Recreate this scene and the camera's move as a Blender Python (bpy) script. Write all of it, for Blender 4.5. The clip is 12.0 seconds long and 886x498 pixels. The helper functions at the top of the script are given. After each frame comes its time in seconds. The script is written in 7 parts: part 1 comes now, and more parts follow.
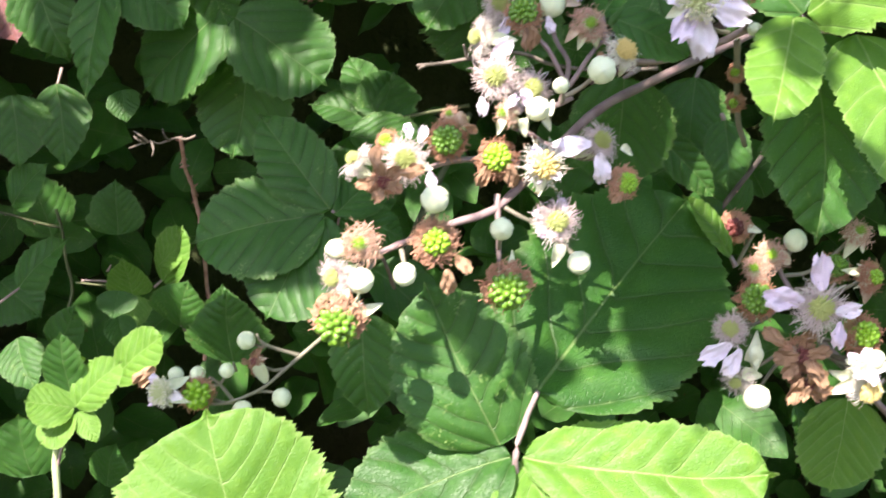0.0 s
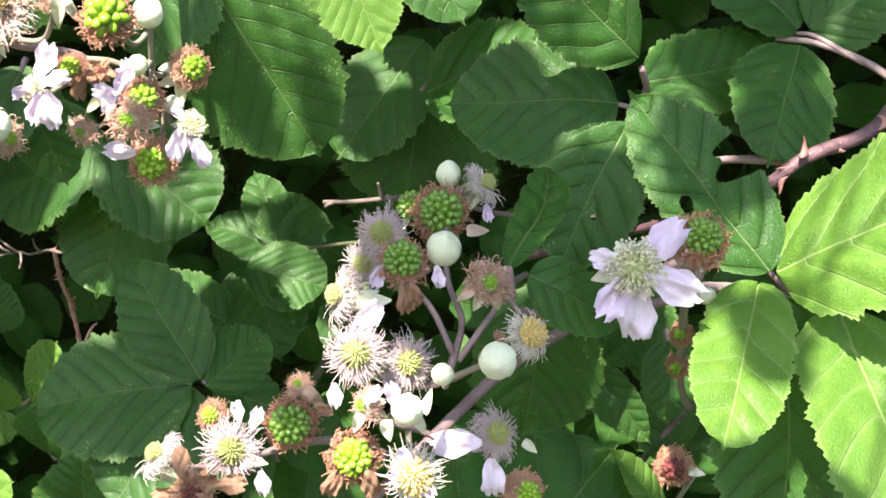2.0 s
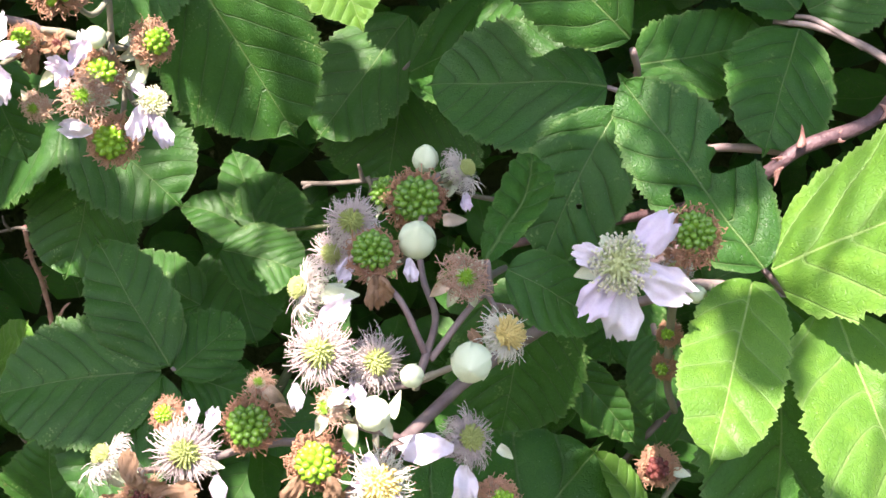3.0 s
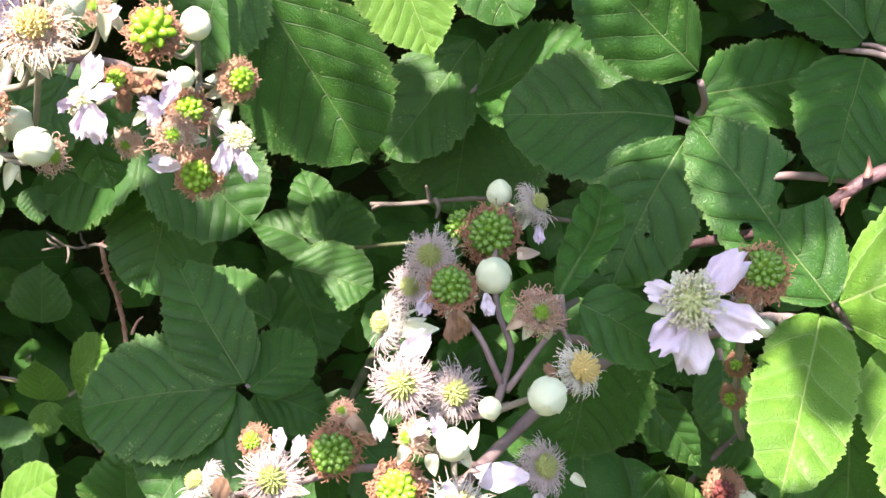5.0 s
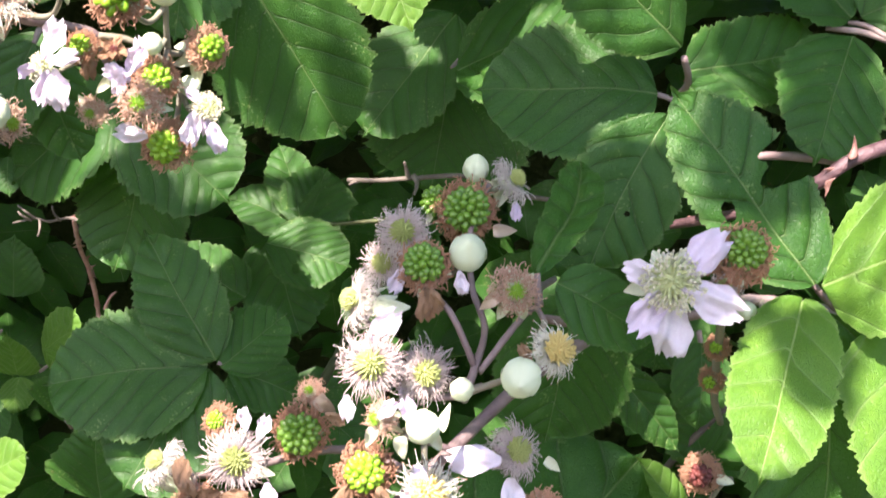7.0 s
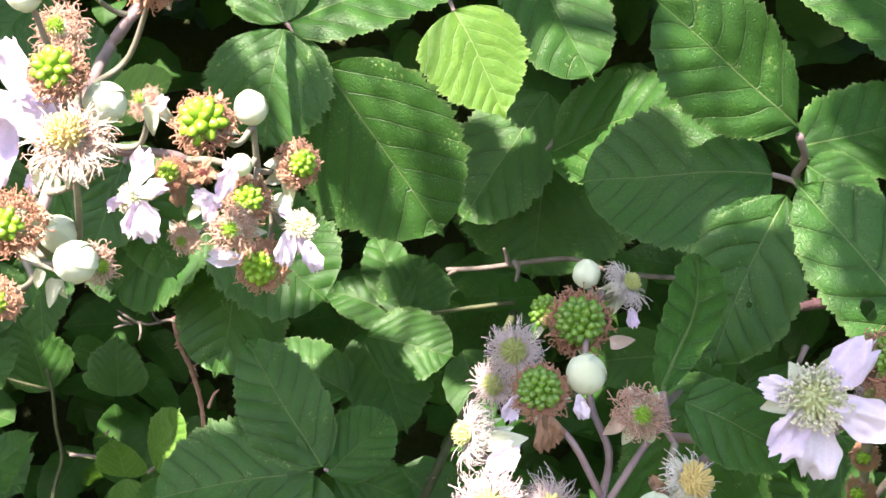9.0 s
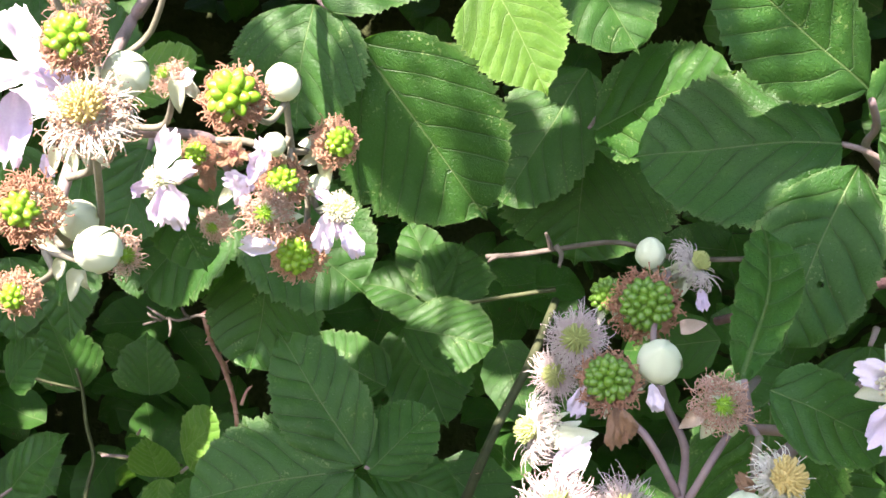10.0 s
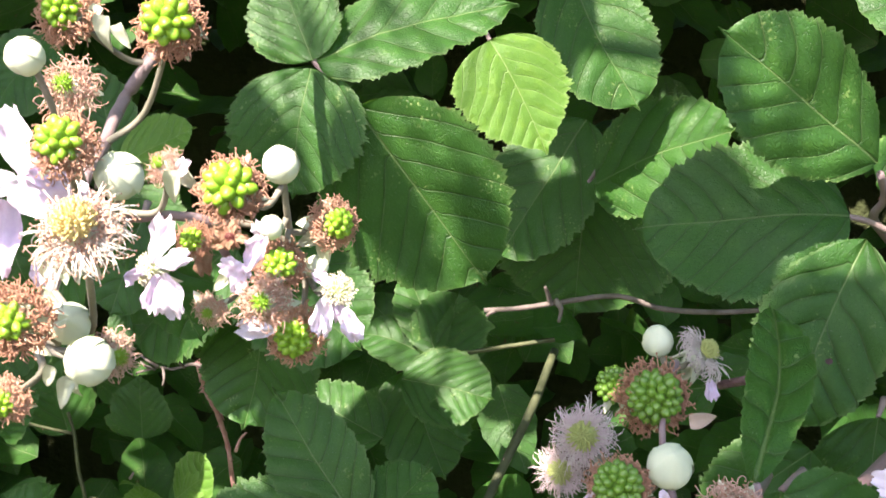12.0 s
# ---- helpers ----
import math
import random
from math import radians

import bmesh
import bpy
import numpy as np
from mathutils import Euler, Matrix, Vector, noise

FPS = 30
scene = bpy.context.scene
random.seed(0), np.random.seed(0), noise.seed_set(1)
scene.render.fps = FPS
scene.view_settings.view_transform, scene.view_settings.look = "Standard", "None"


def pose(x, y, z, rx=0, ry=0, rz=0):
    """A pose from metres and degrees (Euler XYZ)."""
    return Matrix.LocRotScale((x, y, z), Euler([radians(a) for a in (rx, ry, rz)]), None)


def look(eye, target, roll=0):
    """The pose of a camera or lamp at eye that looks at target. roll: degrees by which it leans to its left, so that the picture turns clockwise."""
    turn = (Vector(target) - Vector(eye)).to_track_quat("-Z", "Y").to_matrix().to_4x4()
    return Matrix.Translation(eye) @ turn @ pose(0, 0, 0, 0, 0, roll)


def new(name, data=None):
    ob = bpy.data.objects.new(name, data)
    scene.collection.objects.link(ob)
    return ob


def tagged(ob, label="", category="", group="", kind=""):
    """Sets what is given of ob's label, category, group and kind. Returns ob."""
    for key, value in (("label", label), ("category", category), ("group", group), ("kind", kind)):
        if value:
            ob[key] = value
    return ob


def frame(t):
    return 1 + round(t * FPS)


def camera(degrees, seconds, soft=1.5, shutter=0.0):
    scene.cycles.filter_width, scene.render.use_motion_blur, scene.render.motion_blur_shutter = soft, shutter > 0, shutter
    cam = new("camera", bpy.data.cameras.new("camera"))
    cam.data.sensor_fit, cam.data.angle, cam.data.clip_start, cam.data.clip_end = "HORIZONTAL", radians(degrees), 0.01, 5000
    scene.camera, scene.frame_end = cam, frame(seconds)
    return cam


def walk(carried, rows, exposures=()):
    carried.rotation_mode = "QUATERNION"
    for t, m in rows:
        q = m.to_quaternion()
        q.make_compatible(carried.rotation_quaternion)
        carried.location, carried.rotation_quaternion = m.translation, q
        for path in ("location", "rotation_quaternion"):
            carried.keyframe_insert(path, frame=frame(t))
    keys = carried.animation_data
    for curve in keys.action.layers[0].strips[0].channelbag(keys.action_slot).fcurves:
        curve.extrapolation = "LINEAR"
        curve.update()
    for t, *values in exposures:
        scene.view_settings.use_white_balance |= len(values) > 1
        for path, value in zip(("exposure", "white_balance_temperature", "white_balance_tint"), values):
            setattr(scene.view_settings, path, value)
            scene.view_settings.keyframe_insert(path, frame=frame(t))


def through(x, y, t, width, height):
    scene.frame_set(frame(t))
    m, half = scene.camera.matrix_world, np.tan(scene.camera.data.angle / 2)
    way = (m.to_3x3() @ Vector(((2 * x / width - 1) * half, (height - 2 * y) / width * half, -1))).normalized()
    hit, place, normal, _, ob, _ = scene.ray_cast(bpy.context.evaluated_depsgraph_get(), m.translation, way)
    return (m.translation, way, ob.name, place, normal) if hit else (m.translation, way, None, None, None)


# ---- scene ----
cam = camera(40.9, 12.0, soft=1.6, shutter=0.2)
PATH = [
    (0, (-0.001, 0.003, 1.12), (0.004, 1.974, 0.782), -1.7),
    (0.2, (0.012, 0.012, 1.129), (0.033, 1.987, 0.813), -2.0),
    (0.4, (0.019, 0.024, 1.147), (0.054, 2.0, 0.843), -1.2),
    (0.5, (0.016, 0.03, 1.156), (0.081, 2.007, 0.855), -0.9),
    (0.7, (0.0175, 0.044, 1.163), (0.104, 2.023, 0.89), 0.7),
    (1, (0.022, 0.062, 1.169), (0.126, 2.043, 0.912), 1.5),
    (1.5, (0.021, 0.083, 1.171), (0.104, 2.06, 0.881), 2.0),
    (2, (0.024, 0.098, 1.17), (0.099, 2.074, 0.872), 2.4),
    (2.5, (0.028, 0.11, 1.168), (0.112, 2.083, 0.851), 3.2),
    (2.7, (0.028, 0.114, 1.169), (0.125, 2.085, 0.841), 3.5),
    (4.3, (0.027, 0.117, 1.172), (0.059, 2.087, 0.832), 2.9),
    (4.5, (0.025, 0.114, 1.176), (0.045, 2.084, 0.832), 3.1),
    (5, (0.023, 0.107, 1.178), (0.022, 2.079, 0.848), 3.1),
    (5.5, (0.023, 0.107, 1.175), (0.01, 2.075, 0.821), 3.2),
    (6, (0.024, 0.111, 1.171), (0.014, 2.075, 0.792), 3.4),
    (6.5, (0.025, 0.114, 1.171), (0.032, 2.075, 0.778), 3.8),
    (7, (0.025, 0.115, 1.176), (0.056, 2.082, 0.814), 4.0),
    (7.2, (0.022, 0.103, 1.185), (0.059, 2.077, 0.863), 4.4),
    (7.5, (0.019, 0.104, 1.186), (0.038, 2.083, 0.901), 3.2),
    (7.7, (0.017, 0.11, 1.184), (0.008, 2.092, 0.92), 2.4),
    (9.3, (0.022, 0.137, 1.186), (-0.127, 2.112, 0.914), -0.4),
    (9.5, (0.02, 0.141, 1.184), (-0.138, 2.116, 0.911), -0.7),
    (10, (0.015, 0.152, 1.181), (-0.162, 2.123, 0.897), -1.5),
    (10.5, (0.013, 0.156, 1.182), (-0.169, 2.127, 0.901), -1.4),
    (11, (0.017, 0.158, 1.182), (-0.167, 2.129, 0.899), -1.7),
    (11.5, (0.017, 0.16, 1.184), (-0.153, 2.133, 0.903), -1.3),
    (12, (0.013, 0.16, 1.194), (-0.153, 2.137, 0.94), -1.5),
]
walk(cam, [(t, look(eye, target, roll)) for t, eye, target, roll in PATH], [(0, 2.18, 6800, 20), (0.5, 2.22, 6800, 21), (1.5, 2.15, 6800, 21), (5, 2.22, 6800, 22), (6.5, 2.10, 6800, 23), (7.5, 2.26, 6800, 23), (9.5, 2.40, 6800, 24), (11, 2.38, 6800, 24), (12, 2.28, 6800, 24)])

# ---- light ----
SUN_EL, SUN_AZ = 48.0, 203.0          # degrees; azimuth from +y clockwise
sun_way = Vector((math.sin(radians(SUN_AZ)) * math.cos(radians(SUN_EL)), math.cos(radians(SUN_AZ)) * math.cos(radians(SUN_EL)), math.sin(radians(SUN_EL))))
world = bpy.data.worlds.new("sky")
scene.world = world
world.use_nodes = True
wn, wl = world.node_tree.nodes, world.node_tree.links
sky = wn.new("ShaderNodeTexSky")
sky.sky_type, sky.sun_disc = "NISHITA", False
sky.sun_elevation, sky.sun_rotation = radians(SUN_EL), radians(SUN_AZ)
wn["Background"].inputs["Strength"].default_value = 0.104
wl.new(sky.outputs["Color"], wn["Background"].inputs["Color"])
lamp = bpy.data.lights.new("sun", "SUN")
lamp.energy, lamp.angle, lamp.color = 4.75, radians(0.53), (1.0, 0.95, 0.86)
sun = new("sun", lamp)
sun.matrix_world = look(tuple(sun_way * 20), (0, 0, 0))


# ---- materials ----
class Nodes:
    """A short way to write node trees."""

    def __init__(self, name):
        self.mat = bpy.data.materials.new(name)
        self.mat.use_nodes = True
        self.tree = self.mat.node_tree
        self.bsdf = self.tree.nodes["Principled BSDF"]
        self.out = self.tree.nodes["Material Output"]

    def put(self, socket, value):
        if isinstance(value, bpy.types.NodeSocket):
            self.tree.links.new(value, socket)
        elif value is not None:
            socket.default_value = value

    def math(self, op, a, b=0.0, c=0.0, clamp=False):
        n = self.tree.nodes.new("ShaderNodeMath")
        n.operation, n.use_clamp = op, clamp
        for k, v in enumerate((a, b, c)):
            self.put(n.inputs[k], v)
        return n.outputs[0]

    def mix(self, f, a, b, blend="MIX"):
        n = self.tree.nodes.new("ShaderNodeMix")
        n.data_type, n.blend_type = "RGBA", blend
        self.put(n.inputs[0], f)
        self.put(n.inputs[6], a if not isinstance(a, tuple) else (*a, 1))
        self.put(n.inputs[7], b if not isinstance(b, tuple) else (*b, 1))
        return n.outputs[2]

    def ramp(self, v, lo, hi):
        n = self.tree.nodes.new("ShaderNodeMapRange")
        n.clamp = True
        for k, x in enumerate((v, lo, hi, 0.0, 1.0)):
            self.put(n.inputs[k], x)
        return n.outputs[0]

    def coord(self, what="Object"):
        return self.tree.nodes.new("ShaderNodeTexCoord").outputs[what]

    def noise(self, scale, detail=3.0, vec=None, rough=0.55):
        n = self.tree.nodes.new("ShaderNodeTexNoise")
        n.inputs["Scale"].default_value, n.inputs["Detail"].default_value, n.inputs["Roughness"].default_value = scale, detail, rough
        self.tree.links.new(vec or self.coord(), n.inputs["Vector"])
        return n.outputs["Fac"]

    def voronoi(self, scale, feature="DISTANCE_TO_EDGE", vec=None):
        n = self.tree.nodes.new("ShaderNodeTexVoronoi")
        n.feature = feature
        n.inputs["Scale"].default_value = scale
        self.tree.links.new(vec or self.coord(), n.inputs["Vector"])
        return n.outputs["Distance"]

    def mapped(self, vec):
        """The coordinates moved by each object's own chance, so that no two blades have one pattern."""
        n = self.tree.nodes.new("ShaderNodeVectorMath")
        n.operation = "ADD"
        self.tree.links.new(vec, n.inputs[0])
        self.tree.links.new(self.math("MULTIPLY", self.random(), 60.0), n.inputs[1])
        return n.outputs[0]

    def attribute(self, name):
        n = self.tree.nodes.new("ShaderNodeAttribute")
        n.attribute_name = name
        return n.outputs["Fac"]

    def random(self):
        return self.tree.nodes.new("ShaderNodeObjectInfo").outputs["Random"]

    def island(self):
        return self.tree.nodes.new("ShaderNodeNewGeometry").outputs["Random Per Island"]

    def bump(self, height, strength, distance):
        n = self.tree.nodes.new("ShaderNodeBump")
        n.inputs["Strength"].default_value, n.inputs["Distance"].default_value = strength, distance
        self.tree.links.new(height, n.inputs["Height"])
        self.tree.links.new(n.outputs["Normal"], self.bsdf.inputs["Normal"])
        return n.outputs["Normal"]

    def finish(self, color, rough, spec=0.5, through=0.0, through_color=None, normal=None):
        self.put(self.bsdf.inputs["Base Color"], color if not isinstance(color, tuple) else (*color, 1))
        self.put(self.bsdf.inputs["Roughness"], rough)
        self.put(self.bsdf.inputs["Specular IOR Level"], spec)
        if through:
            t = self.tree.nodes.new("ShaderNodeBsdfTranslucent")
            self.put(t.inputs["Color"], through_color if not isinstance(through_color, tuple) else (*through_color, 1))
            if normal is not None:
                self.put(t.inputs["Normal"], normal)
            m = self.tree.nodes.new("ShaderNodeMixShader")
            m.inputs[0].default_value = through
            self.tree.links.new(self.bsdf.outputs[0], m.inputs[1])
            self.tree.links.new(t.outputs[0], m.inputs[2])
            self.tree.links.new(m.outputs[0], self.out.inputs["Surface"])
        return self.mat


def leaf_material(name, dark, light, vein, glow, rough, groove=None):
    """A leaf blade: midrib, side veins and cross veins by the blade's own coordinates, pale flecks, brown spots."""
    g = Nodes(name)
    uv = g.coord("UV")
    s = g.tree.nodes.new("ShaderNodeSeparateXYZ")
    g.tree.links.new(uv, s.inputs[0])
    u, side = s.outputs[0], g.math("ABSOLUTE", g.math("SUBTRACT", s.outputs[1], 0.5))
    phase = g.attribute("phase")
    near = g.math("ABSOLUTE", g.math("SUBTRACT", g.math("FRACT", phase), 0.5))
    gap = g.math("SUBTRACT", 0.5, near)
    lateral = g.math("SUBTRACT", 1.0, g.ramp(gap, 0.012, 0.045))
    flank = g.math("SUBTRACT", 1.0, g.ramp(gap, 0.03, 0.17))
    taper = g.math("ADD", 0.0028, g.math("MULTIPLY", g.math("SUBTRACT", 1.0, u), 0.0045))
    midrib = g.math("SUBTRACT", 1.0, g.ramp(side, g.math("MULTIPLY", taper, 0.5), taper))
    # cross veins run like the rungs of a ladder between the side veins
    rung = g.math("ADD", g.math("MULTIPLY", side, 46.0), g.math("MULTIPLY", g.noise(26.0, 2.0, g.mapped(uv)), 5.0))
    ladder = g.math("SUBTRACT", 1.0, g.ramp(g.math("ABSOLUTE", g.math("SUBTRACT", g.math("FRACT", rung), 0.5)), 0.03, 0.16))
    net = g.math("SUBTRACT", 1.0, g.ramp(g.voronoi(700.0), 0.0, 0.16))
    big = g.noise(45.0, 3.0)
    mid = g.noise(190.0, 4.0, None, 0.6)
    fine = g.noise(900.0, 3.0)
    rnd = g.random()
    base = g.mix(g.math("ADD", g.math("MULTIPLY", rnd, 0.45), g.math("MULTIPLY", g.ramp(big, 0.32, 0.68), 0.55)), dark, light)
    base = g.mix(g.math("MULTIPLY", fine, 0.20), base, tuple(0.6 * c for c in dark))
    base = g.mix(g.math("MULTIPLY", g.ramp(mid, 0.50, 0.70), 0.26), base, tuple(c * k for c, k in zip(light, (1.55, 1.3, 0.9))))
    base = g.mix(g.math("MULTIPLY", flank, 0.40), base, groove or tuple(0.45 * c for c in dark))
    base = g.mix(g.math("MULTIPLY", net, 0.22), base, tuple(0.55 * c for c in dark))
    base = g.mix(g.math("MULTIPLY", g.math("MULTIPLY", lateral, g.ramp(g.noise(120.0, 2.0), 0.3, 0.6)), 0.26), base, vein)
    base = g.mix(g.math("MULTIPLY", midrib, 0.62), base, vein)
    rim = g.attribute("rim")
    base = g.mix(g.math("MULTIPLY", g.ramp(rim, 0.75, 1.0), 0.30), base, vein)
    fleck_area = g.math("MULTIPLY", g.ramp(g.noise(60.0, 2.0), 0.52, 0.66), g.ramp(rnd, 0.2, 0.6))
    fleck = g.math("MULTIPLY", g.ramp(g.noise(820.0, 1.5, None, 0.6), 0.60, 0.66), fleck_area)
    base = g.mix(g.math("MULTIPLY", fleck, 0.8), base, (0.26, 0.37, 0.12))
    dust = g.ramp(g.noise(1500.0, 1.0), 0.735, 0.76)
    base = g.mix(g.math("MULTIPLY", dust, 0.3), base, (0.42, 0.44, 0.34))
    spot = g.math("MULTIPLY", g.ramp(g.noise(120.0, 1.0), 0.745, 0.775), g.ramp(rnd, 0.4, 0.6))
    base = g.mix(spot, base, (0.10, 0.045, 0.025))
    h = g.math("ADD", g.math("MULTIPLY", mid, 0.32), g.math("MULTIPLY", fine, 0.10))
    h = g.math("SUBTRACT", h, g.math("ADD", g.math("MULTIPLY", g.math("MAXIMUM", midrib, lateral), 0.7), g.math("ADD", g.math("MULTIPLY", ladder, 0.28), g.math("MULTIPLY", net, 0.12))))
    nrm = g.bump(h, 0.60, 0.0006)
    gloss = g.math("ADD", rough, g.math("MULTIPLY", g.noise(260.0, 3.0), 0.20))
    return g.finish(base, gloss, 0.29, 0.28, g.mix(g.math("MULTIPLY", g.math("MAXIMUM", midrib, lateral), 0.5), glow, vein), nrm)


def plain_material(name, a, b, scale, rough=0.6, spec=0.4, through=0.0, grain=900.0, relief=0.0004, strength=0.5, vary=0.4):
    """Two tones mixed by noise at two scales and by the object's own chance."""
    g = Nodes(name)
    f = g.math("ADD", g.math("MULTIPLY", g.ramp(g.noise(scale, 4.0), 0.3, 0.7), 1.0 - vary), g.math("MULTIPLY", g.random(), vary))
    grainy = g.noise(grain, 3.0)
    col = g.mix(f, a, b)
    col = g.mix(g.math("MULTIPLY", g.ramp(grainy, 0.5, 0.8), 0.25), col, tuple(0.5 * c for c in a))
    nrm = g.bump(grainy, strength, relief)
    return g.finish(col, rough, spec, through, col, nrm)


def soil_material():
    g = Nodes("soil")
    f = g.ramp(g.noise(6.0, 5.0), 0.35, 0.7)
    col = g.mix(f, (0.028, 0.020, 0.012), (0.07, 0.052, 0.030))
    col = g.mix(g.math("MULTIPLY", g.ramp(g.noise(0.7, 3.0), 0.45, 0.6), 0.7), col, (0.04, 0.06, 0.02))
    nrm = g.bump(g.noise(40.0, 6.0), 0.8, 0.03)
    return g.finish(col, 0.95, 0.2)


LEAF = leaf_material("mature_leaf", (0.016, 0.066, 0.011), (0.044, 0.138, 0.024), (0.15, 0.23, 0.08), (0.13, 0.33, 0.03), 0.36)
# paler green for young leaves, and for sunlit ones with the sun's brightness painted in
YOUNG_SUNLIT = leaf_material("young_and_sunlit_leaf", (0.064, 0.165, 0.020), (0.118, 0.245, 0.036), (0.27, 0.38, 0.13), (0.27, 0.48, 0.07), 0.40, (0.15, 0.27, 0.07))
OLD = leaf_material("reddened_leaf", (0.10, 0.035, 0.04), (0.22, 0.09, 0.09), (0.30, 0.17, 0.14), (0.30, 0.09, 0.07), 0.42)
PETAL = plain_material("petal", (0.66, 0.52, 0.70), (0.83, 0.77, 0.83), 60.0, 0.55, 0.3, 0.22, 1500.0, 0.0002, 0.4, 0.65)
DEAD = plain_material("dry_petal", (0.20, 0.105, 0.06), (0.44, 0.29, 0.185), 150.0, 0.8, 0.2, 0.15)
SEPAL = plain_material("downy_sepal", (0.54, 0.61, 0.38), (0.80, 0.80, 0.64), 180.0, 0.85, 0.25, 0.12, 2500.0, 0.0003, 0.6)
SEPAL_DRY = plain_material("dry_sepal", (0.44, 0.30, 0.21), (0.66, 0.54, 0.42), 180.0, 0.85, 0.25, 0.1, 2500.0, 0.0003, 0.6)
BUD = plain_material("bud_down", (0.60, 0.69, 0.46), (0.79, 0.83, 0.61), 200.0, 0.8, 0.3, 0.0, 3000.0, 0.0003, 0.6)
DRUPE_LIME = plain_material("lime_drupelet", (0.15, 0.33, 0.012), (0.27, 0.47, 0.04), 300.0, 0.28, 0.55, 0.15, 3000.0, 0.0001, 0.3)
DRUPE = plain_material("green_drupelet", (0.06, 0.15, 0.012), (0.125, 0.25, 0.026), 300.0, 0.28, 0.55, 0.0, 3000.0, 0.0001, 0.3)
DRUPE_RED = plain_material("dark_drupelet", (0.09, 0.018, 0.02), (0.2, 0.05, 0.04), 300.0, 0.4, 0.5)
STYLE = plain_material("pale_style", (0.34, 0.40, 0.11), (0.54, 0.58, 0.24), 400.0, 0.6)
STYLE_PALE = plain_material("pale_green_style", (0.50, 0.56, 0.26), (0.66, 0.70, 0.40), 400.0, 0.6)
STYLE_GOLD = plain_material("golden_style", (0.60, 0.46, 0.15), (0.78, 0.66, 0.30), 400.0, 0.6)
FILAMENT = plain_material("white_filament", (0.72, 0.69, 0.58), (0.86, 0.84, 0.76), 400.0, 0.6, 0.3, 0.1)
FADED = plain_material("faded_filament", (0.52, 0.44, 0.40), (0.76, 0.70, 0.64), 400.0, 0.6, 0.3, 0.1)
ANTHER = plain_material("pale_anther", (0.72, 0.67, 0.46), (0.86, 0.83, 0.66), 900.0, 0.8)
ANTHER_DARK = plain_material("dark_anther", (0.11, 0.075, 0.065), (0.26, 0.18, 0.15), 900.0, 0.8)
WITHER = plain_material("withered_stamen", (0.31, 0.14, 0.08), (0.68, 0.40, 0.27), 300.0, 0.75, 0.25)
WITHER_PALE = plain_material("pink_brown_stamen", (0.46, 0.27, 0.20), (0.74, 0.54, 0.42), 300.0, 0.75, 0.25)
WITHER_GREY = plain_material("greying_stamen", (0.44, 0.31, 0.32), (0.76, 0.66, 0.64), 300.0, 0.75, 0.25)
STALK = plain_material("purple_stalk", (0.15, 0.095, 0.10), (0.30, 0.235, 0.215), 140.0, 0.6, 0.35, 0.0, 1500.0, 0.0003)
STALK_GREEN = plain_material("green_stalk", (0.14, 0.14, 0.09), (0.25, 0.225, 0.175), 160.0, 0.7, 0.3, 0.0, 1500.0, 0.0003)
# green stalk lightened as if sunlit, then darkened as if in shade
STALK_SUNLIT = plain_material("sunlit_stalk", (0.22, 0.30, 0.13), (0.36, 0.40, 0.24), 160.0, 0.7, 0.3, 0.0, 1500.0, 0.0003)
STALK_SHADED = plain_material("shaded_green_stalk", (0.035, 0.045, 0.02), (0.10, 0.11, 0.05), 160.0, 0.7, 0.3, 0.0, 1500.0, 0.0003)
CANE = plain_material("cane_bark", (0.05, 0.024, 0.030), (0.165, 0.095, 0.10), 220.0, 0.5, 0.4, 0.0, 900.0, 0.0006, 0.8, 0.1)
THORN = plain_material("thorn_skin", (0.26, 0.10, 0.09), (0.44, 0.26, 0.21), 200.0, 0.45)
TWIG = plain_material("dead_twig", (0.05, 0.042, 0.036), (0.21, 0.175, 0.15), 120.0, 0.85, 0.2, 0.0, 700.0, 0.0006)
REDTWIG = plain_material("red_twig", (0.24, 0.10, 0.09), (0.55, 0.33, 0.30), 160.0, 0.6, 0.3, 0.0, 700.0, 0.0005)
SOIL = soil_material()


# ---- builders ----
WORLD = {}


def thing(name, place, label, category, group=""):
    """An empty at the base of a thing that has parts."""
    ob = new(name)
    ob.empty_display_size = 0.005
    ob.location = place
    WORLD[ob] = Matrix.Translation(place)
    return tagged(ob, label, category, group)


def piece(name, data, parent, m, label=""):
    """A mesh object under a thing or a part, at the pose m in the world."""
    ob = new(name, data)
    if parent is not None:
        ob.parent = parent
        ob.matrix_basis = WORLD[parent].inverted() @ m
    else:
        ob.matrix_basis = m
    WORLD[ob] = m
    return tagged(ob, label)


def mesh(name, verts, faces, *mats, smooth=True, slots=None, uvs=None):
    me = bpy.data.meshes.new(name)
    me.from_pydata([tuple(v) for v in verts], [], faces)
    for m in mats:
        me.materials.append(m)
    if slots is not None:
        me.polygons.foreach_set("material_index", slots)
    me.polygons.foreach_set("use_smooth", [smooth] * len(me.polygons))
    if uvs is not None:
        layer = me.uv_layers.new(name="UVMap")
        idx = np.empty(len(me.loops), dtype=np.int32)
        me.loops.foreach_get("vertex_index", idx)
        layer.data.foreach_set("uv", np.asarray(uvs, dtype=np.float32)[idx].ravel())
    me.update()
    return me


def facing(place, way, size=1.0, spin=0.0):
    """The pose at place whose z axis points along way."""
    q = Vector(way).normalized().to_track_quat("Z", "Y")
    return Matrix.Translation(place) @ q.to_matrix().to_4x4() @ Matrix.Rotation(spin, 4, "Z") @ Matrix.Diagonal((size, size, size, 1))


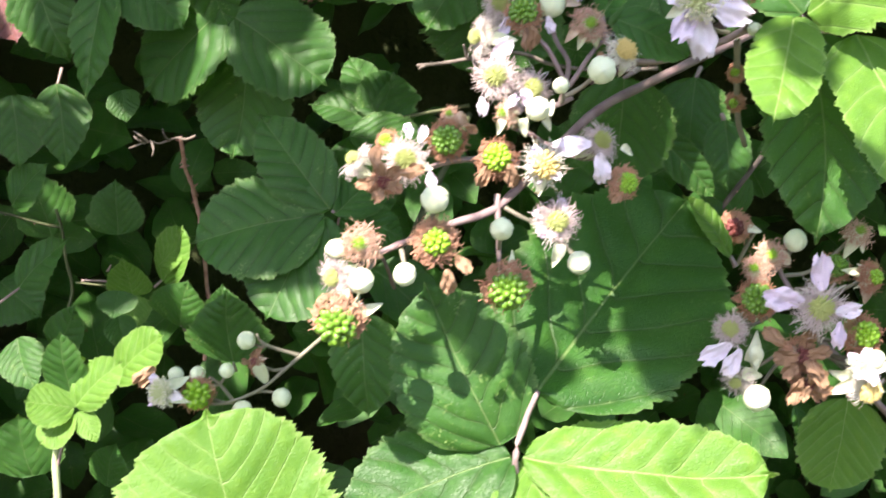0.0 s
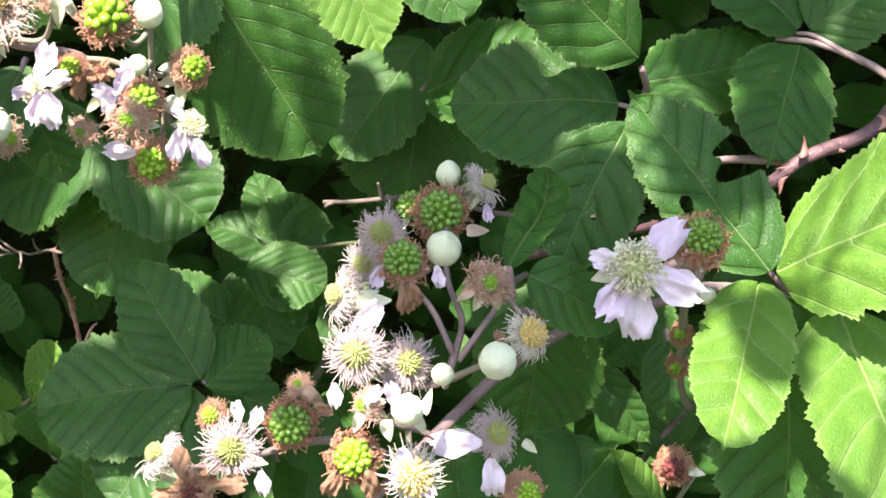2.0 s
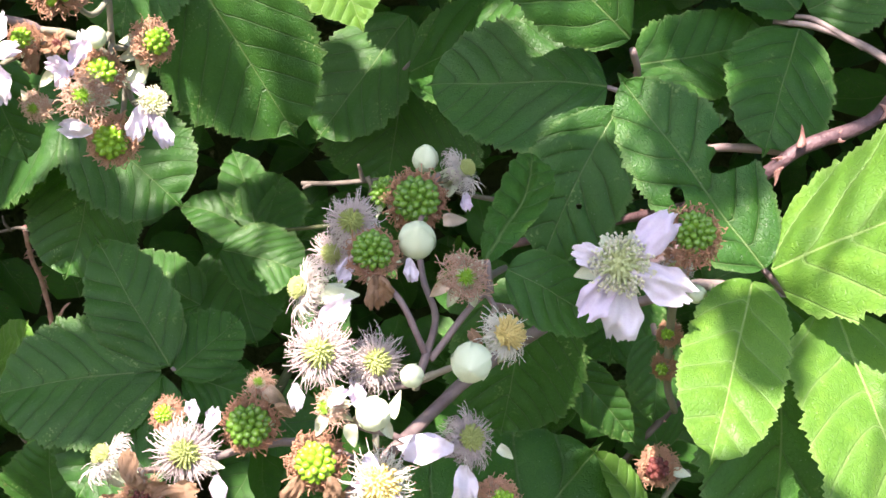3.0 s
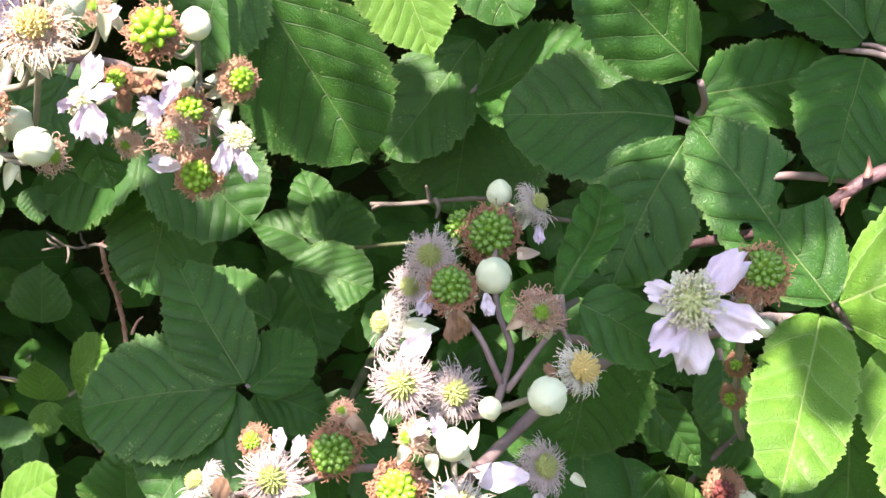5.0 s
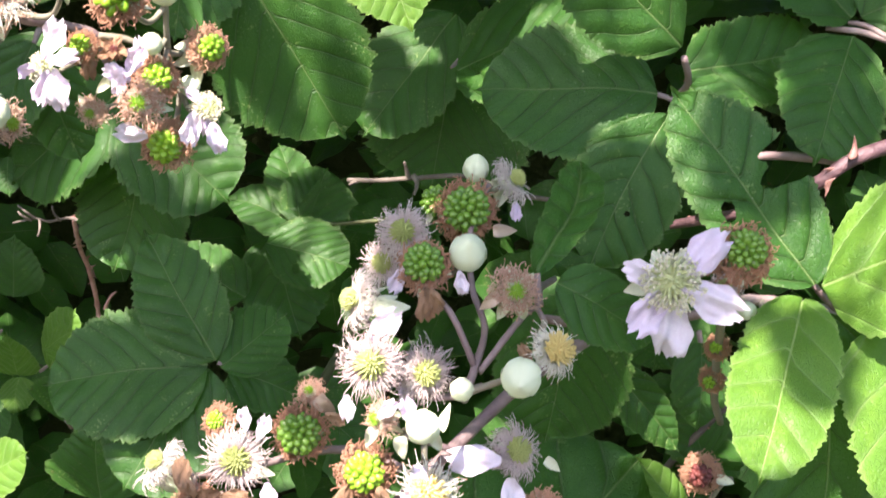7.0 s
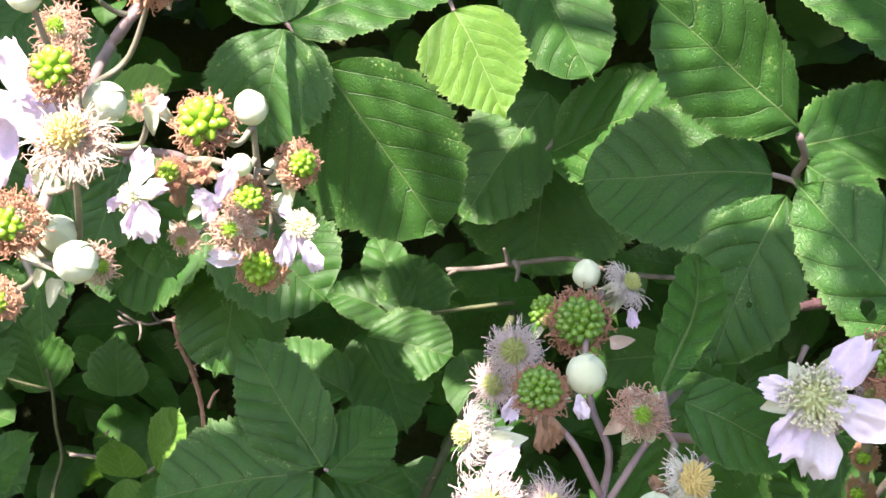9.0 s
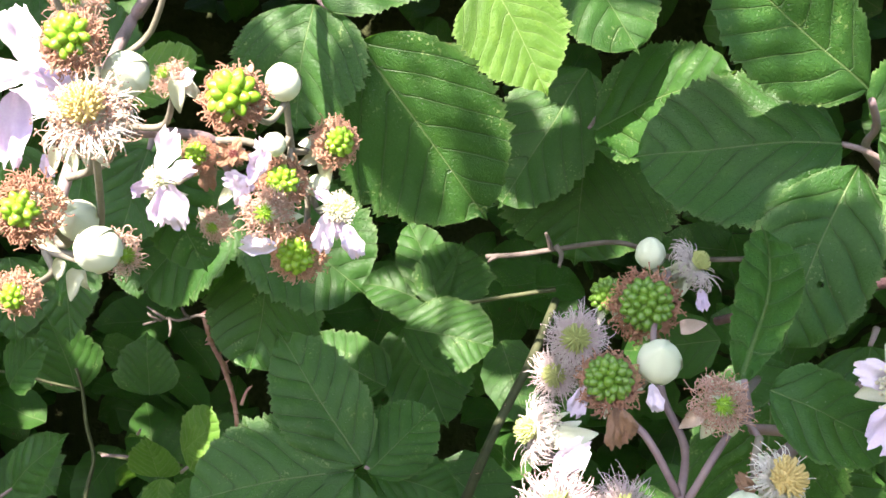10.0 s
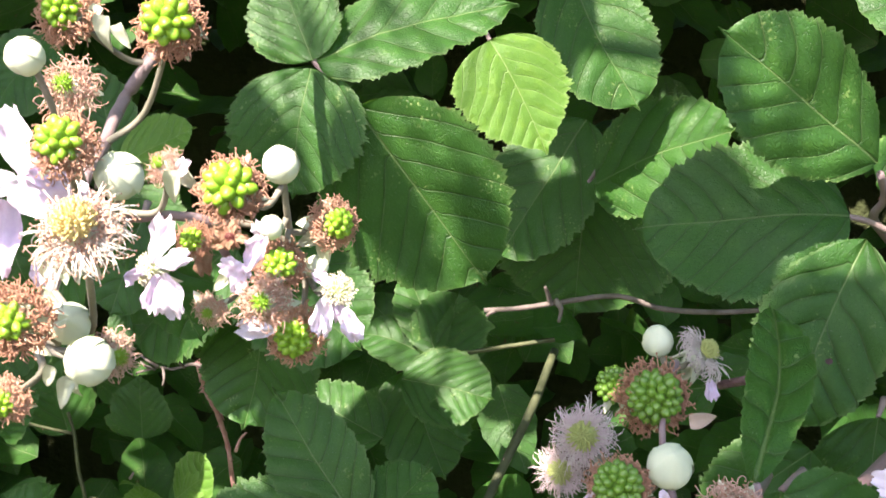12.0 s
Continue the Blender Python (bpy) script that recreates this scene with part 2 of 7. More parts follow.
def smooth_line(points, step=5):
    """A smooth line through the points."""
    p = [Vector(q) for q in points]
    if len(p) < 2:
        return p
    p = [p[0] * 2 - p[1], *p, p[-1] * 2 - p[-2]]
    out = []
    for i in range(1, len(p) - 2):
        a, b, c, d = p[i - 1:i + 3]
        for k in range(step):
            t = k / step
            out.append(0.5 * (2 * b + (c - a) * t + (2 * a - 5 * b + 4 * c - d) * t * t + (3 * b - a - 3 * c + d) * t ** 3))
    out.append(p[-2])
    return out


def tube_parts(line, r0, r1, sides=8, rough=0.0, rnd=random):
    """Vertices and faces of a tapered tube along the line, capped."""
    verts, faces = [], []
    n = len(line)
    ref = Vector((0.31, 0.17, 0.93))
    for i, p in enumerate(line):
        d = (line[min(i + 1, n - 1)] - line[max(i - 1, 0)]).normalized()
        a = d.cross(ref).normalized()
        b = d.cross(a)
        r = r0 + (r1 - r0) * i / max(1, n - 1)
        for k in range(sides):
            w = 2 * math.pi * k / sides
            rr = r * (1 + rough * (rnd.random() - 0.5))
            verts.append(p + a * (rr * math.cos(w)) + b * (rr * math.sin(w)))
    for i in range(n - 1):
        for k in range(sides):
            a, b = i * sides + k, i * sides + (k + 1) % sides
            faces.append((a, b, b + sides, a + sides))
    faces.append(tuple(range(sides))[::-1])
    faces.append(tuple(range((n - 1) * sides, n * sides)))
    return verts, faces


def stem(name, parent, points, r0, r1, mat, label="", sides=8, rough=0.16, step=5):
    origin = Vector(points[0])
    line = [q - origin for q in smooth_line(points, step)]
    v, f = tube_parts(line, r0, r1, sides, rough)
    return piece(name, mesh(name, v, f, mat), parent, Matrix.Translation(origin), label)


def thorn_data():
    line = [Vector((0, 0, 0)), Vector((0, 0.06, 0.35)), Vector((0, -0.05, 0.7)), Vector((0, -0.28, 1.0))]
    v, f = tube_parts(smooth_line(line, 4), 0.30, 0.012, 8)
    v = [Vector((p.x * (0.55 + 0.5 * max(0, 0.35 - p.z)), p.y * (1.2 + 5.0 * max(0, 0.45 - p.z) ** 1.3), p.z)) for p in v]
    return mesh("thorn", v, f, THORN)


THORN_MESH = thorn_data()


def thorns(parent, points, count, size, seed):
    """Hooked thorns along a stem."""
    rnd = random.Random(seed)
    line = smooth_line(points, 8)
    for k in range(count):
        i = min(len(line) - 2, int((k + 0.3 + 0.5 * rnd.random()) / count * (len(line) - 1)))
        d = (line[i + 1] - line[i]).normalized()
        side = d.cross(Vector((rnd.uniform(-1, 1), rnd.uniform(-1, 1), rnd.uniform(-1, 1)))).normalized()
        piece("thorn", THORN_MESH, parent, facing(line[i] + side * size * 0.12, side, size * rnd.uniform(0.6, 1.1), rnd.uniform(0, 6.28)))


# ---- leaves ----
def blade_data(length, width, belly, point, droop, fold, bites, mat, seed, rows=132, cols=13, teeth=27, wave=1.0, ragged=0.05):
    """A toothed, pleated leaf blade along +y with its upper side to +z."""
    rnd = random.Random(seed)
    rows, cols = (220, 36) if bites else (rows, cols)
    off = Vector((rnd.uniform(0, 50), rnd.uniform(0, 50), rnd.uniform(0, 50)))
    peak = (belly / (belly + point)) ** belly * (point / (belly + point)) ** point
    lop = rnd.uniform(-0.07, 0.07)
    bend = rnd.uniform(-0.05, 0.05)
    veins = rnd.uniform(5.8, 7.2)
    verts, uvs, rim, phase = [], [], [], []
    half = 0.5 * width
    ripple = rnd.uniform(0, 6.28)
    for i in range(rows + 1):
        u = i / rows
        q = min(1.0, u / 0.955)
        w = half * (max(q, 1e-4) ** (belly * 0.92)) * (max(1 - q, 0) ** point) / peak
        w = max(w, half * 1.15 * (1 - u) if u > 0.86 else 0, half * 0.004)
        edge = []
        for hand in (-1, 1):
            uu = u * teeth + 0.9 * noise.noise(off + Vector((u * 7, hand * 9, 0)))
            big = 0.6 + 0.8 * abs(noise.noise(off + Vector((u * 11, hand * 5, 4))))
            tooth = (0.085 * (1 - uu % 1.0) + 0.105 * (1 - (uu * 0.3333 + 0.2) % 1.0)) * half * big
            lobe = 1 + ragged * noise.noise(off + Vector((u * 3.2, hand * 3, 8))) + 0.5 * ragged * noise.noise(off + Vector((u * 8, hand * 3, 8)))
            edge.append((tooth * min(1, 7 * u, 3.5 * (1 - u)), w * lobe * (1 + lop * hand)))
        for j in range(-cols, cols + 1):
            v = j / cols
            a = abs(v)
            hand = 1 if v > 0 else -1
            tooth, reach = edge[1 if v > 0 else 0]
            x = v * reach
            y = u * length
            if a > 0.99:
                x += hand * tooth
                y += 0.45 * tooth
            sx = abs(x) / length
            side = max(0.0, min(1.0, x / length / 0.05 + 0.5))
            ph = (u - 0.85 * sx - 0.55 * sx * sx) * veins + 0.35 * side + 0.40 * noise.noise(off + Vector((x, y, 7)) * 3.0 / length)
            # side veins pull the blade into pleats
            pleat = abs(math.sin(math.pi * ph)) ** 0.75 * min(1, 3.0 * a) * (1.1 - a * 0.45)
            z = 0.023 * length * pleat * wave * (0.75 + 0.7 * noise.noise(off + Vector((x, y, 9)) * 4.0 / length))
            z += fold * abs(x) - 0.55 * fold * x * x / half
            z -= droop * length * (u - 0.15) ** 2 if u > 0.15 else 0
            z += wave * 0.022 * length * a * a * math.sin(ripple + 6.0 * u + (1.3 if v > 0 else 0))
            z += wave * 0.045 * length * (noise.noise(off + Vector((x, y, 0)) * 2.4 / length))
            z += 0.006 * length * noise.noise(off + Vector((x, y, 3)) * 9.0 / length)
            verts.append((x + bend * length * math.sin(math.pi * u), y, z))
            uvs.append((u, x / length + 0.5))
            rim.append(a ** 6)
            phase.append(ph + 8.0)
    cc = 2 * cols + 1
    faces = []
    for i in range(rows):
        for j in range(cc - 1):
            a = i * cc + j
            quad = (a, a + 1, a + 1 + cc, a + cc)
            if bites:
                cu = (i + 0.5) / rows
                cv = (j + 0.5) / cols - 1
                wob = 1 + 0.25 * math.sin(9 * cu * 6.28 + 3 * cv)
                if any(((cu - bu) * length) ** 2 + ((cv - bv) * half) ** 2 < (r * wob) ** 2 for bu, bv, r in bites):
                    continue
            faces.append(quad)
    me = mesh("leaflet", verts, faces, mat, uvs=uvs)
    me.attributes.new("rim", "FLOAT", "POINT").data.foreach_set("value", rim)
    me.attributes.new("phase", "FLOAT", "POINT").data.foreach_set("value", phase)
    return me


def leaflet(parent, base, tip, width, way, mat=LEAF, belly=0.52, point=0.72, droop=0.12, fold=0.10, bites=(), seed=1, label="", wave=1.0, ragged=0.05):
    """A blade from base to tip, whose upper side looks along way."""
    b, t = Vector(base), Vector(tip)
    y = (t - b).normalized()
    z = Vector(way)
    z = (z - y * z.dot(y)).normalized()
    x = y.cross(z)
    m = Matrix((x, y, z)).transposed().to_4x4()
    m.translation = b
    return piece("leaflet", blade_data((t - b).length, width, belly, point, droop, fold, bites, mat, seed, wave=wave, ragged=ragged), parent, m, label)


def bramble_leaf(place, label, stalk=(), r=0.0009, group="bramble leaves"):
    """The stalk of a leaf, to which leaflets are added."""
    leaf = thing("bramble_leaf", place, label, "leaf", group)
    if stalk:
        stem("leaf_stalk", leaf, stalk, r * 1.15, r * 0.8, STALK, "purple-tinged leaf stalk", 7)
    return leaf


# ---- flower parts, in units of a head's width ----
def petal_data(seed, mat, crumple=0.05, curl=0.1):
    """A petal with a narrow claw, a broad crumpled blade and a ruffled, notched end."""
    rnd = random.Random(seed)
    off = Vector((rnd.uniform(0, 50), 0, rnd.uniform(0, 50)))
    rows, cols = 16, 8
    notch = rnd.uniform(-0.5, 0.5)
    verts, faces = [], []
    for i in range(rows + 1):
        u = i / rows
        w = 0.150 * math.sin(math.pi * (0.05 + 0.58 * u ** 0.9)) ** 0.9
        for j in range(-cols, cols + 1):
            v = j / cols
            end = 1 - 0.24 * abs(v) ** 3.2 * u - 0.09 * u * max(0, 1 - abs(v - notch) * 4.5)
            y = 0.06 + 0.47 * u * end + 0.020 * u * u * math.sin(9 * v + 2 * seed) + 0.014 * u * u * math.sin(21 * v + seed)
            x = 0.9 * v * w * (1 + 0.10 * math.sin(9 * u + seed * 1.7 + (2 if v > 0 else 0)) * abs(v))
            z = 0.06 * u - curl * u * u + 0.22 * x * x * u / 0.158
            z += crumple * noise.noise(off + Vector((x * 7, y * 4, 0))) + 0.45 * crumple * noise.noise(off + Vector((x * 19, y * 9, 3)))
            verts.append((x, y, z))
    cc = 2 * cols + 1
    for i in range(rows):
        for j in range(cc - 1):
            a = i * cc + j
            faces.append((a, a + 1, a + 1 + cc, a + cc))
    return mesh("petal", verts, faces, mat)


def sepal_data(seed, mat, curl=0.15):
    rnd = random.Random(seed)
    rows, cols = 9, 3
    verts, faces = [], []
    bend = rnd.uniform(-0.05, 0.05)
    for i in range(rows + 1):
        u = i / rows
        w = 0.175 * (max(0.02, u + 0.14) ** 0.40) * max(0.02, 1 - u) ** 0.85
        for j in range(-cols, cols + 1):
            v = j / cols
            verts.append((v * w + bend * u * u, 0.05 + 0.36 * u, 0.12 * (v * w / 0.1) ** 2 * 0.7 - curl * u * u + 0.02 * math.sin(7 * u + seed)))
    n = len(verts)
    verts += [(x, y, z - 0.016) for x, y, z in verts]
    cc = 2 * cols + 1
    for i in range(rows):
        for j in range(cc - 1):
            a = i * cc + j
            faces.append((a, a + 1, a + 1 + cc, a + cc))
            faces.append((n + a, n + a + cc, n + a + 1 + cc, n + a + 1))
    for i in range(rows):
        for j in (0, cc - 1):
            a = i * cc + j
            faces.append((a, a + cc, n + a + cc, n + a))
    return mesh("sepal", verts, faces, mat)


def add_ball(verts, faces, slots, c, r, slot):
    """A small eight-sided bead."""
    n = len(verts)
    for d in ((1, 0, 0), (-1, 0, 0), (0, 1, 0), (0, -1, 0), (0, 0, 1), (0, 0, -1)):
        verts.append((c[0] + r * d[0], c[1] + r * d[1], c[2] + r * d[2]))
    for a, b, c2 in ((0, 2, 4), (2, 1, 4), (1, 3, 4), (3, 0, 4), (2, 0, 5), (1, 2, 5), (3, 1, 5), (0, 3, 5)):
        faces.append((n + a, n + b, n + c2))
        slots.append(slot)


def stamen_data(seed, count, lean, length, curl, thick, filament, anther, bead, ring=0.14, low=0.0, woolly=False):
    """A ring of stamens. lean: from 0 upright to 1 flat; curl: how far each winds; woolly: over and down."""
    rnd = random.Random(seed)
    verts, faces, slots = [], [], []
    for k in range(count):
        az = 2 * math.pi * (k + rnd.random()) / count
        out, tan = Vector((math.cos(az), math.sin(az), 0)), Vector((-math.sin(az), math.cos(az), 0))
        tilt = lean * rnd.uniform(0.55, 1.25) * math.pi / 2
        d = out * math.sin(tilt) + Vector((0, 0, 1)) * math.cos(tilt)
        p = out * ring * rnd.uniform(0.8, 1.15) + Vector((0, 0, low))
        ln = length * rnd.uniform(0.65, 1.15)
        steps = 8
        line = [p.copy()]
        axis = (tan * rnd.uniform(-1, 1) + out * rnd.uniform(-0.6, 0.6) + Vector((0, 0, rnd.uniform(-0.6, 0.6)))).normalized()
        turn = curl * rnd.uniform(-1, 1.6)
        if woolly:
            axis = (tan + out * rnd.uniform(-0.5, 0.5) + Vector((0, 0, rnd.uniform(-0.5, 0.5)))).normalized()
            turn = curl * rnd.uniform(0.35, 1.25)
        for i in range(steps):
            d = (Matrix.Rotation(turn / steps, 3, axis) @ d).normalized()
            p = p + d * (ln / steps)
            line.append(p.copy())
        v, f = tube_parts(line, thick, thick * 0.7, 4)
        n = len(verts)
        verts += [tuple(q) for q in v]
        faces += [tuple(n + i for i in face) for face in f]
        slots += [0] * len(f)
        if bead:
            add_ball(verts, faces, slots, line[-1], bead * rnd.uniform(0.7, 1.2), 1)
    return mesh("stamens", verts, faces, filament, anther, slots=slots)


def mass_data(seed, count, inner, outer, low, high, length, curl, thick, lift, filament, anther, bead, wild=0.5):
    """Withered stamens matted into a ring round a head."""
    rnd = random.Random(seed)
    verts, faces, slots = [], [], []
    for k in range(count):
        az = rnd.uniform(0, 2 * math.pi)
        out = Vector((math.cos(az), math.sin(az), 0))
        f = rnd.random()
        p = out * (inner + (outer - inner) * f) + Vector((0, 0, rnd.uniform(low, high - (high - low) * 0.5 * f)))
        d = (out * rnd.uniform(0.2, 1.0) + Vector((rnd.gauss(0, wild), rnd.gauss(0, wild), lift + rnd.gauss(0, wild)))).normalized()
        axis = Vector((rnd.gauss(0, 1), rnd.gauss(0, 1), rnd.gauss(0, 1))).normalized()
        ln, turn, steps = length * rnd.uniform(0.6, 1.3), curl * rnd.uniform(0.3, 1.4), 8
        line = [p.copy()]
        for i in range(steps):
            d = (Matrix.Rotation(turn / steps, 3, axis) @ d).normalized()
            p = p + d * (ln / steps)
            line.append(p.copy())
        v, f2 = tube_parts(line, thick * rnd.uniform(0.8, 1.2), thick * 0.6, 4)
        n = len(verts)
        verts += [tuple(q) for q in v]
        faces += [tuple(n + i for i in face) for face in f2]
        slots += [0] * len(f2)
        if bead:
            add_ball(verts, faces, slots, line[-1], bead * rnd.uniform(0.7, 1.2), 1)
    return mesh("stamens", verts, faces, filament, anther, slots=slots)


def style_data(seed, count, radius, length, mat):
    """A dome of short styles."""
    rnd = random.Random(seed)
    verts, faces, slots = [], [], []
    for k in range(count):
        z = 1 - 0.95 * (k + 0.5) / count
        az = k * 2.39996 + rnd.uniform(-0.2, 0.2)
        s = math.sqrt(max(0, 1 - z * z))
        d = Vector((s * math.cos(az), s * math.sin(az), z))
        v, f = tube_parts([d * radius * 0.3, d * radius, d * (radius + length * rnd.uniform(0.7, 1.2)) + Vector((0, 0, 0.3 * length))], radius * 0.16, radius * 0.05, 5)
        n = len(verts)
        verts += [tuple(q) for q in v]
        faces += [tuple(n + i for i in face) for face in f]
        slots += [0] * len(f)
        add_ball(verts, faces, slots, verts[-1], radius * 0.085, 0)
    n = len(verts)
    for i in range(7):
        for k in range(12):
            a, w = math.pi * (0.02 + 0.6 * i / 6), 2 * math.pi * k / 12
            verts.append((radius * 0.88 * math.sin(a) * math.cos(w), radius * 0.88 * math.sin(a) * math.sin(w), radius * 0.88 * math.cos(a)))
    for i in range(6):
        for k in range(12):
            a, b = n + i * 12 + k, n + i * 12 + (k + 1) % 12
            faces.append((a, a + 12, b + 12, b))
            slots.append(0)
    return mesh("styles", verts, faces, mat, slots=slots)


def ball_data(name, mat, rings=7, sides=10, sx=1.0, sz=1.0, pinch=0.0):
    verts, faces = [(0, 0, -sz)], []
    for i in range(1, rings):
        a = math.pi * i / rings
        for k in range(sides):
            w = 2 * math.pi * k / sides
            r = math.sin(a) * (1 - pinch * (0.5 - 0.5 * math.cos(a)) ** 2)
            verts.append((sx * r * math.cos(w), sx * r * math.sin(w), -sz * math.cos(a)))
    verts.append((0, 0, sz))
    for k in range(sides):
        faces.append((0, 1 + (k + 1) % sides, 1 + k))
    for i in range(rings - 2):
        for k in range(sides):
            a, b = 1 + i * sides + k, 1 + i * sides + (k + 1) % sides
            faces.append((a, b, b + sides, a + sides))
    last = len(verts) - 1
    for k in range(sides):
        faces.append((last, 1 + (rings - 2) * sides + k, 1 + (rings - 2) * sides + (k + 1) % sides))
    return mesh(name, verts, faces, mat)


def bud_sepal_data(seed):
    """One of the five overlapping sepals that close a bud."""
    rnd = random.Random(seed)
    verts, faces = [], []
    rows, cols = 12, 5
    for i in range(rows + 1):
        u = i / rows
        lat = math.pi * (0.03 + 0.965 * u)
        for j in range(-cols, cols + 1):
            v = j / cols
            az = v * 0.86 * (1 - 0.25 * u)
            edge = abs(v) ** 3
            r = 0.488 + 0.017 * v + 0.008 * max(0, 1 - abs(v) * 5) + 0.013 * edge * (v > 0)
            tip = 0.22 * max(0, u - 0.8) / 0.2
            s = math.sin(lat)
            verts.append((r * s * math.sin(az), r * s * math.cos(az), -0.53 * math.cos(lat) + tip * 0.6 + 0.006 * math.sin(30 * u + seed)))
    cc = 2 * cols + 1
    for i in range(rows):
        for j in range(cc - 1):
            a = i * cc + j
            faces.append((a, a + cc, a + 1 + cc, a + 1))
    return mesh("sepal", verts, faces, BUD)


PETALS = [petal_data(k, PETAL, 0.12, 0.02 + 0.06 * (k % 3)) for k in range(5)]
DEAD_PETALS = [petal_data(20 + k, DEAD, 0.16, 0.12 * (k % 3) - 0.05) for k in range(5)]
SEPALS = [sepal_data(k, SEPAL, 0.10 + 0.06 * k) for k in range(4)]
DRY_SEPALS = [sepal_data(10 + k, SEPAL_DRY, 0.10 + 0.08 * k) for k in range(4)]
BUD_SEPALS = [bud_sepal_data(k) for k in range(3)]
OPEN_STAMENS = [stamen_data(30 + k, 230, 0.56, 0.185, 1.0, 0.0058, FILAMENT, ANTHER, 0.0155, 0.09) for k in range(2)]
SPENT_STAMENS = [stamen_data(40 + k, 230, 0.50, 0.37, 2.7, 0.0062, WITHER_GREY, ANTHER_DARK, 0.016, 0.16, -0.03, True) for k in range(3)]
DROOPED_STAMENS = [stamen_data(45 + k, 150, 0.45, 0.46, 3.4, 0.0080, FADED, WITHER_GREY, 0.012, 0.19, -0.08, True) for k in range(3)]
WHITE_STAMENS = [stamen_data(50 + k, 190, 0.30, 0.52, 3.6, 0.0090, FADED, ANTHER_DARK, 0.013, 0.20, -0.10, True) for k in range(2)]
BROWN_STAMENS = [mass_data(60 + k, 520, 0.28, 0.48, -0.36, 0.10, 0.17, 4.5, 0.0120, 0.22, WITHER, WITHER, 0.019) for k in range(3)]
STYLES = [style_data(70, 80, 0.185, 0.06, STYLE)]
GOLD_STYLES = [style_data(71, 90, 0.20, 0.05, STYLE_GOLD)]
CREAM_STAMENS = [stamen_data(90, 190, 0.55, 0.44, 3.4, 0.0085, FILAMENT, WITHER, 0.015, 0.20, -0.14, True)]
RUST_STAMENS = [mass_data(80 + k, 330, 0.12, 0.40, -0.24, 0.08, 0.24, 5.5, 0.0095, 0.2, WITHER_PALE, WITHER, 0.017) for k in range(2)]
PALE_STYLES = [style_data(72, 80, 0.13, 0.04, STYLE_PALE)]
SMALL_STYLES = [style_data(73, 40, 0.12, 0.06, DRUPE_LIME)]
DRUPELET = ball_data("drupelet", DRUPE, 7, 10, 1.0, 1.25, 0.25)
DRUPELET_LIME = ball_data("drupelet", DRUPE_LIME, 7, 10, 1.0, 1.25, 0.25)
CORE_LIME = ball_data("receptacle", DRUPE_LIME, 8, 12)
DRUPELET_DARK = ball_data("drupelet", DRUPE_RED, 6, 9, 1.0, 1.25)
CORE = ball_data("receptacle", DRUPE, 8, 12)
CORE_DARK = ball_data("receptacle", DRUPE_RED, 8, 12)
CUP = ball_data("cup", SEPAL, 8, 14, 1.0, 0.8)
BUD_BODY = ball_data("bud_core", PETAL, 8, 12, 0.46, 0.50)


def around(parent, name, data, count, m, tilt, rnd, skip=(), jitter=0.25, size=1.0, angles=None):
    """Petals or sepals set round a head; tilt in degrees lifts (or drops) them."""
    first = rnd.uniform(0, 6.28)
    for k in range(count):
        if k in skip:
            continue
        turn = Matrix.Rotation(radians(angles[k]) if angles else first + 2 * math.pi * k / count + rnd.uniform(-jitter, jitter) * 0.5, 4, "Z")
        lift = Matrix.Rotation(radians(tilt) + rnd.uniform(-jitter, jitter), 4, "X")
        s = (size[k] if isinstance(size, tuple) else size) * rnd.uniform(0.9, 1.1)
        piece(name, data[(k + int(first * 7)) % len(data)], parent, m @ turn @ lift @ Matrix.Diagonal((s, s, s, 1)))


def stalked(head, place, way, size, foot, r, mat=None):
    """The short stalk from the head's back to its branching point."""
    if foot is None:
        return
    w = Vector(way).normalized()
    back = Vector(place) - w * size * 0.30
    f = Vector(foot)
    gap = (f - back).length
    stem("flower_stalk", head, [f, f + (back - f) * 0.5 - w * gap * 0.22 - Vector((0, 0, 0.08 * gap)), back], r * 1.1, r * 0.85, mat or STALK_GREEN, "", 7, 0.1, 6)


def head(cluster, name, place, way, size, foot, label, r=0.0007, mat=None):
    m = facing(place, way, size)
    h = new(name)
    h.empty_display_size = 0.003
    h.parent = cluster
    WORLD[h] = Matrix.Translation(place)
    h.matrix_basis = WORLD[cluster].inverted() @ WORLD[h]
    tagged(h, label)
    stalked(h, place, way, size, foot, r, mat)
    return h, m


def bud(cluster, place, way, size, foot=None, seed=1):
    h, m = head(cluster, "bud", place, way, size, foot, "closed pale green downy bud")
    rnd = random.Random(seed)
    piece("bud_core", BUD_BODY, h, m)
    first = rnd.uniform(0, 6.28)
    for k in range(5):
        piece("sepal", BUD_SEPALS[(k + seed) % 3], h, m @ Matrix.Rotation(first + 2 * math.pi * k / 5, 4, "Z"))


def flower(cluster, place, way, size, foot=None, seed=1, skip=(), tilt=8, petals=1.0, angles=None):
    h, m = head(cluster, "flower", place, way, size, foot, "open pale pink flower with white stamens")
    rnd = random.Random(seed)
    around(h, "petal", PETALS, 5, m, tilt, rnd, skip, 0.3, petals, angles)
    around(h, "sepal", SEPALS, 5, m @ Matrix.Translation((0, 0, -0.04)), -25, rnd)
    piece("stamen_tuft", OPEN_STAMENS[seed % 2], h, m)
    piece("style_tuft", PALE_STYLES[0], h, m @ Matrix.Diagonal((1.3, 1.3, 1.15, 1)))


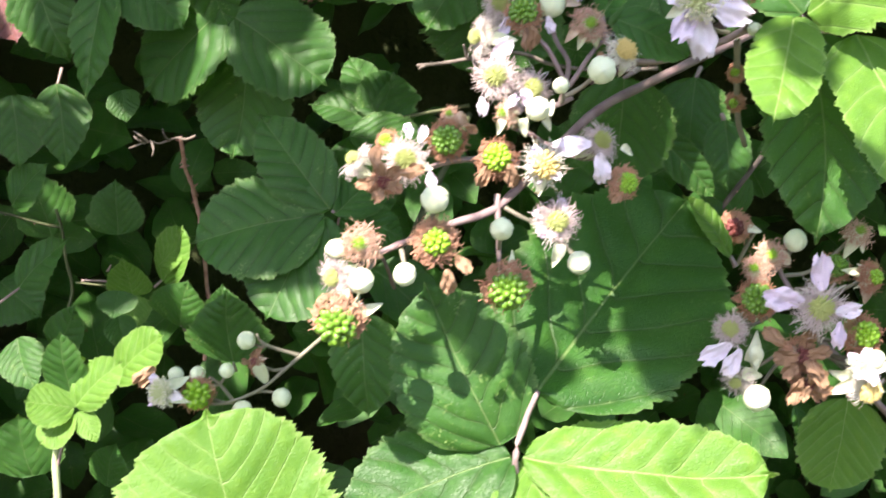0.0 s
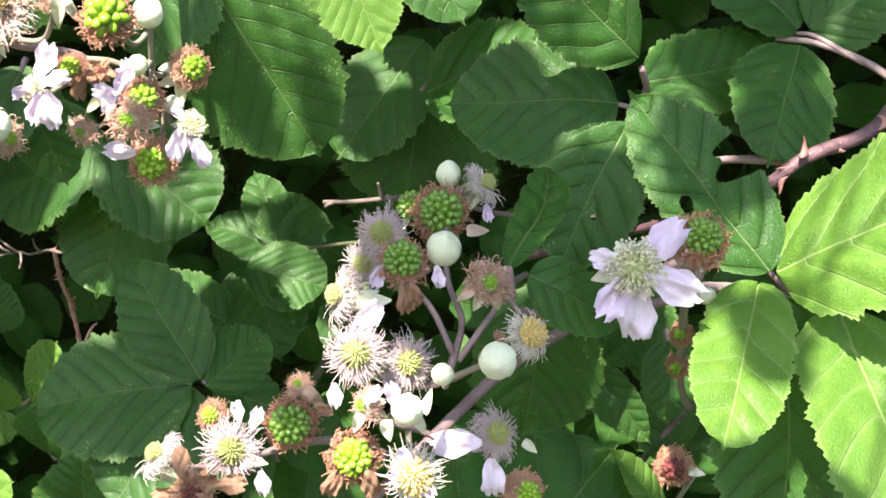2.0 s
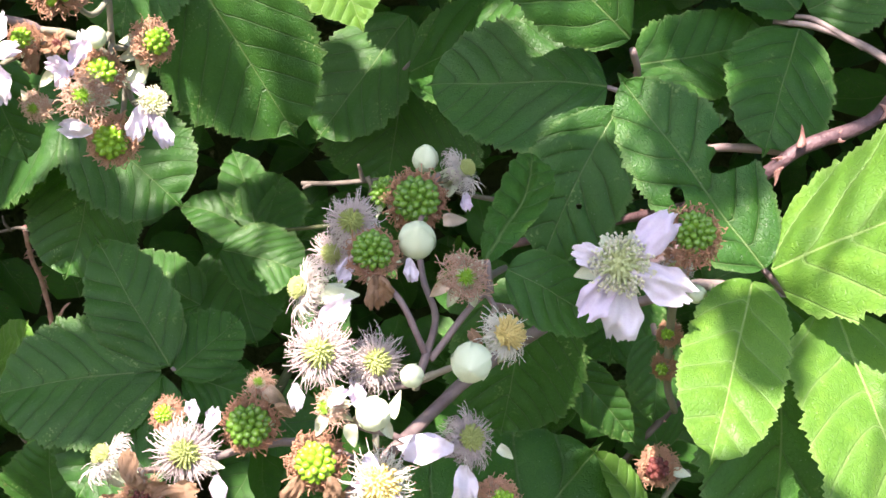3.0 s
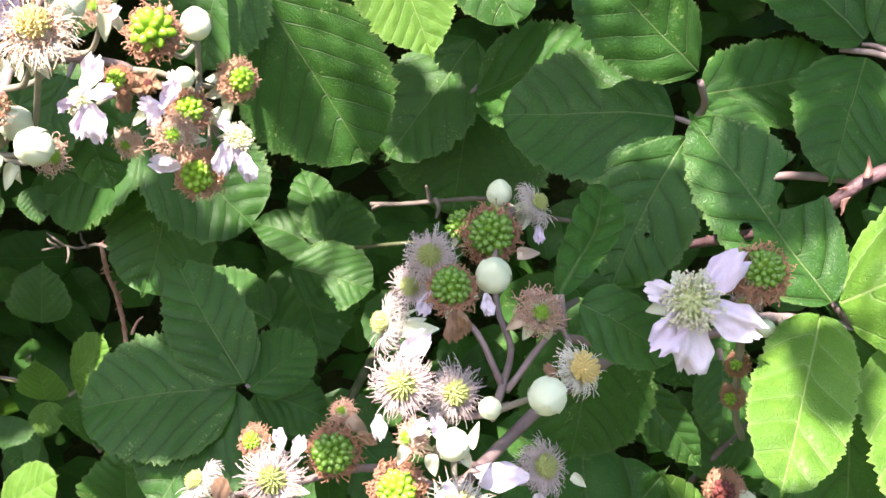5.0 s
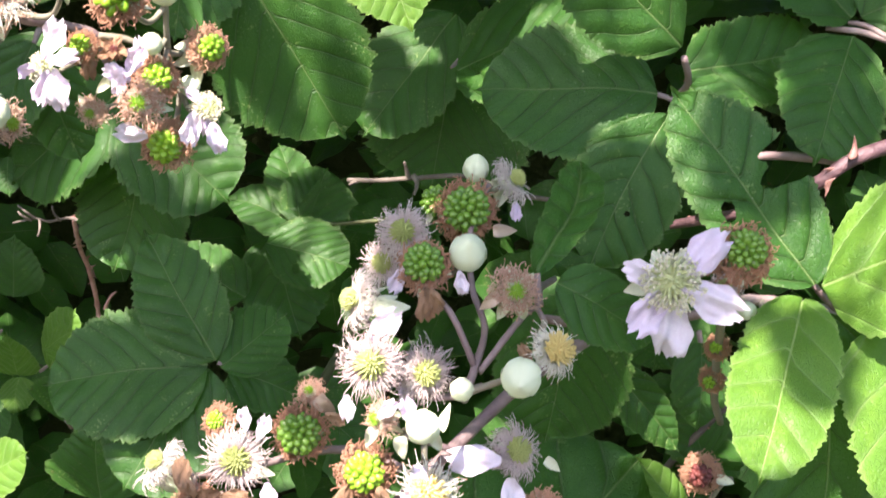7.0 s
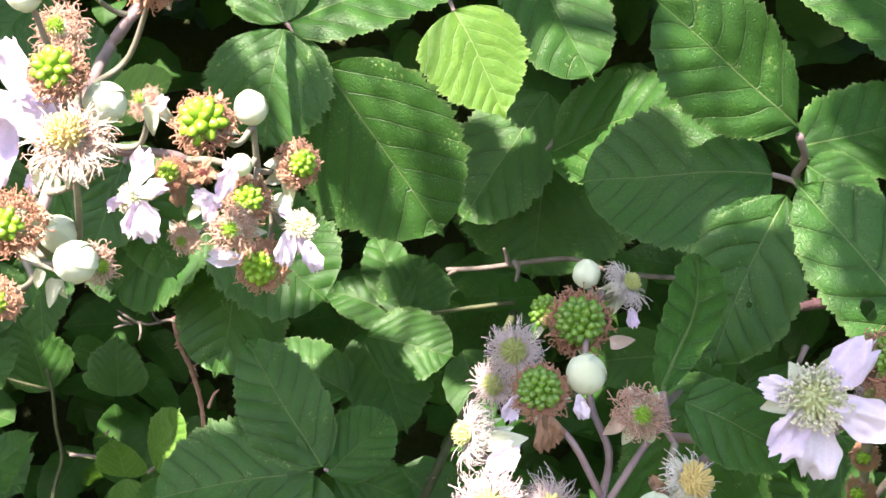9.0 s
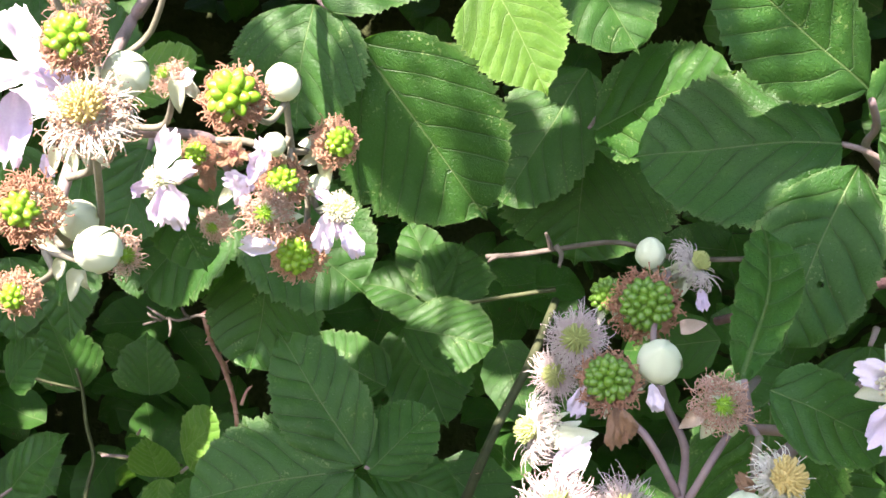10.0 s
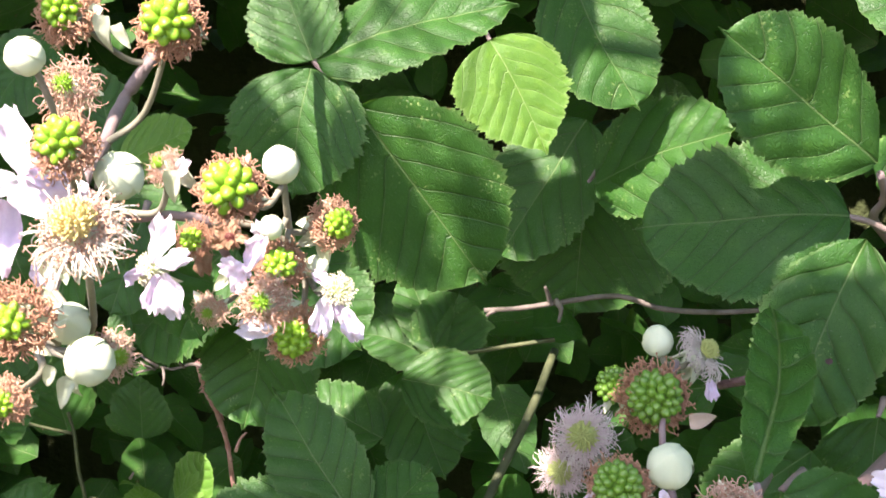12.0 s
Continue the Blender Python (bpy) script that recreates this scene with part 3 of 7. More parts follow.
def spent_flower(cluster, place, way, size, foot=None, seed=1, white=False, gold=False, petals=0, tilt=-22, rust=False, spread=0.9, dry=False):
    h, m = head(cluster, "spent_flower", place, way, size, foot, "fading flower with curled stamens and downy sepals")
    rnd = random.Random(seed)
    around(h, "sepal", DRY_SEPALS if dry else SEPALS, 5, m @ Matrix.Translation((0, 0, -0.16)), -40, rnd, (), 0.6, 1.3)
    piece("cup", CUP, h, m @ Matrix.Translation((0, 0, -0.16)) @ Matrix.Diagonal((0.20, 0.20, 0.17, 1)))
    if rust:
        piece("stamen_tuft", RUST_STAMENS[seed % 2], h, m, "rust-brown withered stamens")
        piece("style_tuft", (GOLD_STYLES if gold else SMALL_STYLES)[0], h, m @ Matrix.Translation((0, 0, 0.05)))
        if gold:
            piece("stamen_tuft", CREAM_STAMENS[0], h, m)
    elif gold:
        piece("stamen_tuft", CREAM_STAMENS[0], h, m)
        piece("style_tuft", GOLD_STYLES[0], h, m @ Matrix.Diagonal((1.35, 1.35, 1.2, 1)))
    elif white:
        piece("stamen_tuft", WHITE_STAMENS[seed % 2], h, m)
        piece("style_tuft", STYLES[0], h, m @ Matrix.Translation((0, 0, 0.06)) @ Matrix.Diagonal((0.9, 0.9, 0.9, 1)))
    else:
        piece("stamen_tuft", SPENT_STAMENS[seed % 3], h, m)
        piece("stamen_tuft", DROOPED_STAMENS[seed % 3], h, m)
        piece("style_tuft", STYLES[0], h, m)
    if petals:
        around(h, "petal", PETALS, 5, m @ Matrix.Translation((0, 0, -0.06)), tilt, rnd, tuple(range(petals, 5)), 0.5, spread)


def green_berry(cluster, place, way, size, foot=None, seed=1, drupelets=40, dark=False, ring=True, dry=False, face=0.35):
    h, m = head(cluster, "berry", place, way, size, foot, "unripe green berry in a ring of withered brown stamens" if not dark else "dried flower with a dark red centre")
    rnd = random.Random(seed)
    body, core = (DRUPELET_DARK, CORE_DARK) if dark else (DRUPELET_LIME, CORE_LIME) if drupelets < 36 else (DRUPELET, CORE)
    piece("receptacle", core, h, m @ Matrix.Diagonal((face * 0.80, face * 0.80, face * 0.72, 1)))
    for k in range(drupelets):
        z = 1 - 1.25 * (k + 0.4) / drupelets
        az = k * 2.39996 + rnd.uniform(-0.12, 0.12)
        s = math.sqrt(max(0, 1 - z * z))
        d = Vector((s * math.cos(az), s * math.sin(az), z * 0.92))
        q = d.to_track_quat("Z", "Y").to_matrix().to_4x4()
        r = face * 1.62 / math.sqrt(drupelets) * rnd.uniform(0.86, 1.1)
        piece("drupelet", body, h, m @ Matrix.Translation(d * face * 0.86) @ q @ Matrix.Diagonal((r, r, r, 1)))
    if ring:
        piece("stamen_tuft", BROWN_STAMENS[seed % 3], h, m)
    around(h, "sepal", DRY_SEPALS if dry else SEPALS, 5, m @ Matrix.Translation((0, 0, -0.22)), -28, rnd, (), 0.6, 1.32)
    piece("cup", CUP, h, m @ Matrix.Translation((0, 0, -0.26)) @ Matrix.Diagonal((0.2, 0.2, 0.17, 1)))


def dead_flower(cluster, place, way, size, foot=None, seed=1):
    h, m = head(cluster, "withered_flower", place, way, size, foot, "withered flower with crumpled brown petals")
    rnd = random.Random(seed)
    around(h, "petal", DEAD_PETALS, 5, m, 18, rnd, (), 0.6, 1.0)
    around(h, "sepal", DRY_SEPALS, 5, m @ Matrix.Translation((0, 0, -0.05)), -20, rnd, (), 0.4)
    piece("stamen_tuft", BROWN_STAMENS[seed % 3], h, m @ Matrix.Diagonal((0.62, 0.62, 0.7, 1)))
    for k in range(22):
        z = 1 - 0.9 * (k + 0.4) / 22
        az = k * 2.39996
        s = math.sqrt(max(0, 1 - z * z))
        piece("drupelet", DRUPELET_DARK, h, m @ Matrix.Translation((0.13 * s * math.cos(az), 0.13 * s * math.sin(az), 0.13 * z)) @ Matrix.Diagonal((0.034, 0.034, 0.034, 1)))


def loose_petal(cluster, place, along, way, size, dead=False, seed=0, label=""):
    """A petal that still hangs on a head that has lost the others."""
    y = Vector(along).normalized()
    z = Vector(way)
    z = (z - y * z.dot(y)).normalized()
    m = Matrix((y.cross(z), y, z)).transposed().to_4x4() @ Matrix.Diagonal((size * 2.9, size * 2.9, size * 2.9, 1))
    m.translation = Vector(place) - y * size * 0.85
    piece("petal", (DEAD_PETALS if dead else PETALS)[seed % 5], cluster, m, label or ("dry brown petal" if dead else ""))


def loose_sepal(cluster, place, along, way, size, dry=False, seed=0):
    y = Vector(along).normalized()
    z = Vector(way)
    z = (z - y * z.dot(y)).normalized()
    m = Matrix((y.cross(z), y, z)).transposed().to_4x4() @ Matrix.Diagonal((size * 3.2, size * 3.2, size * 3.2, 1))
    m.translation = Vector(place) - y * size * 0.7
    piece("sepal", (DRY_SEPALS if dry else SEPALS)[seed % 4], cluster, m)


# ---- ground and hedge ----
# points to stay sunlit; the added brow leaves are left open toward them
SUN_GAPS = [(-0.042, 0.67, 1.099), (-0.021, 0.68, 1.069), (-0.078, 0.67, 1.069), (0.003, 0.555, 1.197), (0.051, 0.58, 1.177), (0.011, 0.635, 1.144), (-0.167, 0.755, 1.002), (-0.215, 0.785, 0.975), (-0.156, 0.66, 0.959), (0.043, 0.57, 1.196), (0.022, 0.62, 1.114), (0.065, 0.585, 1.178), (0.008, 0.553, 1.188), (-0.004, 0.55, 1.203)]

def ground():
    n = 60
    verts, faces = [], []
    for i in range(n + 1):
        for j in range(n + 1):
            x, y = (i / n * 2 - 1), (j / n * 2 - 1)
            x, y = 400 * x ** 5 + 6 * x, 400 * y ** 5 + 6 * y
            verts.append((x, y, 0.05 * noise.noise(Vector((x, y, 0)) * 0.9) if abs(x) + abs(y) < 40 else 0))
    for i in range(n):
        for j in range(n):
            a = i * (n + 1) + j
            faces.append((a, a + n + 1, a + n + 2, a + 1))
    ob = new("ground", mesh("ground", verts, faces, SOIL))
    return tagged(ob, "dark soil with leaf litter and low grass", "ground", "", "structure")


ground()


def low_leaf(seed):
    """A folded, toothed leaf of few faces, for the depth of the hedge."""
    rnd = random.Random(seed)
    verts, uvs = [], []
    rows = 9
    for i in range(rows + 1):
        u = i / rows
        w = 0.42 * (max(u, 0.001) ** 0.5) * ((1 - u) ** 0.7) / 0.6 + (0.02 if i % 2 else 0)
        for v in (-1, -0.5, 0, 0.5, 1):
            verts.append((v * w, u, 0.25 * abs(v) * w - 0.2 * u * u + 0.03 * math.sin(9 * u + seed + v)))
            uvs.append((u, v * w + 0.5))
    faces = [(i * 5 + j, i * 5 + j + 1, i * 5 + j + 6, i * 5 + j + 5) for i in range(rows) for j in range(4)]
    return np.array(verts), faces, np.array(uvs)


def hedge_mass(name, label, count, place, seed, size=(0.035, 0.075), mat=LEAF):
    """Leaves beyond counting, in one mesh."""
    rnd = random.Random(seed)
    base = [low_leaf(k) for k in range(4)]
    verts, faces, uvs = [], [], []
    n = 0
    for _ in range(count):
        p = place(rnd)
        if p is None:
            continue
        v, f, t = base[rnd.randrange(4)]
        s = rnd.uniform(*size)
        way = Vector((rnd.gauss(0, 0.5), -0.7 + rnd.gauss(0, 0.4), 0.7 + rnd.gauss(0, 0.4)))
        m = np.array(facing((0, 0, 0), way, s, rnd.uniform(0, 6.28)).to_3x3())
        verts.append(v @ m.T + np.array(p))
        faces += [tuple(n + i for i in face) for face in f]
        uvs.append(t)
        n += len(v)
    uvs = np.concatenate(uvs)
    data = mesh(name, np.concatenate(verts), faces, mat, uvs=uvs)
    side = np.abs(uvs[:, 1] - 0.5)
    data.attributes.new("phase", "FLOAT", "POINT").data.foreach_set("value", (uvs[:, 0] - 0.85 * side - 0.55 * side * side) * 6.5 + 8.0)
    return tagged(new(name, data), label, "undergrowth", "", "stuff")


def deep_place(rnd):
    return (rnd.uniform(-1.6, 1.6), rnd.uniform(1.15, 1.80), rnd.uniform(0.0, 2.1))


# an unseen leaf roof, added to keep the inside of the hedge dark
def canopy_place(rnd):
    x, y, z = rnd.uniform(-1.6, 1.6), rnd.uniform(0.56, 1.95), rnd.uniform(1.36, 1.9)
    return (x, y, z) if z > 1.36 + 0.25 * max(0, 0.85 - y) else None


def side_place(rnd):
    x, y, z = rnd.uniform(-1.4, 1.4), rnd.uniform(0.42, 1.0), rnd.uniform(0.02, 1.5)
    if abs(x) < 0.42 + 0.1 * y and z > 0.78 - 0.12 * y:
        return None
    return (x, y, z)




def dark_backdrop():
    """A bumpy soil-coloured tube standing in for the hedge's dark, shaded depth."""
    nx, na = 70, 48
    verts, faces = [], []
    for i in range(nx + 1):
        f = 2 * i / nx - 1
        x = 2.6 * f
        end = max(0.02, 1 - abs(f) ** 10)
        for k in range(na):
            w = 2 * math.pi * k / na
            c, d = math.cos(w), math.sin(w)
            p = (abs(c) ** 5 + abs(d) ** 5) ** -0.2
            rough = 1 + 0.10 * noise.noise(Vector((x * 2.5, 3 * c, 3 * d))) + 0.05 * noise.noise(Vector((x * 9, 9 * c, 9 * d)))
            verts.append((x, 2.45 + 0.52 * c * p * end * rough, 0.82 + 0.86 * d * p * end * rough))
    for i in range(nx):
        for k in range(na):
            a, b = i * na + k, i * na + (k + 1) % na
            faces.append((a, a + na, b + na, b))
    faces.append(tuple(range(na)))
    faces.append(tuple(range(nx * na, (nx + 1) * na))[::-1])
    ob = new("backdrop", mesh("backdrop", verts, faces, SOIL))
    return tagged(ob, "dark bumpy wall added for the shaded depth of the hedge", "hedge", "", "structure")


def shell_place(rnd):
    """The outside of the hedge: top, back and the front to both sides of the view."""
    x = rnd.uniform(-2.8, 2.8)
    side = rnd.random()
    if side < 0.40:
        p = (x, rnd.uniform(0.6, 3.0), rnd.uniform(1.78, 2.0))
    elif side < 0.62:
        p = (x, rnd.uniform(2.95, 3.2), rnd.uniform(0, 1.9))
    elif side < 0.74:
        p = (math.copysign(rnd.uniform(2.6, 2.85), x), rnd.uniform(0.6, 3.0), rnd.uniform(0, 1.9))
    else:
        p = (math.copysign(rnd.uniform(1.3, 2.8), x), rnd.uniform(0.45, 0.75), rnd.uniform(0, 1.9))
    lump = 0.12 * noise.noise(Vector(p) * 1.7)
    return (p[0], p[1] + lump, max(0.02, p[2] + lump))


hedge_mass("outer_foliage", "green bramble leaves over the whole hedge", 9500, shell_place, 11, (0.06, 0.11))
dark_backdrop()


def body_place(rnd):
    """The hedge to both sides of the view, from its front to its dark inside."""
    p = (rnd.choice((-1, 1)) * rnd.uniform(1.25, 2.75), rnd.uniform(0.6, 2.0), rnd.uniform(0.0, 1.85))
    return p


hedge_mass("body_foliage", "green leaves filling the hedge to both sides", 6000, body_place, 12, (0.08, 0.13))
hedge_mass("deep_foliage", "dark green leaves deep in the hedge", 4200, deep_place, 5, (0.05, 0.10))
hedge_mass("top_foliage", "added unseen leaf canopy that keeps sun off the hedge's inside", 4600, canopy_place, 6, (0.05, 0.10))


def brow_place(rnd):
    """Unseen leaves added as shade at the hedge's front top, thin toward SUN_GAPS."""
    p = Vector((rnd.uniform(-0.9, 0.8), rnd.uniform(0.30, 0.62), rnd.uniform(1.42, 1.62)))
    for g in SUN_GAPS:
        d = p - Vector(g)
        if (d - sun_way * d.dot(sun_way)).length < 0.055:
            return None
    return tuple(p)


hedge_mass("brow_foliage", "added unseen leaves above the hedge front that block sun and sky", 620, brow_place, 8, (0.04, 0.08))


def inner_place(rnd):
    return (rnd.uniform(-0.08, 0.7), rnd.uniform(0.74, 0.96), rnd.uniform(0.72, 1.08))


hedge_mass("inner_foliage", "dark green leaves in the shade inside the hedge", 95, inner_place, 9, (0.035, 0.07))
hedge_mass("flank_foliage", "green bramble leaves of the hedge around", 3200, side_place, 7, (0.045, 0.09))


# the three-leaved and five-leaved bramble leaves behind the upper flower cluster
leaf = bramble_leaf((-0.069, 0.52, 1.228), "broad dark green bramble leaf of four leaflets, toothed and pleated", [(-0.069, 0.52, 1.228), (-0.057, 0.5, 1.213), (-0.05, 0.493, 1.205), (-0.038, 0.49, 1.192)])
leaflet(leaf, (-0.038, 0.49, 1.192), (-0.003, 0.505, 1.138), 0.0475, (0, -1, -0.05), wave=0.6, belly=0.55, point=0.60, droop=0.06, seed=101)
leaflet(leaf, (-0.051, 0.492, 1.203), (-0.058, 0.487, 1.167), 0.0386, (-0.2, -1, 0.5), point=0.55, seed=102)
leaflet(leaf, (-0.049, 0.492, 1.205), (0.007, 0.5, 1.223), 0.0293, (0, -1, 0.9), seed=103)
leaflet(leaf, (-0.05, 0.492, 1.205), (-0.061, 0.5, 1.235), 0.0242, (-0.2, -1, 0.7), seed=104)
leaf = bramble_leaf((-0.008, 0.57, 1.223), "bright yellow-green young bramble leaf in sunlight", [(-0.008, 0.57, 1.223), (-0.003, 0.555, 1.212)])
leaflet(leaf, (-0.003, 0.555, 1.212), (0.016, 0.55, 1.175), 0.0359, (0.1, -1, 0.6), mat=YOUNG_SUNLIT, belly=0.55, point=0.85, seed=105)
leaf = bramble_leaf((0.019, 0.6, 1.244), "dark green bramble leaf with a ragged toothed tip", [(0.019, 0.6, 1.244), (0.024, 0.59, 1.235)])
leaflet(leaf, (0.024, 0.59, 1.235), (0.048, 0.57, 1.19), 0.0375, (0.1, -1, 0.5), point=0.5, seed=106)
leaflet(leaf, (0.02, 0.6, 1.242), (-0.011, 0.6, 1.267), 0.0395, (-0.1, -1, 0.6), seed=107)
leaf = bramble_leaf((0.035, 0.62, 1.165), "bramble leaf with a dull, paler underside-lit blade, dappled by shade", [(0.035, 0.62, 1.165), (0.031, 0.61, 1.161)])
leaflet(leaf, (0.034, 0.61, 1.16), (0.078, 0.57, 1.182), 0.0398, (0, -1, 0.5), point=0.6, seed=108)
leaflet(leaf, (0.032, 0.655, 1.155), (0.025, 0.65, 1.101), 0.0699, (-0.1, -1, 0.6), point=0.6, seed=109)
leaflet(leaf, (0.032, 0.65, 1.183), (-0.007, 0.635, 1.129), 0.0453, (-0.3, -1, 0.6), point=0.5, seed=110)
leaf = bramble_leaf((-0.098, 0.45, 1.174), "small sunlit bramble leaf behind the upper flowers", [(-0.098, 0.45, 1.174), (-0.09, 0.445, 1.179)])
leaflet(leaf, (-0.09, 0.445, 1.179), (-0.07, 0.44, 1.189), 0.0156, (0.1, -1, 0.7), mat=YOUNG_SUNLIT, point=0.6, seed=111)
leaflet(leaf, (-0.092, 0.447, 1.178), (-0.099, 0.45, 1.206), 0.0144, (-0.1, -1, 0.4), seed=112)
leaf = bramble_leaf((-0.092, 0.47, 1.168), "green bramble leaf in the shade of the upper flowers", [(-0.092, 0.47, 1.168), (-0.092, 0.465, 1.164)])
leaflet(leaf, (-0.092, 0.465, 1.164), (-0.102, 0.46, 1.139), 0.0213, (-0.1, -1, 0.5), point=0.5, seed=113)
leaflet(leaf, (-0.092, 0.465, 1.163), (-0.079, 0.47, 1.129), 0.0184, (0.1, -1, 0.5), point=0.5, seed=114)
leaflet(leaf, (-0.116, 0.47, 1.213), (-0.13, 0.46, 1.193), 0.0235, (-0.1, -1, 0.5), point=0.5, seed=115)

# leaves of the thorny cane
leaf = bramble_leaf((0.111, 0.47, 1.141), "large dark green bramble leaf flecked with pale specks", [(0.111, 0.47, 1.141), (0.106, 0.462, 1.153), (0.095, 0.46, 1.16), (0.089, 0.46, 1.162)])
leaflet(leaf, (0.089, 0.46, 1.162), (0.036, 0.46, 1.161), 0.0375, (0, -1, 0.45), belly=0.55, point=0.55, seed=116)
leaflet(leaf, (0.092, 0.45, 1.176), (0.055, 0.425, 1.207), 0.0295, (0.1, -1, 0.15), wave=0.85, belly=0.72, point=0.5, fold=0.1, seed=117)
leaflet(leaf, (0.092, 0.455, 1.157), (0.071, 0.44, 1.113), 0.0290, (-0.15, -1, 0.3), belly=0.75, point=0.6, bites=((0.62, -0.25, 0.0008),), seed=118)
leaflet(leaf, (0.101, 0.48, 1.169), (0.15, 0.5, 1.183), 0.0281, (0.1, -1, 0.5), point=0.6, seed=119)
leaflet(leaf, (0.097, 0.455, 1.165), (0.12, 0.452, 1.151), 0.0164, (0.1, -1, 0.5), seed=120)
leaf = bramble_leaf((0.173, 0.486, 1.178), "dark green bramble leaf on a purple stalk", [(0.173, 0.486, 1.178), (0.16, 0.495, 1.186), (0.155, 0.5, 1.187)])
leaflet(leaf, (0.156, 0.5, 1.189), (0.101, 0.5, 1.227), 0.0357, (0.1, -1, 0.7), point=0.6, seed=121)
leaflet(leaf, (0.152, 0.485, 1.183), (0.137, 0.455, 1.147), 0.0325, (0.1, -1, 0.4), belly=0.65, point=0.5, seed=122)
leaflet(leaf, (0.159, 0.5, 1.189), (0.184, 0.49, 1.209), 0.0295, (0.2, -1, 0.6), seed=123)
leaf = bramble_leaf((0.149, 0.4, 1.099), "green bramble leaf with a bitten edge and a hole", [(0.149, 0.4, 1.099), (0.131, 0.385, 1.113), (0.119, 0.378, 1.12), (0.112, 0.374, 1.126)])
leaflet(leaf, (0.112, 0.374, 1.126), (0.078, 0.378, 1.168), 0.0254, (-0.15, -1, 0.55), belly=0.6, point=0.6, bites=((0.45, -0.55, 0.0020), (0.462, -0.48, 0.0012), (0.455, 0.52, 0.0028), (0.46, 0.75, 0.0045), (0.47, 1, 0.0066),), seed=124)
# the paler material puts sunlight into this leaflet's colour
leaflet(leaf, (0.114, 0.372, 1.126), (0.153, 0.33, 1.165), 0.0386, (0.1, -1, 0.9), mat=YOUNG_SUNLIT, point=0.6, fold=0.05, seed=125)
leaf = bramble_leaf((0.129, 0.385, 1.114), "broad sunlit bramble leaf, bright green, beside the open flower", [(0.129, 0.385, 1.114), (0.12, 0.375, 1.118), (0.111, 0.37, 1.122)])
leaflet(leaf, (0.106, 0.362, 1.124), (0.09, 0.322, 1.1), 0.0198, (-0.1, -1, 0.85), mat=YOUNG_SUNLIT, belly=0.45, point=0.42, seed=126)
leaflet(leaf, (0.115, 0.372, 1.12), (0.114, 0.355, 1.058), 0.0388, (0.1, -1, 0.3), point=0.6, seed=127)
leaflet(leaf, (0.126, 0.365, 1.119), (0.131, 0.32, 1.076), 0.0354, (0.1, -1, 0.9), mat=YOUNG_SUNLIT, point=0.6, seed=128)
leaf = bramble_leaf((0.05, 0.36, 1.12), "slender bramble leaf standing upright", [(0.05, 0.36, 1.12), (0.049, 0.36, 1.127)])
leaflet(leaf, (0.049, 0.362, 1.127), (0.066, 0.44, 1.149), 0.0119, (-0.2, -1, 0.4), belly=0.75, point=0.8, seed=129)
leaf = bramble_leaf((0.049, 0.365, 1.122), "small oval bramble leaf on a reddish stalk", [(0.049, 0.365, 1.122), (0.055, 0.38, 1.122)])
leaflet(leaf, (0.053, 0.357, 1.126), (0.076, 0.357, 1.116), 0.0158, (0, -1, 0.9), point=0.6, seed=130)

# leaves under and behind the middle cluster
leaf = bramble_leaf((0.07, 0.42, 1.11), "dark bramble leaf in shade behind the flower stem", [(0.07, 0.42, 1.11), (0.064, 0.415, 1.107)])
leaflet(leaf, (0.064, 0.415, 1.107), (0.061, 0.42, 1.068), 0.0337, (0, -1, 0.3), belly=0.45, point=0.5, seed=131)
leaflet(leaf, (0.08, 0.44, 1.085), (0.103, 0.44, 1.061), 0.0131, (0, -1, 0.3), seed=132)
leaf = bramble_leaf((0.111, 0.47, 1.09), "dark shaded bramble leaf", [(0.111, 0.47, 1.09), (0.111, 0.465, 1.087)])
leaflet(leaf, (0.111, 0.465, 1.088), (0.112, 0.46, 1.061), 0.0176, (0.1, -1, 0.3), seed=133)
leaf = bramble_leaf((0.107, 0.49, 1.108), "dark shaded bramble leaf behind the cane", [(0.107, 0.49, 1.108), (0.104, 0.485, 1.104)])
leaflet(leaf, (0.104, 0.485, 1.104), (0.101, 0.48, 1.073), 0.0304, (0.1, -1, 0.3), point=0.5, seed=134)
leaflet(leaf, (0.083, 0.47, 1.099), (0.052, 0.46, 1.077), 0.0246, (0.1, -1, 0.5), seed=135)
leaf = bramble_leaf((0.034, 0.41, 0.915), "large bramble leaf of five leaflets, half in sun", [(0.034, 0.41, 0.915), (0.0238, 0.3686, 0.971), (0.0204, 0.3557, 0.9924), (0.0238, 0.3583, 1.0036), (0.0281, 0.36, 1.013)], r=0.0011)
leaflet(leaf, (0.028, 0.36, 1.013), (0.092, 0.435, 1.064), 0.0653, (0, -1, 0.5), belly=0.42, point=0.5, droop=0.05, seed=136)
leaflet(leaf, (0.016, 0.36, 0.996), (-0.006, 0.362, 1.048), 0.0391, (-0.1, -1, 0.5), point=0.6, seed=137)
leaflet(leaf, (0.019, 0.36, 0.991), (-0.035, 0.345, 0.977), 0.0374, (0, -1, 0.9), point=0.6, seed=138)
leaflet(leaf, (0.023, 0.36, 0.991), (0.102, 0.35, 0.99), 0.0322, (0, -1, 1), mat=YOUNG_SUNLIT, point=0.45, fold=0.2, seed=139)
leaflet(leaf, (0.022, 0.36, 0.99), (0.035, 0.335, 0.968), 0.0277, (0.1, -1, 0.9), mat=YOUNG_SUNLIT, seed=140)
leaf = bramble_leaf((0.107, 0.43, 1.037), "small bramble leaf with a curled bright edge", [(0.107, 0.43, 1.037), (0.105, 0.43, 1.041)])
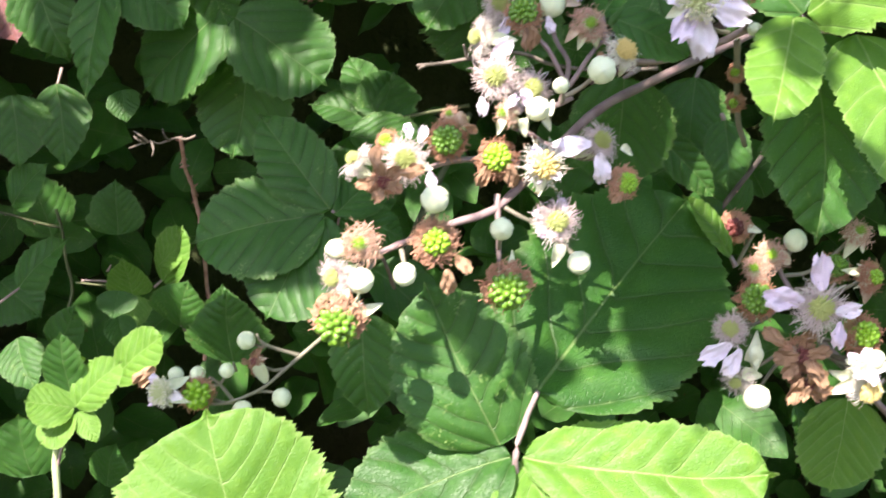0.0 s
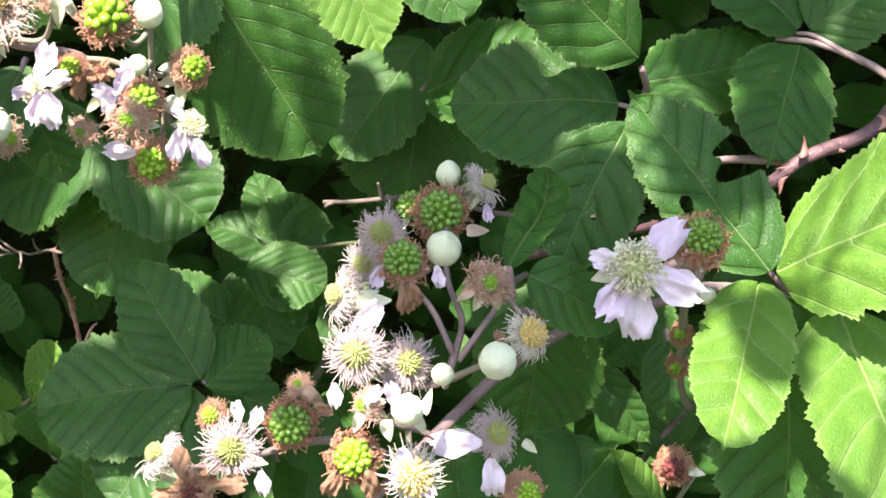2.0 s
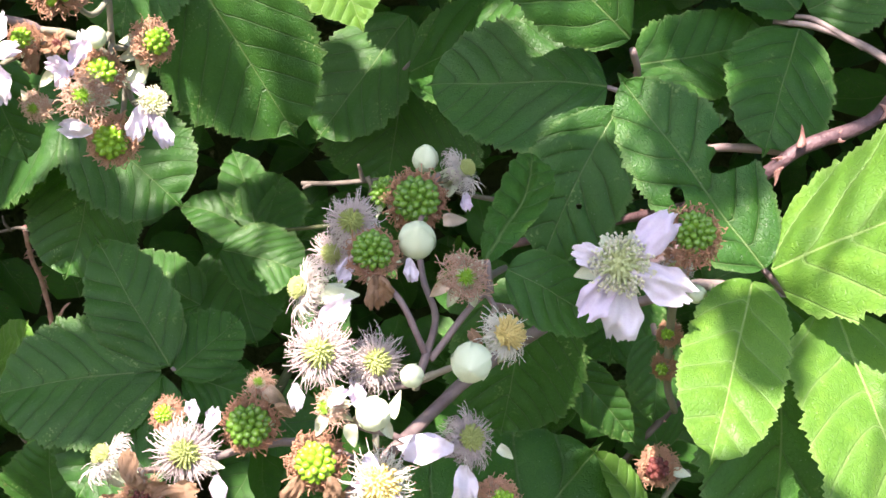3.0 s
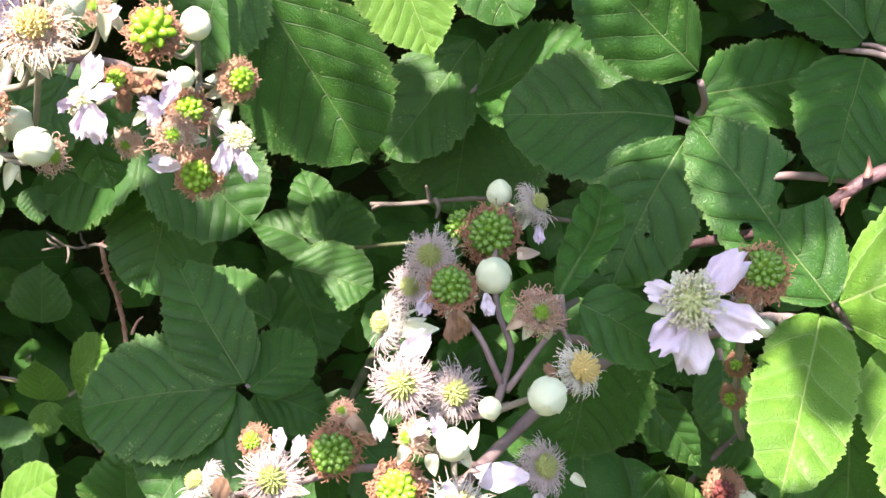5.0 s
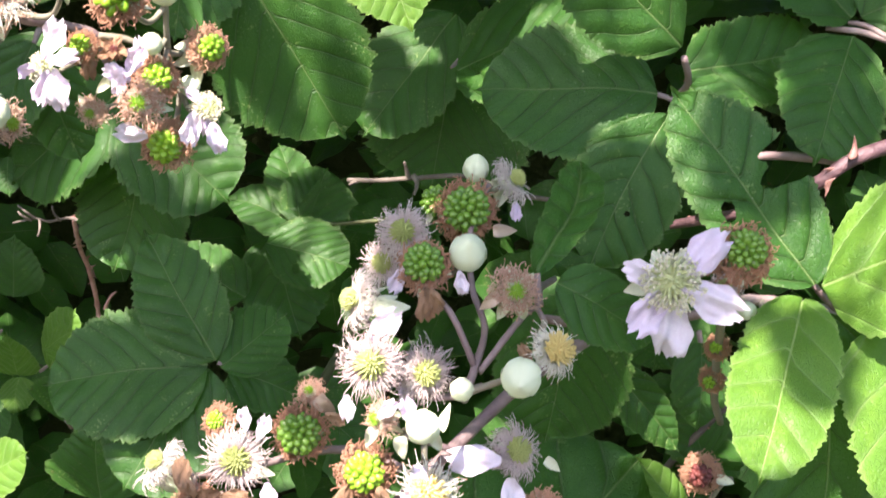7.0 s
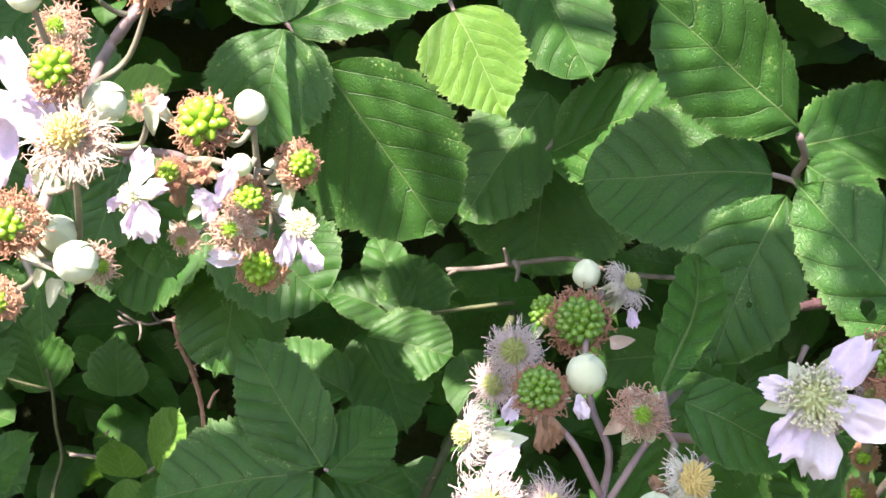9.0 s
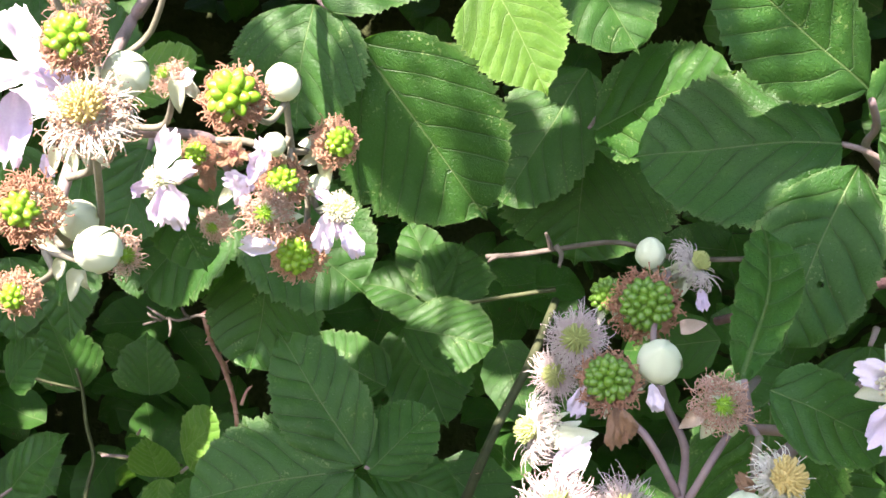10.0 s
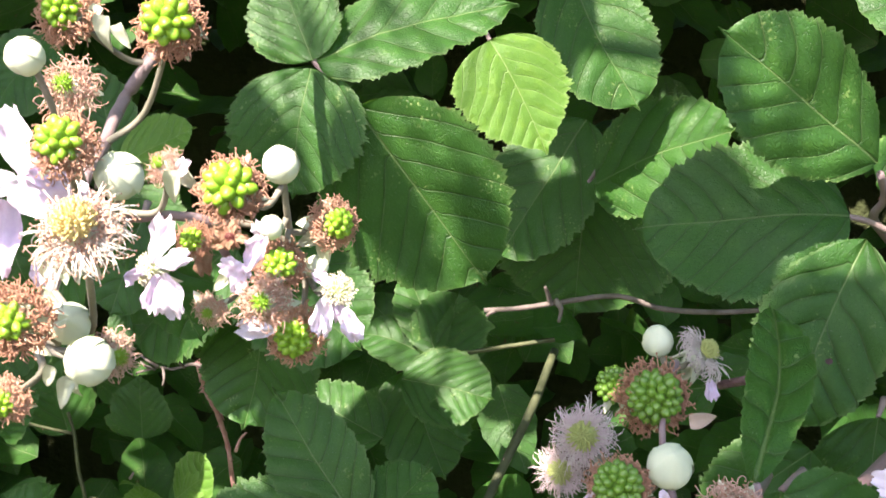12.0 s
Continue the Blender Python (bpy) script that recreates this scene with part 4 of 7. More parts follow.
leaflet(leaf, (0.105, 0.43, 1.041), (0.088, 0.425, 1.065), 0.0116, (0.4, -1, 0.9), mat=YOUNG_SUNLIT, fold=0.5, seed=141)
leaf = bramble_leaf((0.147, 0.42, 0.992), "oval green leaf in shade under the flowers", [(0.147, 0.42, 0.992), (0.146, 0.42, 0.989)])
leaflet(leaf, (0.146, 0.42, 0.989), (0.141, 0.42, 0.952), 0.0306, (0.1, -1, 0.6), mat=YOUNG_SUNLIT, point=0.5, seed=142)
leaflet(leaf, (0.13, 0.43, 0.983), (0.134, 0.42, 0.956), 0.0088, (0.6, -1, 0.5), fold=0.4, seed=143)
leaf = bramble_leaf((0.124, 0.48, 1.044), "shaded bramble leaf behind the dead flower head", [(0.124, 0.48, 1.044), (0.119, 0.475, 1.047)])
leaflet(leaf, (0.118, 0.475, 1.047), (0.108, 0.47, 1.069), 0.0210, (0, -1, 0.5), point=0.5, seed=144)
leaf = bramble_leaf((-0.052, 0.41, 0.879), "big sunlit bramble leaf, yellow-green with deep veins", [(-0.052, 0.41, 0.879), (-0.056, 0.395, 0.923)])
leaflet(leaf, (-0.064, 0.395, 0.93), (-0.085, 0.405, 0.997), 0.0700, (0, -1, 0.8), mat=YOUNG_SUNLIT, belly=0.45, point=0.42, droop=0.05, seed=145)
leaf = bramble_leaf((-0.035, 0.5, 1.012), "dark drooping bramble leaf in shade", [(-0.035, 0.5, 1.012), (-0.035, 0.495, 1.008)])
leaflet(leaf, (-0.035, 0.495, 1.009), (-0.034, 0.49, 0.964), 0.0281, (-0.1, -1, 0.3), seed=146)

# the three-leaved leaf low in the hedge and its neighbours
leaf = bramble_leaf((-0.025, 0.6, 0.998), "dark green three-part bramble leaf in shade", [(-0.025, 0.6, 0.998), (-0.03, 0.585, 1.017), (-0.041, 0.565, 1.035), (-0.051, 0.555, 1.045)])
leaflet(leaf, (-0.052, 0.555, 1.046), (-0.087, 0.575, 1.092), 0.0312, (-0.1, -1, 0.35), belly=0.6, point=0.7, seed=147)
leaflet(leaf, (-0.055, 0.555, 1.044), (-0.118, 0.55, 1.034), 0.0464, (-0.1, -1, 0.6), belly=0.45, point=0.5, seed=148)
leaflet(leaf, (-0.054, 0.555, 1.042), (-0.083, 0.535, 0.999), 0.0455, (-0.1, -1, 0.5), point=0.5, seed=149)
leaflet(leaf, (-0.05, 0.555, 1.043), (-0.027, 0.57, 1.063), 0.0254, (0.1, -1, 0.4), point=0.55, seed=150)
leaflet(leaf, (-0.047, 0.557, 1.042), (-0.016, 0.56, 1.03), 0.0225, (0.2, -1, 0.5), seed=151)
leaf = bramble_leaf((-0.05, 0.7, 1.088), "ragged bramble leaf with a sunlit fold", [(-0.05, 0.7, 1.088), (-0.055, 0.69, 1.08)])
leaflet(leaf, (-0.034, 0.672, 1.079), (-0.051, 0.7, 1.118), 0.0211, (-0.1, -1, 0.9), belly=0.9, ragged=0.25, point=0.7, wave=0.7, seed=152)
leaflet(leaf, (-0.033, 0.675, 1.078), (-0.073, 0.682, 1.092), 0.0230, (-0.1, -1, 0.9), belly=0.7, ragged=0.25, point=0.7, wave=0.9, seed=153)
leaflet(leaf, (-0.035, 0.676, 1.077), (-0.024, 0.69, 1.107), 0.0327, (0.3, -1, 0.5), point=0.5, ragged=0.25, seed=154)
leaf = bramble_leaf((-0.064, 0.71, 1.007), "bramble leaf with holes, its top in sunlight", [(-0.064, 0.71, 1.007), (-0.06, 0.7, 1.022)])
leaflet(leaf, (-0.048, 0.69, 1.071), (-0.031, 0.665, 1.027), 0.0434, (-0.1, -1, 0.9), ragged=0.3, point=0.6, seed=155)
leaflet(leaf, (-0.049, 0.668, 1.071), (-0.009, 0.655, 1.067), 0.0309, (0.1, -1, 0.7), belly=0.6, point=0.5, ragged=0.3, bites=((0.42, 0.55, 0.0022), (0.45, 0.62, 0.0016)), seed=190)
leaflet(leaf, (-0.059, 0.67, 1.044), (-0.101, 0.69, 1.065), 0.0293, (-0.2, -1, 0.9), ragged=0.2, point=0.75, seed=156)
leaf = bramble_leaf((-0.081, 0.6, 1.123), "green bramble leaf hanging in shade", [(-0.081, 0.6, 1.123), (-0.082, 0.59, 1.116)])
leaflet(leaf, (-0.093, 0.605, 1.121), (-0.106, 0.605, 1.066), 0.0461, (-0.1, -1, 0.3), point=0.5, seed=157)
leaflet(leaf, (-0.098, 0.59, 1.137), (-0.053, 0.58, 1.104), 0.0454, (0, -1, 0.5), point=0.45, seed=158)
leaflet(leaf, (-0.1, 0.59, 1.142), (-0.149, 0.6, 1.102), 0.0467, (-0.2, -1, 0.5), point=0.5, seed=159)
leaflet(leaf, (-0.114, 0.6, 1.123), (-0.137, 0.6, 1.093), 0.0270, (-0.2, -1, 0.6), ragged=0.16, point=0.95, belly=0.6, seed=160)
leaf = bramble_leaf((-0.189, 0.77, 0.969), "small bright young leaf", [(-0.189, 0.77, 0.969), (-0.176, 0.76, 0.981)])
leaflet(leaf, (-0.181, 0.76, 0.974), (-0.166, 0.75, 1.012), 0.0301, (-0.3, -1, 1.0), mat=YOUNG_SUNLIT, point=0.5, seed=161)
leaf = bramble_leaf((-0.246, 0.8, 0.969), "small curled leaf with its tip rolled over", [(-0.246, 0.8, 0.969), (-0.229, 0.8, 0.968), (-0.2, 0.8, 0.964)])
leaflet(leaf, (-0.209, 0.79, 0.96), (-0.211, 0.775, 0.988), 0.0284, (-0.1, -1, 0.35), point=1.1, belly=0.45, mat=YOUNG_SUNLIT, droop=0.1, fold=0.1, seed=162)
leaflet(leaf, (-0.206, 0.785, 0.96), (-0.206, 0.775, 0.94), 0.0211, (-0.2, -1, 0.3), mat=YOUNG_SUNLIT, droop=0.0, fold=-0.3, seed=163)
leaflet(leaf, (-0.211, 0.776, 0.986), (-0.215, 0.765, 0.994), 0.0058, (0, -0.4, 1), mat=YOUNG_SUNLIT, droop=0.4, fold=0.2, seed=164)

# leaves at the left, low and deep
leaf = bramble_leaf((-0.159, 0.6, 1.166), "long hanging bramble leaf with a pale edge", [(-0.159, 0.6, 1.166), (-0.16, 0.59, 1.154)])
leaflet(leaf, (-0.161, 0.59, 1.154), (-0.171, 0.575, 1.101), 0.0291, (-0.5, -1, 0.4), ragged=0.16, belly=0.6, point=0.95, seed=165)
leaflet(leaf, (-0.15, 0.59, 1.157), (-0.12, 0.58, 1.132), 0.0336, (0.1, -1, 0.6), seed=166)
leaflet(leaf, (-0.196, 0.6, 1.159), (-0.182, 0.6, 1.117), 0.0297, (0, -1, 0.4), ragged=0.16, point=0.95, belly=0.6, seed=167)
leaf = bramble_leaf((-0.226, 0.73, 1.113), "shaded oval bramble leaf", [(-0.226, 0.73, 1.113), (-0.226, 0.72, 1.104)])
leaflet(leaf, (-0.227, 0.72, 1.104), (-0.224, 0.71, 1.054), 0.0306, (-0.1, -1, 0.35), ragged=0.16, belly=0.6, point=0.95, seed=168)
leaflet(leaf, (-0.183, 0.7, 1.1), (-0.179, 0.69, 1.082), 0.0185, (0, -1, 0.4), ragged=0.16, point=0.95, belly=0.6, seed=169)
leaflet(leaf, (-0.254, 0.72, 1.098), (-0.251, 0.71, 1.055), 0.0359, (0, -1, 0.4), ragged=0.16, point=0.95, belly=0.6, seed=170)
leaf = bramble_leaf((-0.242, 0.85, 0.966), "dark round leaf deep in shade", [(-0.242, 0.85, 0.966), (-0.238, 0.845, 0.971)])
leaflet(leaf, (-0.231, 0.845, 0.993), (-0.23, 0.84, 1.033), 0.0369, (0, -1, 0.4), ragged=0.16, belly=0.6, point=0.95, seed=171)
leaflet(leaf, (-0.284, 0.86, 0.991), (-0.297, 0.85, 1.042), 0.0390, (0, -1, 0.4), ragged=0.16, point=0.95, belly=0.6, seed=172)
leaflet(leaf, (-0.309, 0.82, 0.966), (-0.277, 0.8, 0.945), 0.0452, (0, -1, 0.5), ragged=0.16, point=0.95, belly=0.6, seed=173)
leaf = bramble_leaf((-0.168, 0.76, 0.94), "bramble leaf in shade by the thin stems", [(-0.168, 0.76, 0.94), (-0.17, 0.755, 0.946)])
leaflet(leaf, (-0.171, 0.755, 0.945), (-0.162, 0.74, 0.977), 0.0369, (0, -1, 0.5), ragged=0.16, belly=0.6, point=0.95, seed=174)
leaflet(leaf, (-0.124, 0.66, 0.963), (-0.123, 0.65, 0.992), 0.0248, (0, -1, 0.5), ragged=0.16, belly=0.6, point=0.95, seed=175)
leaflet(leaf, (-0.184, 0.76, 0.985), (-0.162, 0.75, 1.005), 0.0220, (-0.2, -1, 0.7), mat=YOUNG_SUNLIT, seed=176)
leaflet(leaf, (-0.247, 0.74, 0.936), (-0.231, 0.73, 0.967), 0.0237, (0, -1, 0.5), ragged=0.16, point=0.95, belly=0.6, seed=177)
leaflet(leaf, (-0.206, 0.74, 0.957), (-0.2, 0.73, 0.937), 0.0182, (0.3, -1, 0.5), fold=0.5, seed=178)
leaf = bramble_leaf((-0.208, 0.6, 0.885), "young bramble leaf of small rounded leaflets in sunlight", [(-0.208, 0.6, 0.885), (-0.202, 0.59, 0.91), (-0.19, 0.585, 0.944)])
leaflet(leaf, (-0.189, 0.585, 0.944), (-0.21, 0.575, 0.952), 0.0223, (-0.1, -1, 0.9), mat=YOUNG_SUNLIT, point=0.4, seed=179)
leaflet(leaf, (-0.19, 0.585, 0.942), (-0.205, 0.575, 0.929), 0.0185, (-0.1, -1, 0.9), mat=YOUNG_SUNLIT, point=0.4, seed=180)
leaflet(leaf, (-0.188, 0.585, 0.945), (-0.163, 0.58, 0.969), 0.0211, (0.1, -1, 0.7), mat=YOUNG_SUNLIT, point=0.5, seed=181)
leaflet(leaf, (-0.187, 0.585, 0.942), (-0.176, 0.575, 0.929), 0.0113, (0.1, -1, 0.7), mat=YOUNG_SUNLIT, seed=182)
leaflet(leaf, (-0.191, 0.59, 0.949), (-0.192, 0.58, 0.984), 0.0207, (0, -1, 0.5), seed=183)
leaf = bramble_leaf((-0.18, 0.68, 0.935), "ragged bramble leaf with bitten lobes in sunlight", [(-0.18, 0.68, 0.935), (-0.175, 0.675, 0.941)])
leaflet(leaf, (-0.194, 0.675, 0.934), (-0.162, 0.66, 0.963), 0.0267, (0.1, -1, 0.8), mat=YOUNG_SUNLIT, point=0.4, seed=184)
leaflet(leaf, (-0.188, 0.68, 0.985), (-0.19, 0.67, 0.971), 0.0218, (0, -1, 0.7), ragged=0.16, point=0.95, belly=0.6, seed=185)
leaf = bramble_leaf((-0.116, 0.64, 0.946), "dark rounded bramble leaf low in the hedge", [(-0.116, 0.64, 0.946), (-0.116, 0.635, 0.952)])
leaflet(leaf, (-0.115, 0.63, 0.954), (-0.115, 0.62, 0.995), 0.0391, (0, -1, 0.4), ragged=0.16, belly=0.6, point=0.95, seed=186)
leaflet(leaf, (-0.24, 0.66, 0.882), (-0.243, 0.65, 0.92), 0.0410, (0, -1, 0.5), seed=187)
leaflet(leaf, (-0.186, 0.62, 0.889), (-0.178, 0.61, 0.915), 0.0221, (0, -1, 0.6), seed=188)
leaflet(leaf, (-0.257, 0.7, 0.954), (-0.242, 0.68, 0.927), 0.0259, (-0.1, -1, 0.7), ragged=0.16, point=0.95, belly=0.6, seed=189)

# the middle flower cluster
cluster = thing("flower_cluster", (0.075, 0.41, 1.107), "bramble cluster of buds, fading flowers and berries on purple stem", "flower cluster")
line = [(0.117, 0.45, 1.121), (0.096, 0.43, 1.114), (0.074, 0.405, 1.107), (0.05, 0.375, 1.099), (0.033, 0.358, 1.087), (0.02, 0.348, 1.076), (0.013, 0.343, 1.072), (0.001, 0.34, 1.069), (-0.011, 0.337, 1.065), (-0.022, 0.335, 1.061)]
part_stem = stem("stem", cluster, line, 0.0018, 0.0009, STALK, "downy purple flower stem")
thorns(part_stem, line, 5, 0.0022, 190)
line = [(0.016, 0.345, 1.077), (0.016, 0.343, 1.068), (0.016, 0.34, 1.057)]
stem("stem", cluster, line, 0.00100, 0.00075, STALK)
line = [(0.035, 0.345, 1.103), (0.037, 0.352, 1.108), (0.039, 0.362, 1.114), (0.036, 0.37, 1.121), (0.035, 0.38, 1.131), (0.039, 0.392, 1.141)]
stem("stem", cluster, line, 0.00091, 0.00058, STALK)
line = [(0.037, 0.352, 1.108), (0.032, 0.352, 1.118), (0.027, 0.356, 1.123), (0.023, 0.366, 1.128)]
stem("stem", cluster, line, 0.00075, 0.00058, STALK)
line = [(0.038, 0.352, 1.107), (0.048, 0.36, 1.119), (0.051, 0.355, 1.118)]
stem("stem", cluster, line, 0.00075, 0.00058, STALK)
line = [(0.018, 0.346, 1.073), (0.023, 0.346, 1.07), (0.029, 0.346, 1.067)]
stem("stem", cluster, line, 0.00066, 0.00050, STALK_GREEN)
line = [(0.039, 0.352, 1.104), (0.032, 0.353, 1.101), (0.024, 0.354, 1.101), (0.019, 0.353, 1.105)]
stem("stem", cluster, line, 0.00091, 0.00066, STALK)
line = [(0.029, 0.354, 1.101), (0.02, 0.358, 1.108), (0.014, 0.357, 1.115), (0.013, 0.355, 1.118)]
stem("stem", cluster, line, 0.00075, 0.00050, STALK)
line = [(0.023, 0.352, 1.085), (0.013, 0.358, 1.086), (0.004, 0.356, 1.086), (-0.005, 0.353, 1.084), (-0.013, 0.351, 1.082), (-0.021, 0.345, 1.083)]
stem("stem", cluster, line, 0.00108, 0.00066, STALK)
line = [(0.03, 0.352, 1.091), (0.026, 0.345, 1.094), (0.021, 0.345, 1.096)]
stem("stem", cluster, line, 0.00075, 0.00058, STALK)
line = [(0.03, 0.352, 1.091), (0.04, 0.356, 1.086), (0.047, 0.357, 1.085)]
stem("stem", cluster, line, 0.00075, 0.00050, STALK)
bud(cluster, (-0.002, 0.322, 1.079), (0, -0.9578, 0.2873), 0.0078, (-0.004, 0.337, 1.07), seed=278)
green_berry(cluster, (-0.03, 0.322, 1.045), (-0.1442, -0.865, -0.4806), 0.0154, (-0.027, 0.334, 1.054), seed=285)
bud(cluster, (-0.023, 0.323, 1.057), (-0.0953, -0.9535, -0.286), 0.0072, (-0.02, 0.335, 1.06), seed=286)
bud(cluster, (-0.011, 0.325, 1.058), (0, -0.9285, -0.3714), 0.0065, (-0.012, 0.336, 1.063), seed=287)
bud(cluster, (-0.03, 0.33, 1.065), (-0.8, -0.6, 0), 0.0056, (-0.022, 0.335, 1.061), seed=288)
spent_flower(cluster, (-0.031, 0.33, 1.057), (-0.7035, -0.7035, -0.1005), 0.0117, (-0.022, 0.335, 1.061), seed=289)
green_berry(cluster, (-0.002, 0.324, 1.067), (0.0497, -0.9938, 0.0994), 0.0128, (-0.002, 0.338, 1.069), seed=290, drupelets=26, face=0.26, dry=True)
bud(cluster, (0.016, 0.324, 1.07), (0, -1, 0), 0.0064, (0.016, 0.34, 1.062), seed=293)
green_berry(cluster, (0.018, 0.333, 1.051), (0.0478, -0.9567, -0.287), 0.0146, (0.016, 0.34, 1.058), seed=294)
spent_flower(cluster, (0.033, 0.342, 1.069), (0.0994, -0.9938, 0.0497), 0.0139, (0.028, 0.345, 1.067), seed=296, petals=3, tilt=-8)
bud(cluster, (0.039, 0.34, 1.057), (0.0953, -0.9535, -0.286), 0.0068, (0.033, 0.346, 1.065), seed=299)
bud(cluster, (0.036, 0.398, 1.144), (0, -0.4856, 0.8742), 0.0063, (0.0390, 0.3920, 1.1410), seed=601)
spent_flower(cluster, (0.045, 0.396, 1.142), (0.7557, -0.2519, 0.6046), 0.0107, (0.0390, 0.3920, 1.1410), seed=602, white=True)
loose_petal(cluster, (0.046, 0.394, 1.135), (0.1483, 0, -0.9889), (0, -0.9701, 0.2425), 0.0035, seed=3)
loose_sepal(cluster, (0.042, 0.398, 1.138), (0.0995, 0, -0.995), (0, -0.9701, 0.2425), 0.0048, seed=0)
green_berry(cluster, (0.034, 0.384, 1.136), (0, -0.9701, 0.2425), 0.0136, (0.0375, 0.3875, 1.1373), seed=605)
green_berry(cluster, (0.027, 0.394, 1.136), (-0.2873, -0.7663, 0.5747), 0.0098, (0.0380, 0.3890, 1.1385), seed=606, ring=False)
loose_sepal(cluster, (0.043, 0.382, 1.132), (0.995, 0, 0.0995), (0, -0.9701, 0.2425), 0.0050, True, seed=3)
spent_flower(cluster, (0.02, 0.372, 1.132), (-0.1455, -0.9701, 0.194), 0.0123, (0.0230, 0.3660, 1.1280), seed=608)
spent_flower(cluster, (0.016, 0.376, 1.124), (-0.4041, -0.9091, 0.101), 0.0105, (0.0230, 0.3660, 1.1280), seed=609)
green_berry(cluster, (0.025, 0.353, 1.129), (-0.0474, -0.8523, 0.5209), 0.0108, (0.0255, 0.3598, 1.1249), seed=610)
loose_petal(cluster, (0.026, 0.35, 1.121), (0.0499, 0, -0.9988), (0, -0.9701, 0.2425), 0.0052, True, seed=1)
loose_petal(cluster, (0.028, 0.349, 1.122), (0.3714, 0, -0.9285), (0, -0.9701, 0.2425), 0.0042, True, seed=2)
loose_petal(cluster, (0.02, 0.354, 1.125), (-0.3714, 0, -0.9285), (0, -0.9701, 0.2425), 0.0044, seed=3)
loose_petal(cluster, (0.033, 0.355, 1.125), (0.2425, 0, -0.9701), (0, -0.9701, 0.2425), 0.0039, seed=4)
bud(cluster, (0.034, 0.357, 1.131), (0.047, -0.7517, 0.6578), 0.0079, (0.0260, 0.3585, 1.1242), seed=615)
spent_flower(cluster, (0.044, 0.351, 1.125), (0.0976, -0.9759, 0.1952), 0.0117, (0.0480, 0.3600, 1.1190), seed=616, rust=True)
loose_sepal(cluster, (0.039, 0.352, 1.122), (-0.7593, 0, -0.6508), (0, -0.9701, 0.2425), 0.0047, True, seed=1)
loose_sepal(cluster, (0.042, 0.353, 1.12), (-0.1483, 0, -0.9889), (0, -0.9701, 0.2425), 0.0045, seed=2)
loose_sepal(cluster, (0.046, 0.353, 1.12), (0.2425, 0, -0.9701), (0, -0.9701, 0.2425), 0.0041, seed=3)
spent_flower(cluster, (0.012, 0.346, 1.122), (-0.9349, -0.2952, 0.1968), 0.0111, (0.0130, 0.3550, 1.1180), seed=620, white=True)
loose_sepal(cluster, (0.019, 0.345, 1.121), (0.9988, 0, 0.0499), (0.0925, -0.9245, 0.3698), 0.0065, seed=1)
loose_sepal(cluster, (0.017, 0.347, 1.122), (0.848, 0, 0.53), (0, -0.9701, 0.2425), 0.0048, seed=2)
loose_petal(cluster, (0.018, 0.343, 1.118), (0.6757, 0, 0.7372), (0, -0.9701, 0.2425), 0.0063, seed=3)
spent_flower(cluster, (0.052, 0.337, 1.117), (0.4467, -0.7444, 0.4963), 0.0103, (0.0510, 0.3550, 1.1180), seed=624, gold=True)
loose_petal(cluster, (0.046, 0.34, 1.115), (-0.7071, 0, 0.7071), (0, -0.9701, 0.2425), 0.0032, True, seed=0)
loose_sepal(cluster, (0.052, 0.34, 1.112), (-0.1961, 0, -0.9806), (0, -0.9701, 0.2425), 0.0043, seed=2)
bud(cluster, (0.045, 0.333, 1.112), (-0.0994, -0.9938, -0.0497), 0.0079, (0.0355, 0.3468, 1.1042), seed=627)
bud(cluster, (0.034, 0.336, 1.108), (-0.286, -0.9535, 0.0953), 0.0047, (0.0350, 0.3450, 1.1030), seed=628)
spent_flower(cluster, (0.016, 0.339, 1.111), (-0.0984, -0.9841, 0.1476), 0.0136, (0.0190, 0.3530, 1.1050), seed=629)
spent_flower(cluster, (0.027, 0.349, 1.107), (0.3549, -0.9126, 0.2028), 0.0124, (0.0245, 0.3560, 1.1045), seed=630)
loose_petal(cluster, (0.012, 0.336, 1.103), (0.0995, 0, -0.995), (0, -0.9701, 0.2425), 0.0041, seed=1)
loose_petal(cluster, (0.023, 0.351, 1.102), (0.2873, 0, -0.9578), (0, -0.9701, 0.2425), 0.0039, seed=2)
spent_flower(cluster, (0.018, 0.336, 1.101), (-0.7472, -0.6476, 0.1494), 0.0086, (0.0210, 0.3450, 1.0960), seed=633, rust=True)
loose_petal(cluster, (0.02, 0.333, 1.104), (0.7071, 0, 0.7071), (0, -0.9701, 0.2425), 0.0036, seed=4)
loose_sepal(cluster, (0.017, 0.336, 1.097), (-0.1961, 0, -0.9806), (0, -0.9701, 0.2425), 0.0041, seed=0)
bud(cluster, (0.027, 0.33, 1.102), (0.3605, -0.927, 0.103), 0.0067, (0.0229, 0.3450, 1.0953), seed=637)
loose_petal(cluster, (0.024, 0.33, 1.105), (-0.2873, 0, 0.9578), (0, -0.9701, 0.2425), 0.0041, seed=3)
loose_sepal(cluster, (0.023, 0.331, 1.097), (0.0995, 0, -0.995), (0, -0.9701, 0.2425), 0.0047, seed=1)
loose_sepal(cluster, (0.03, 0.333, 1.098), (0.6508, 0, -0.7593), (0, -0.9701, 0.2425), 0.0042, seed=2)
loose_sepal(cluster, (0.031, 0.335, 1.102), (0.4061, 0, 0.9138), (0, -0.9701, 0.2425), 0.0040, seed=3)
green_berry(cluster, (0.002, 0.347, 1.093), (-0.049, -0.9794, 0.1959), 0.0114, (0.0029, 0.3556, 1.0857), seed=644)
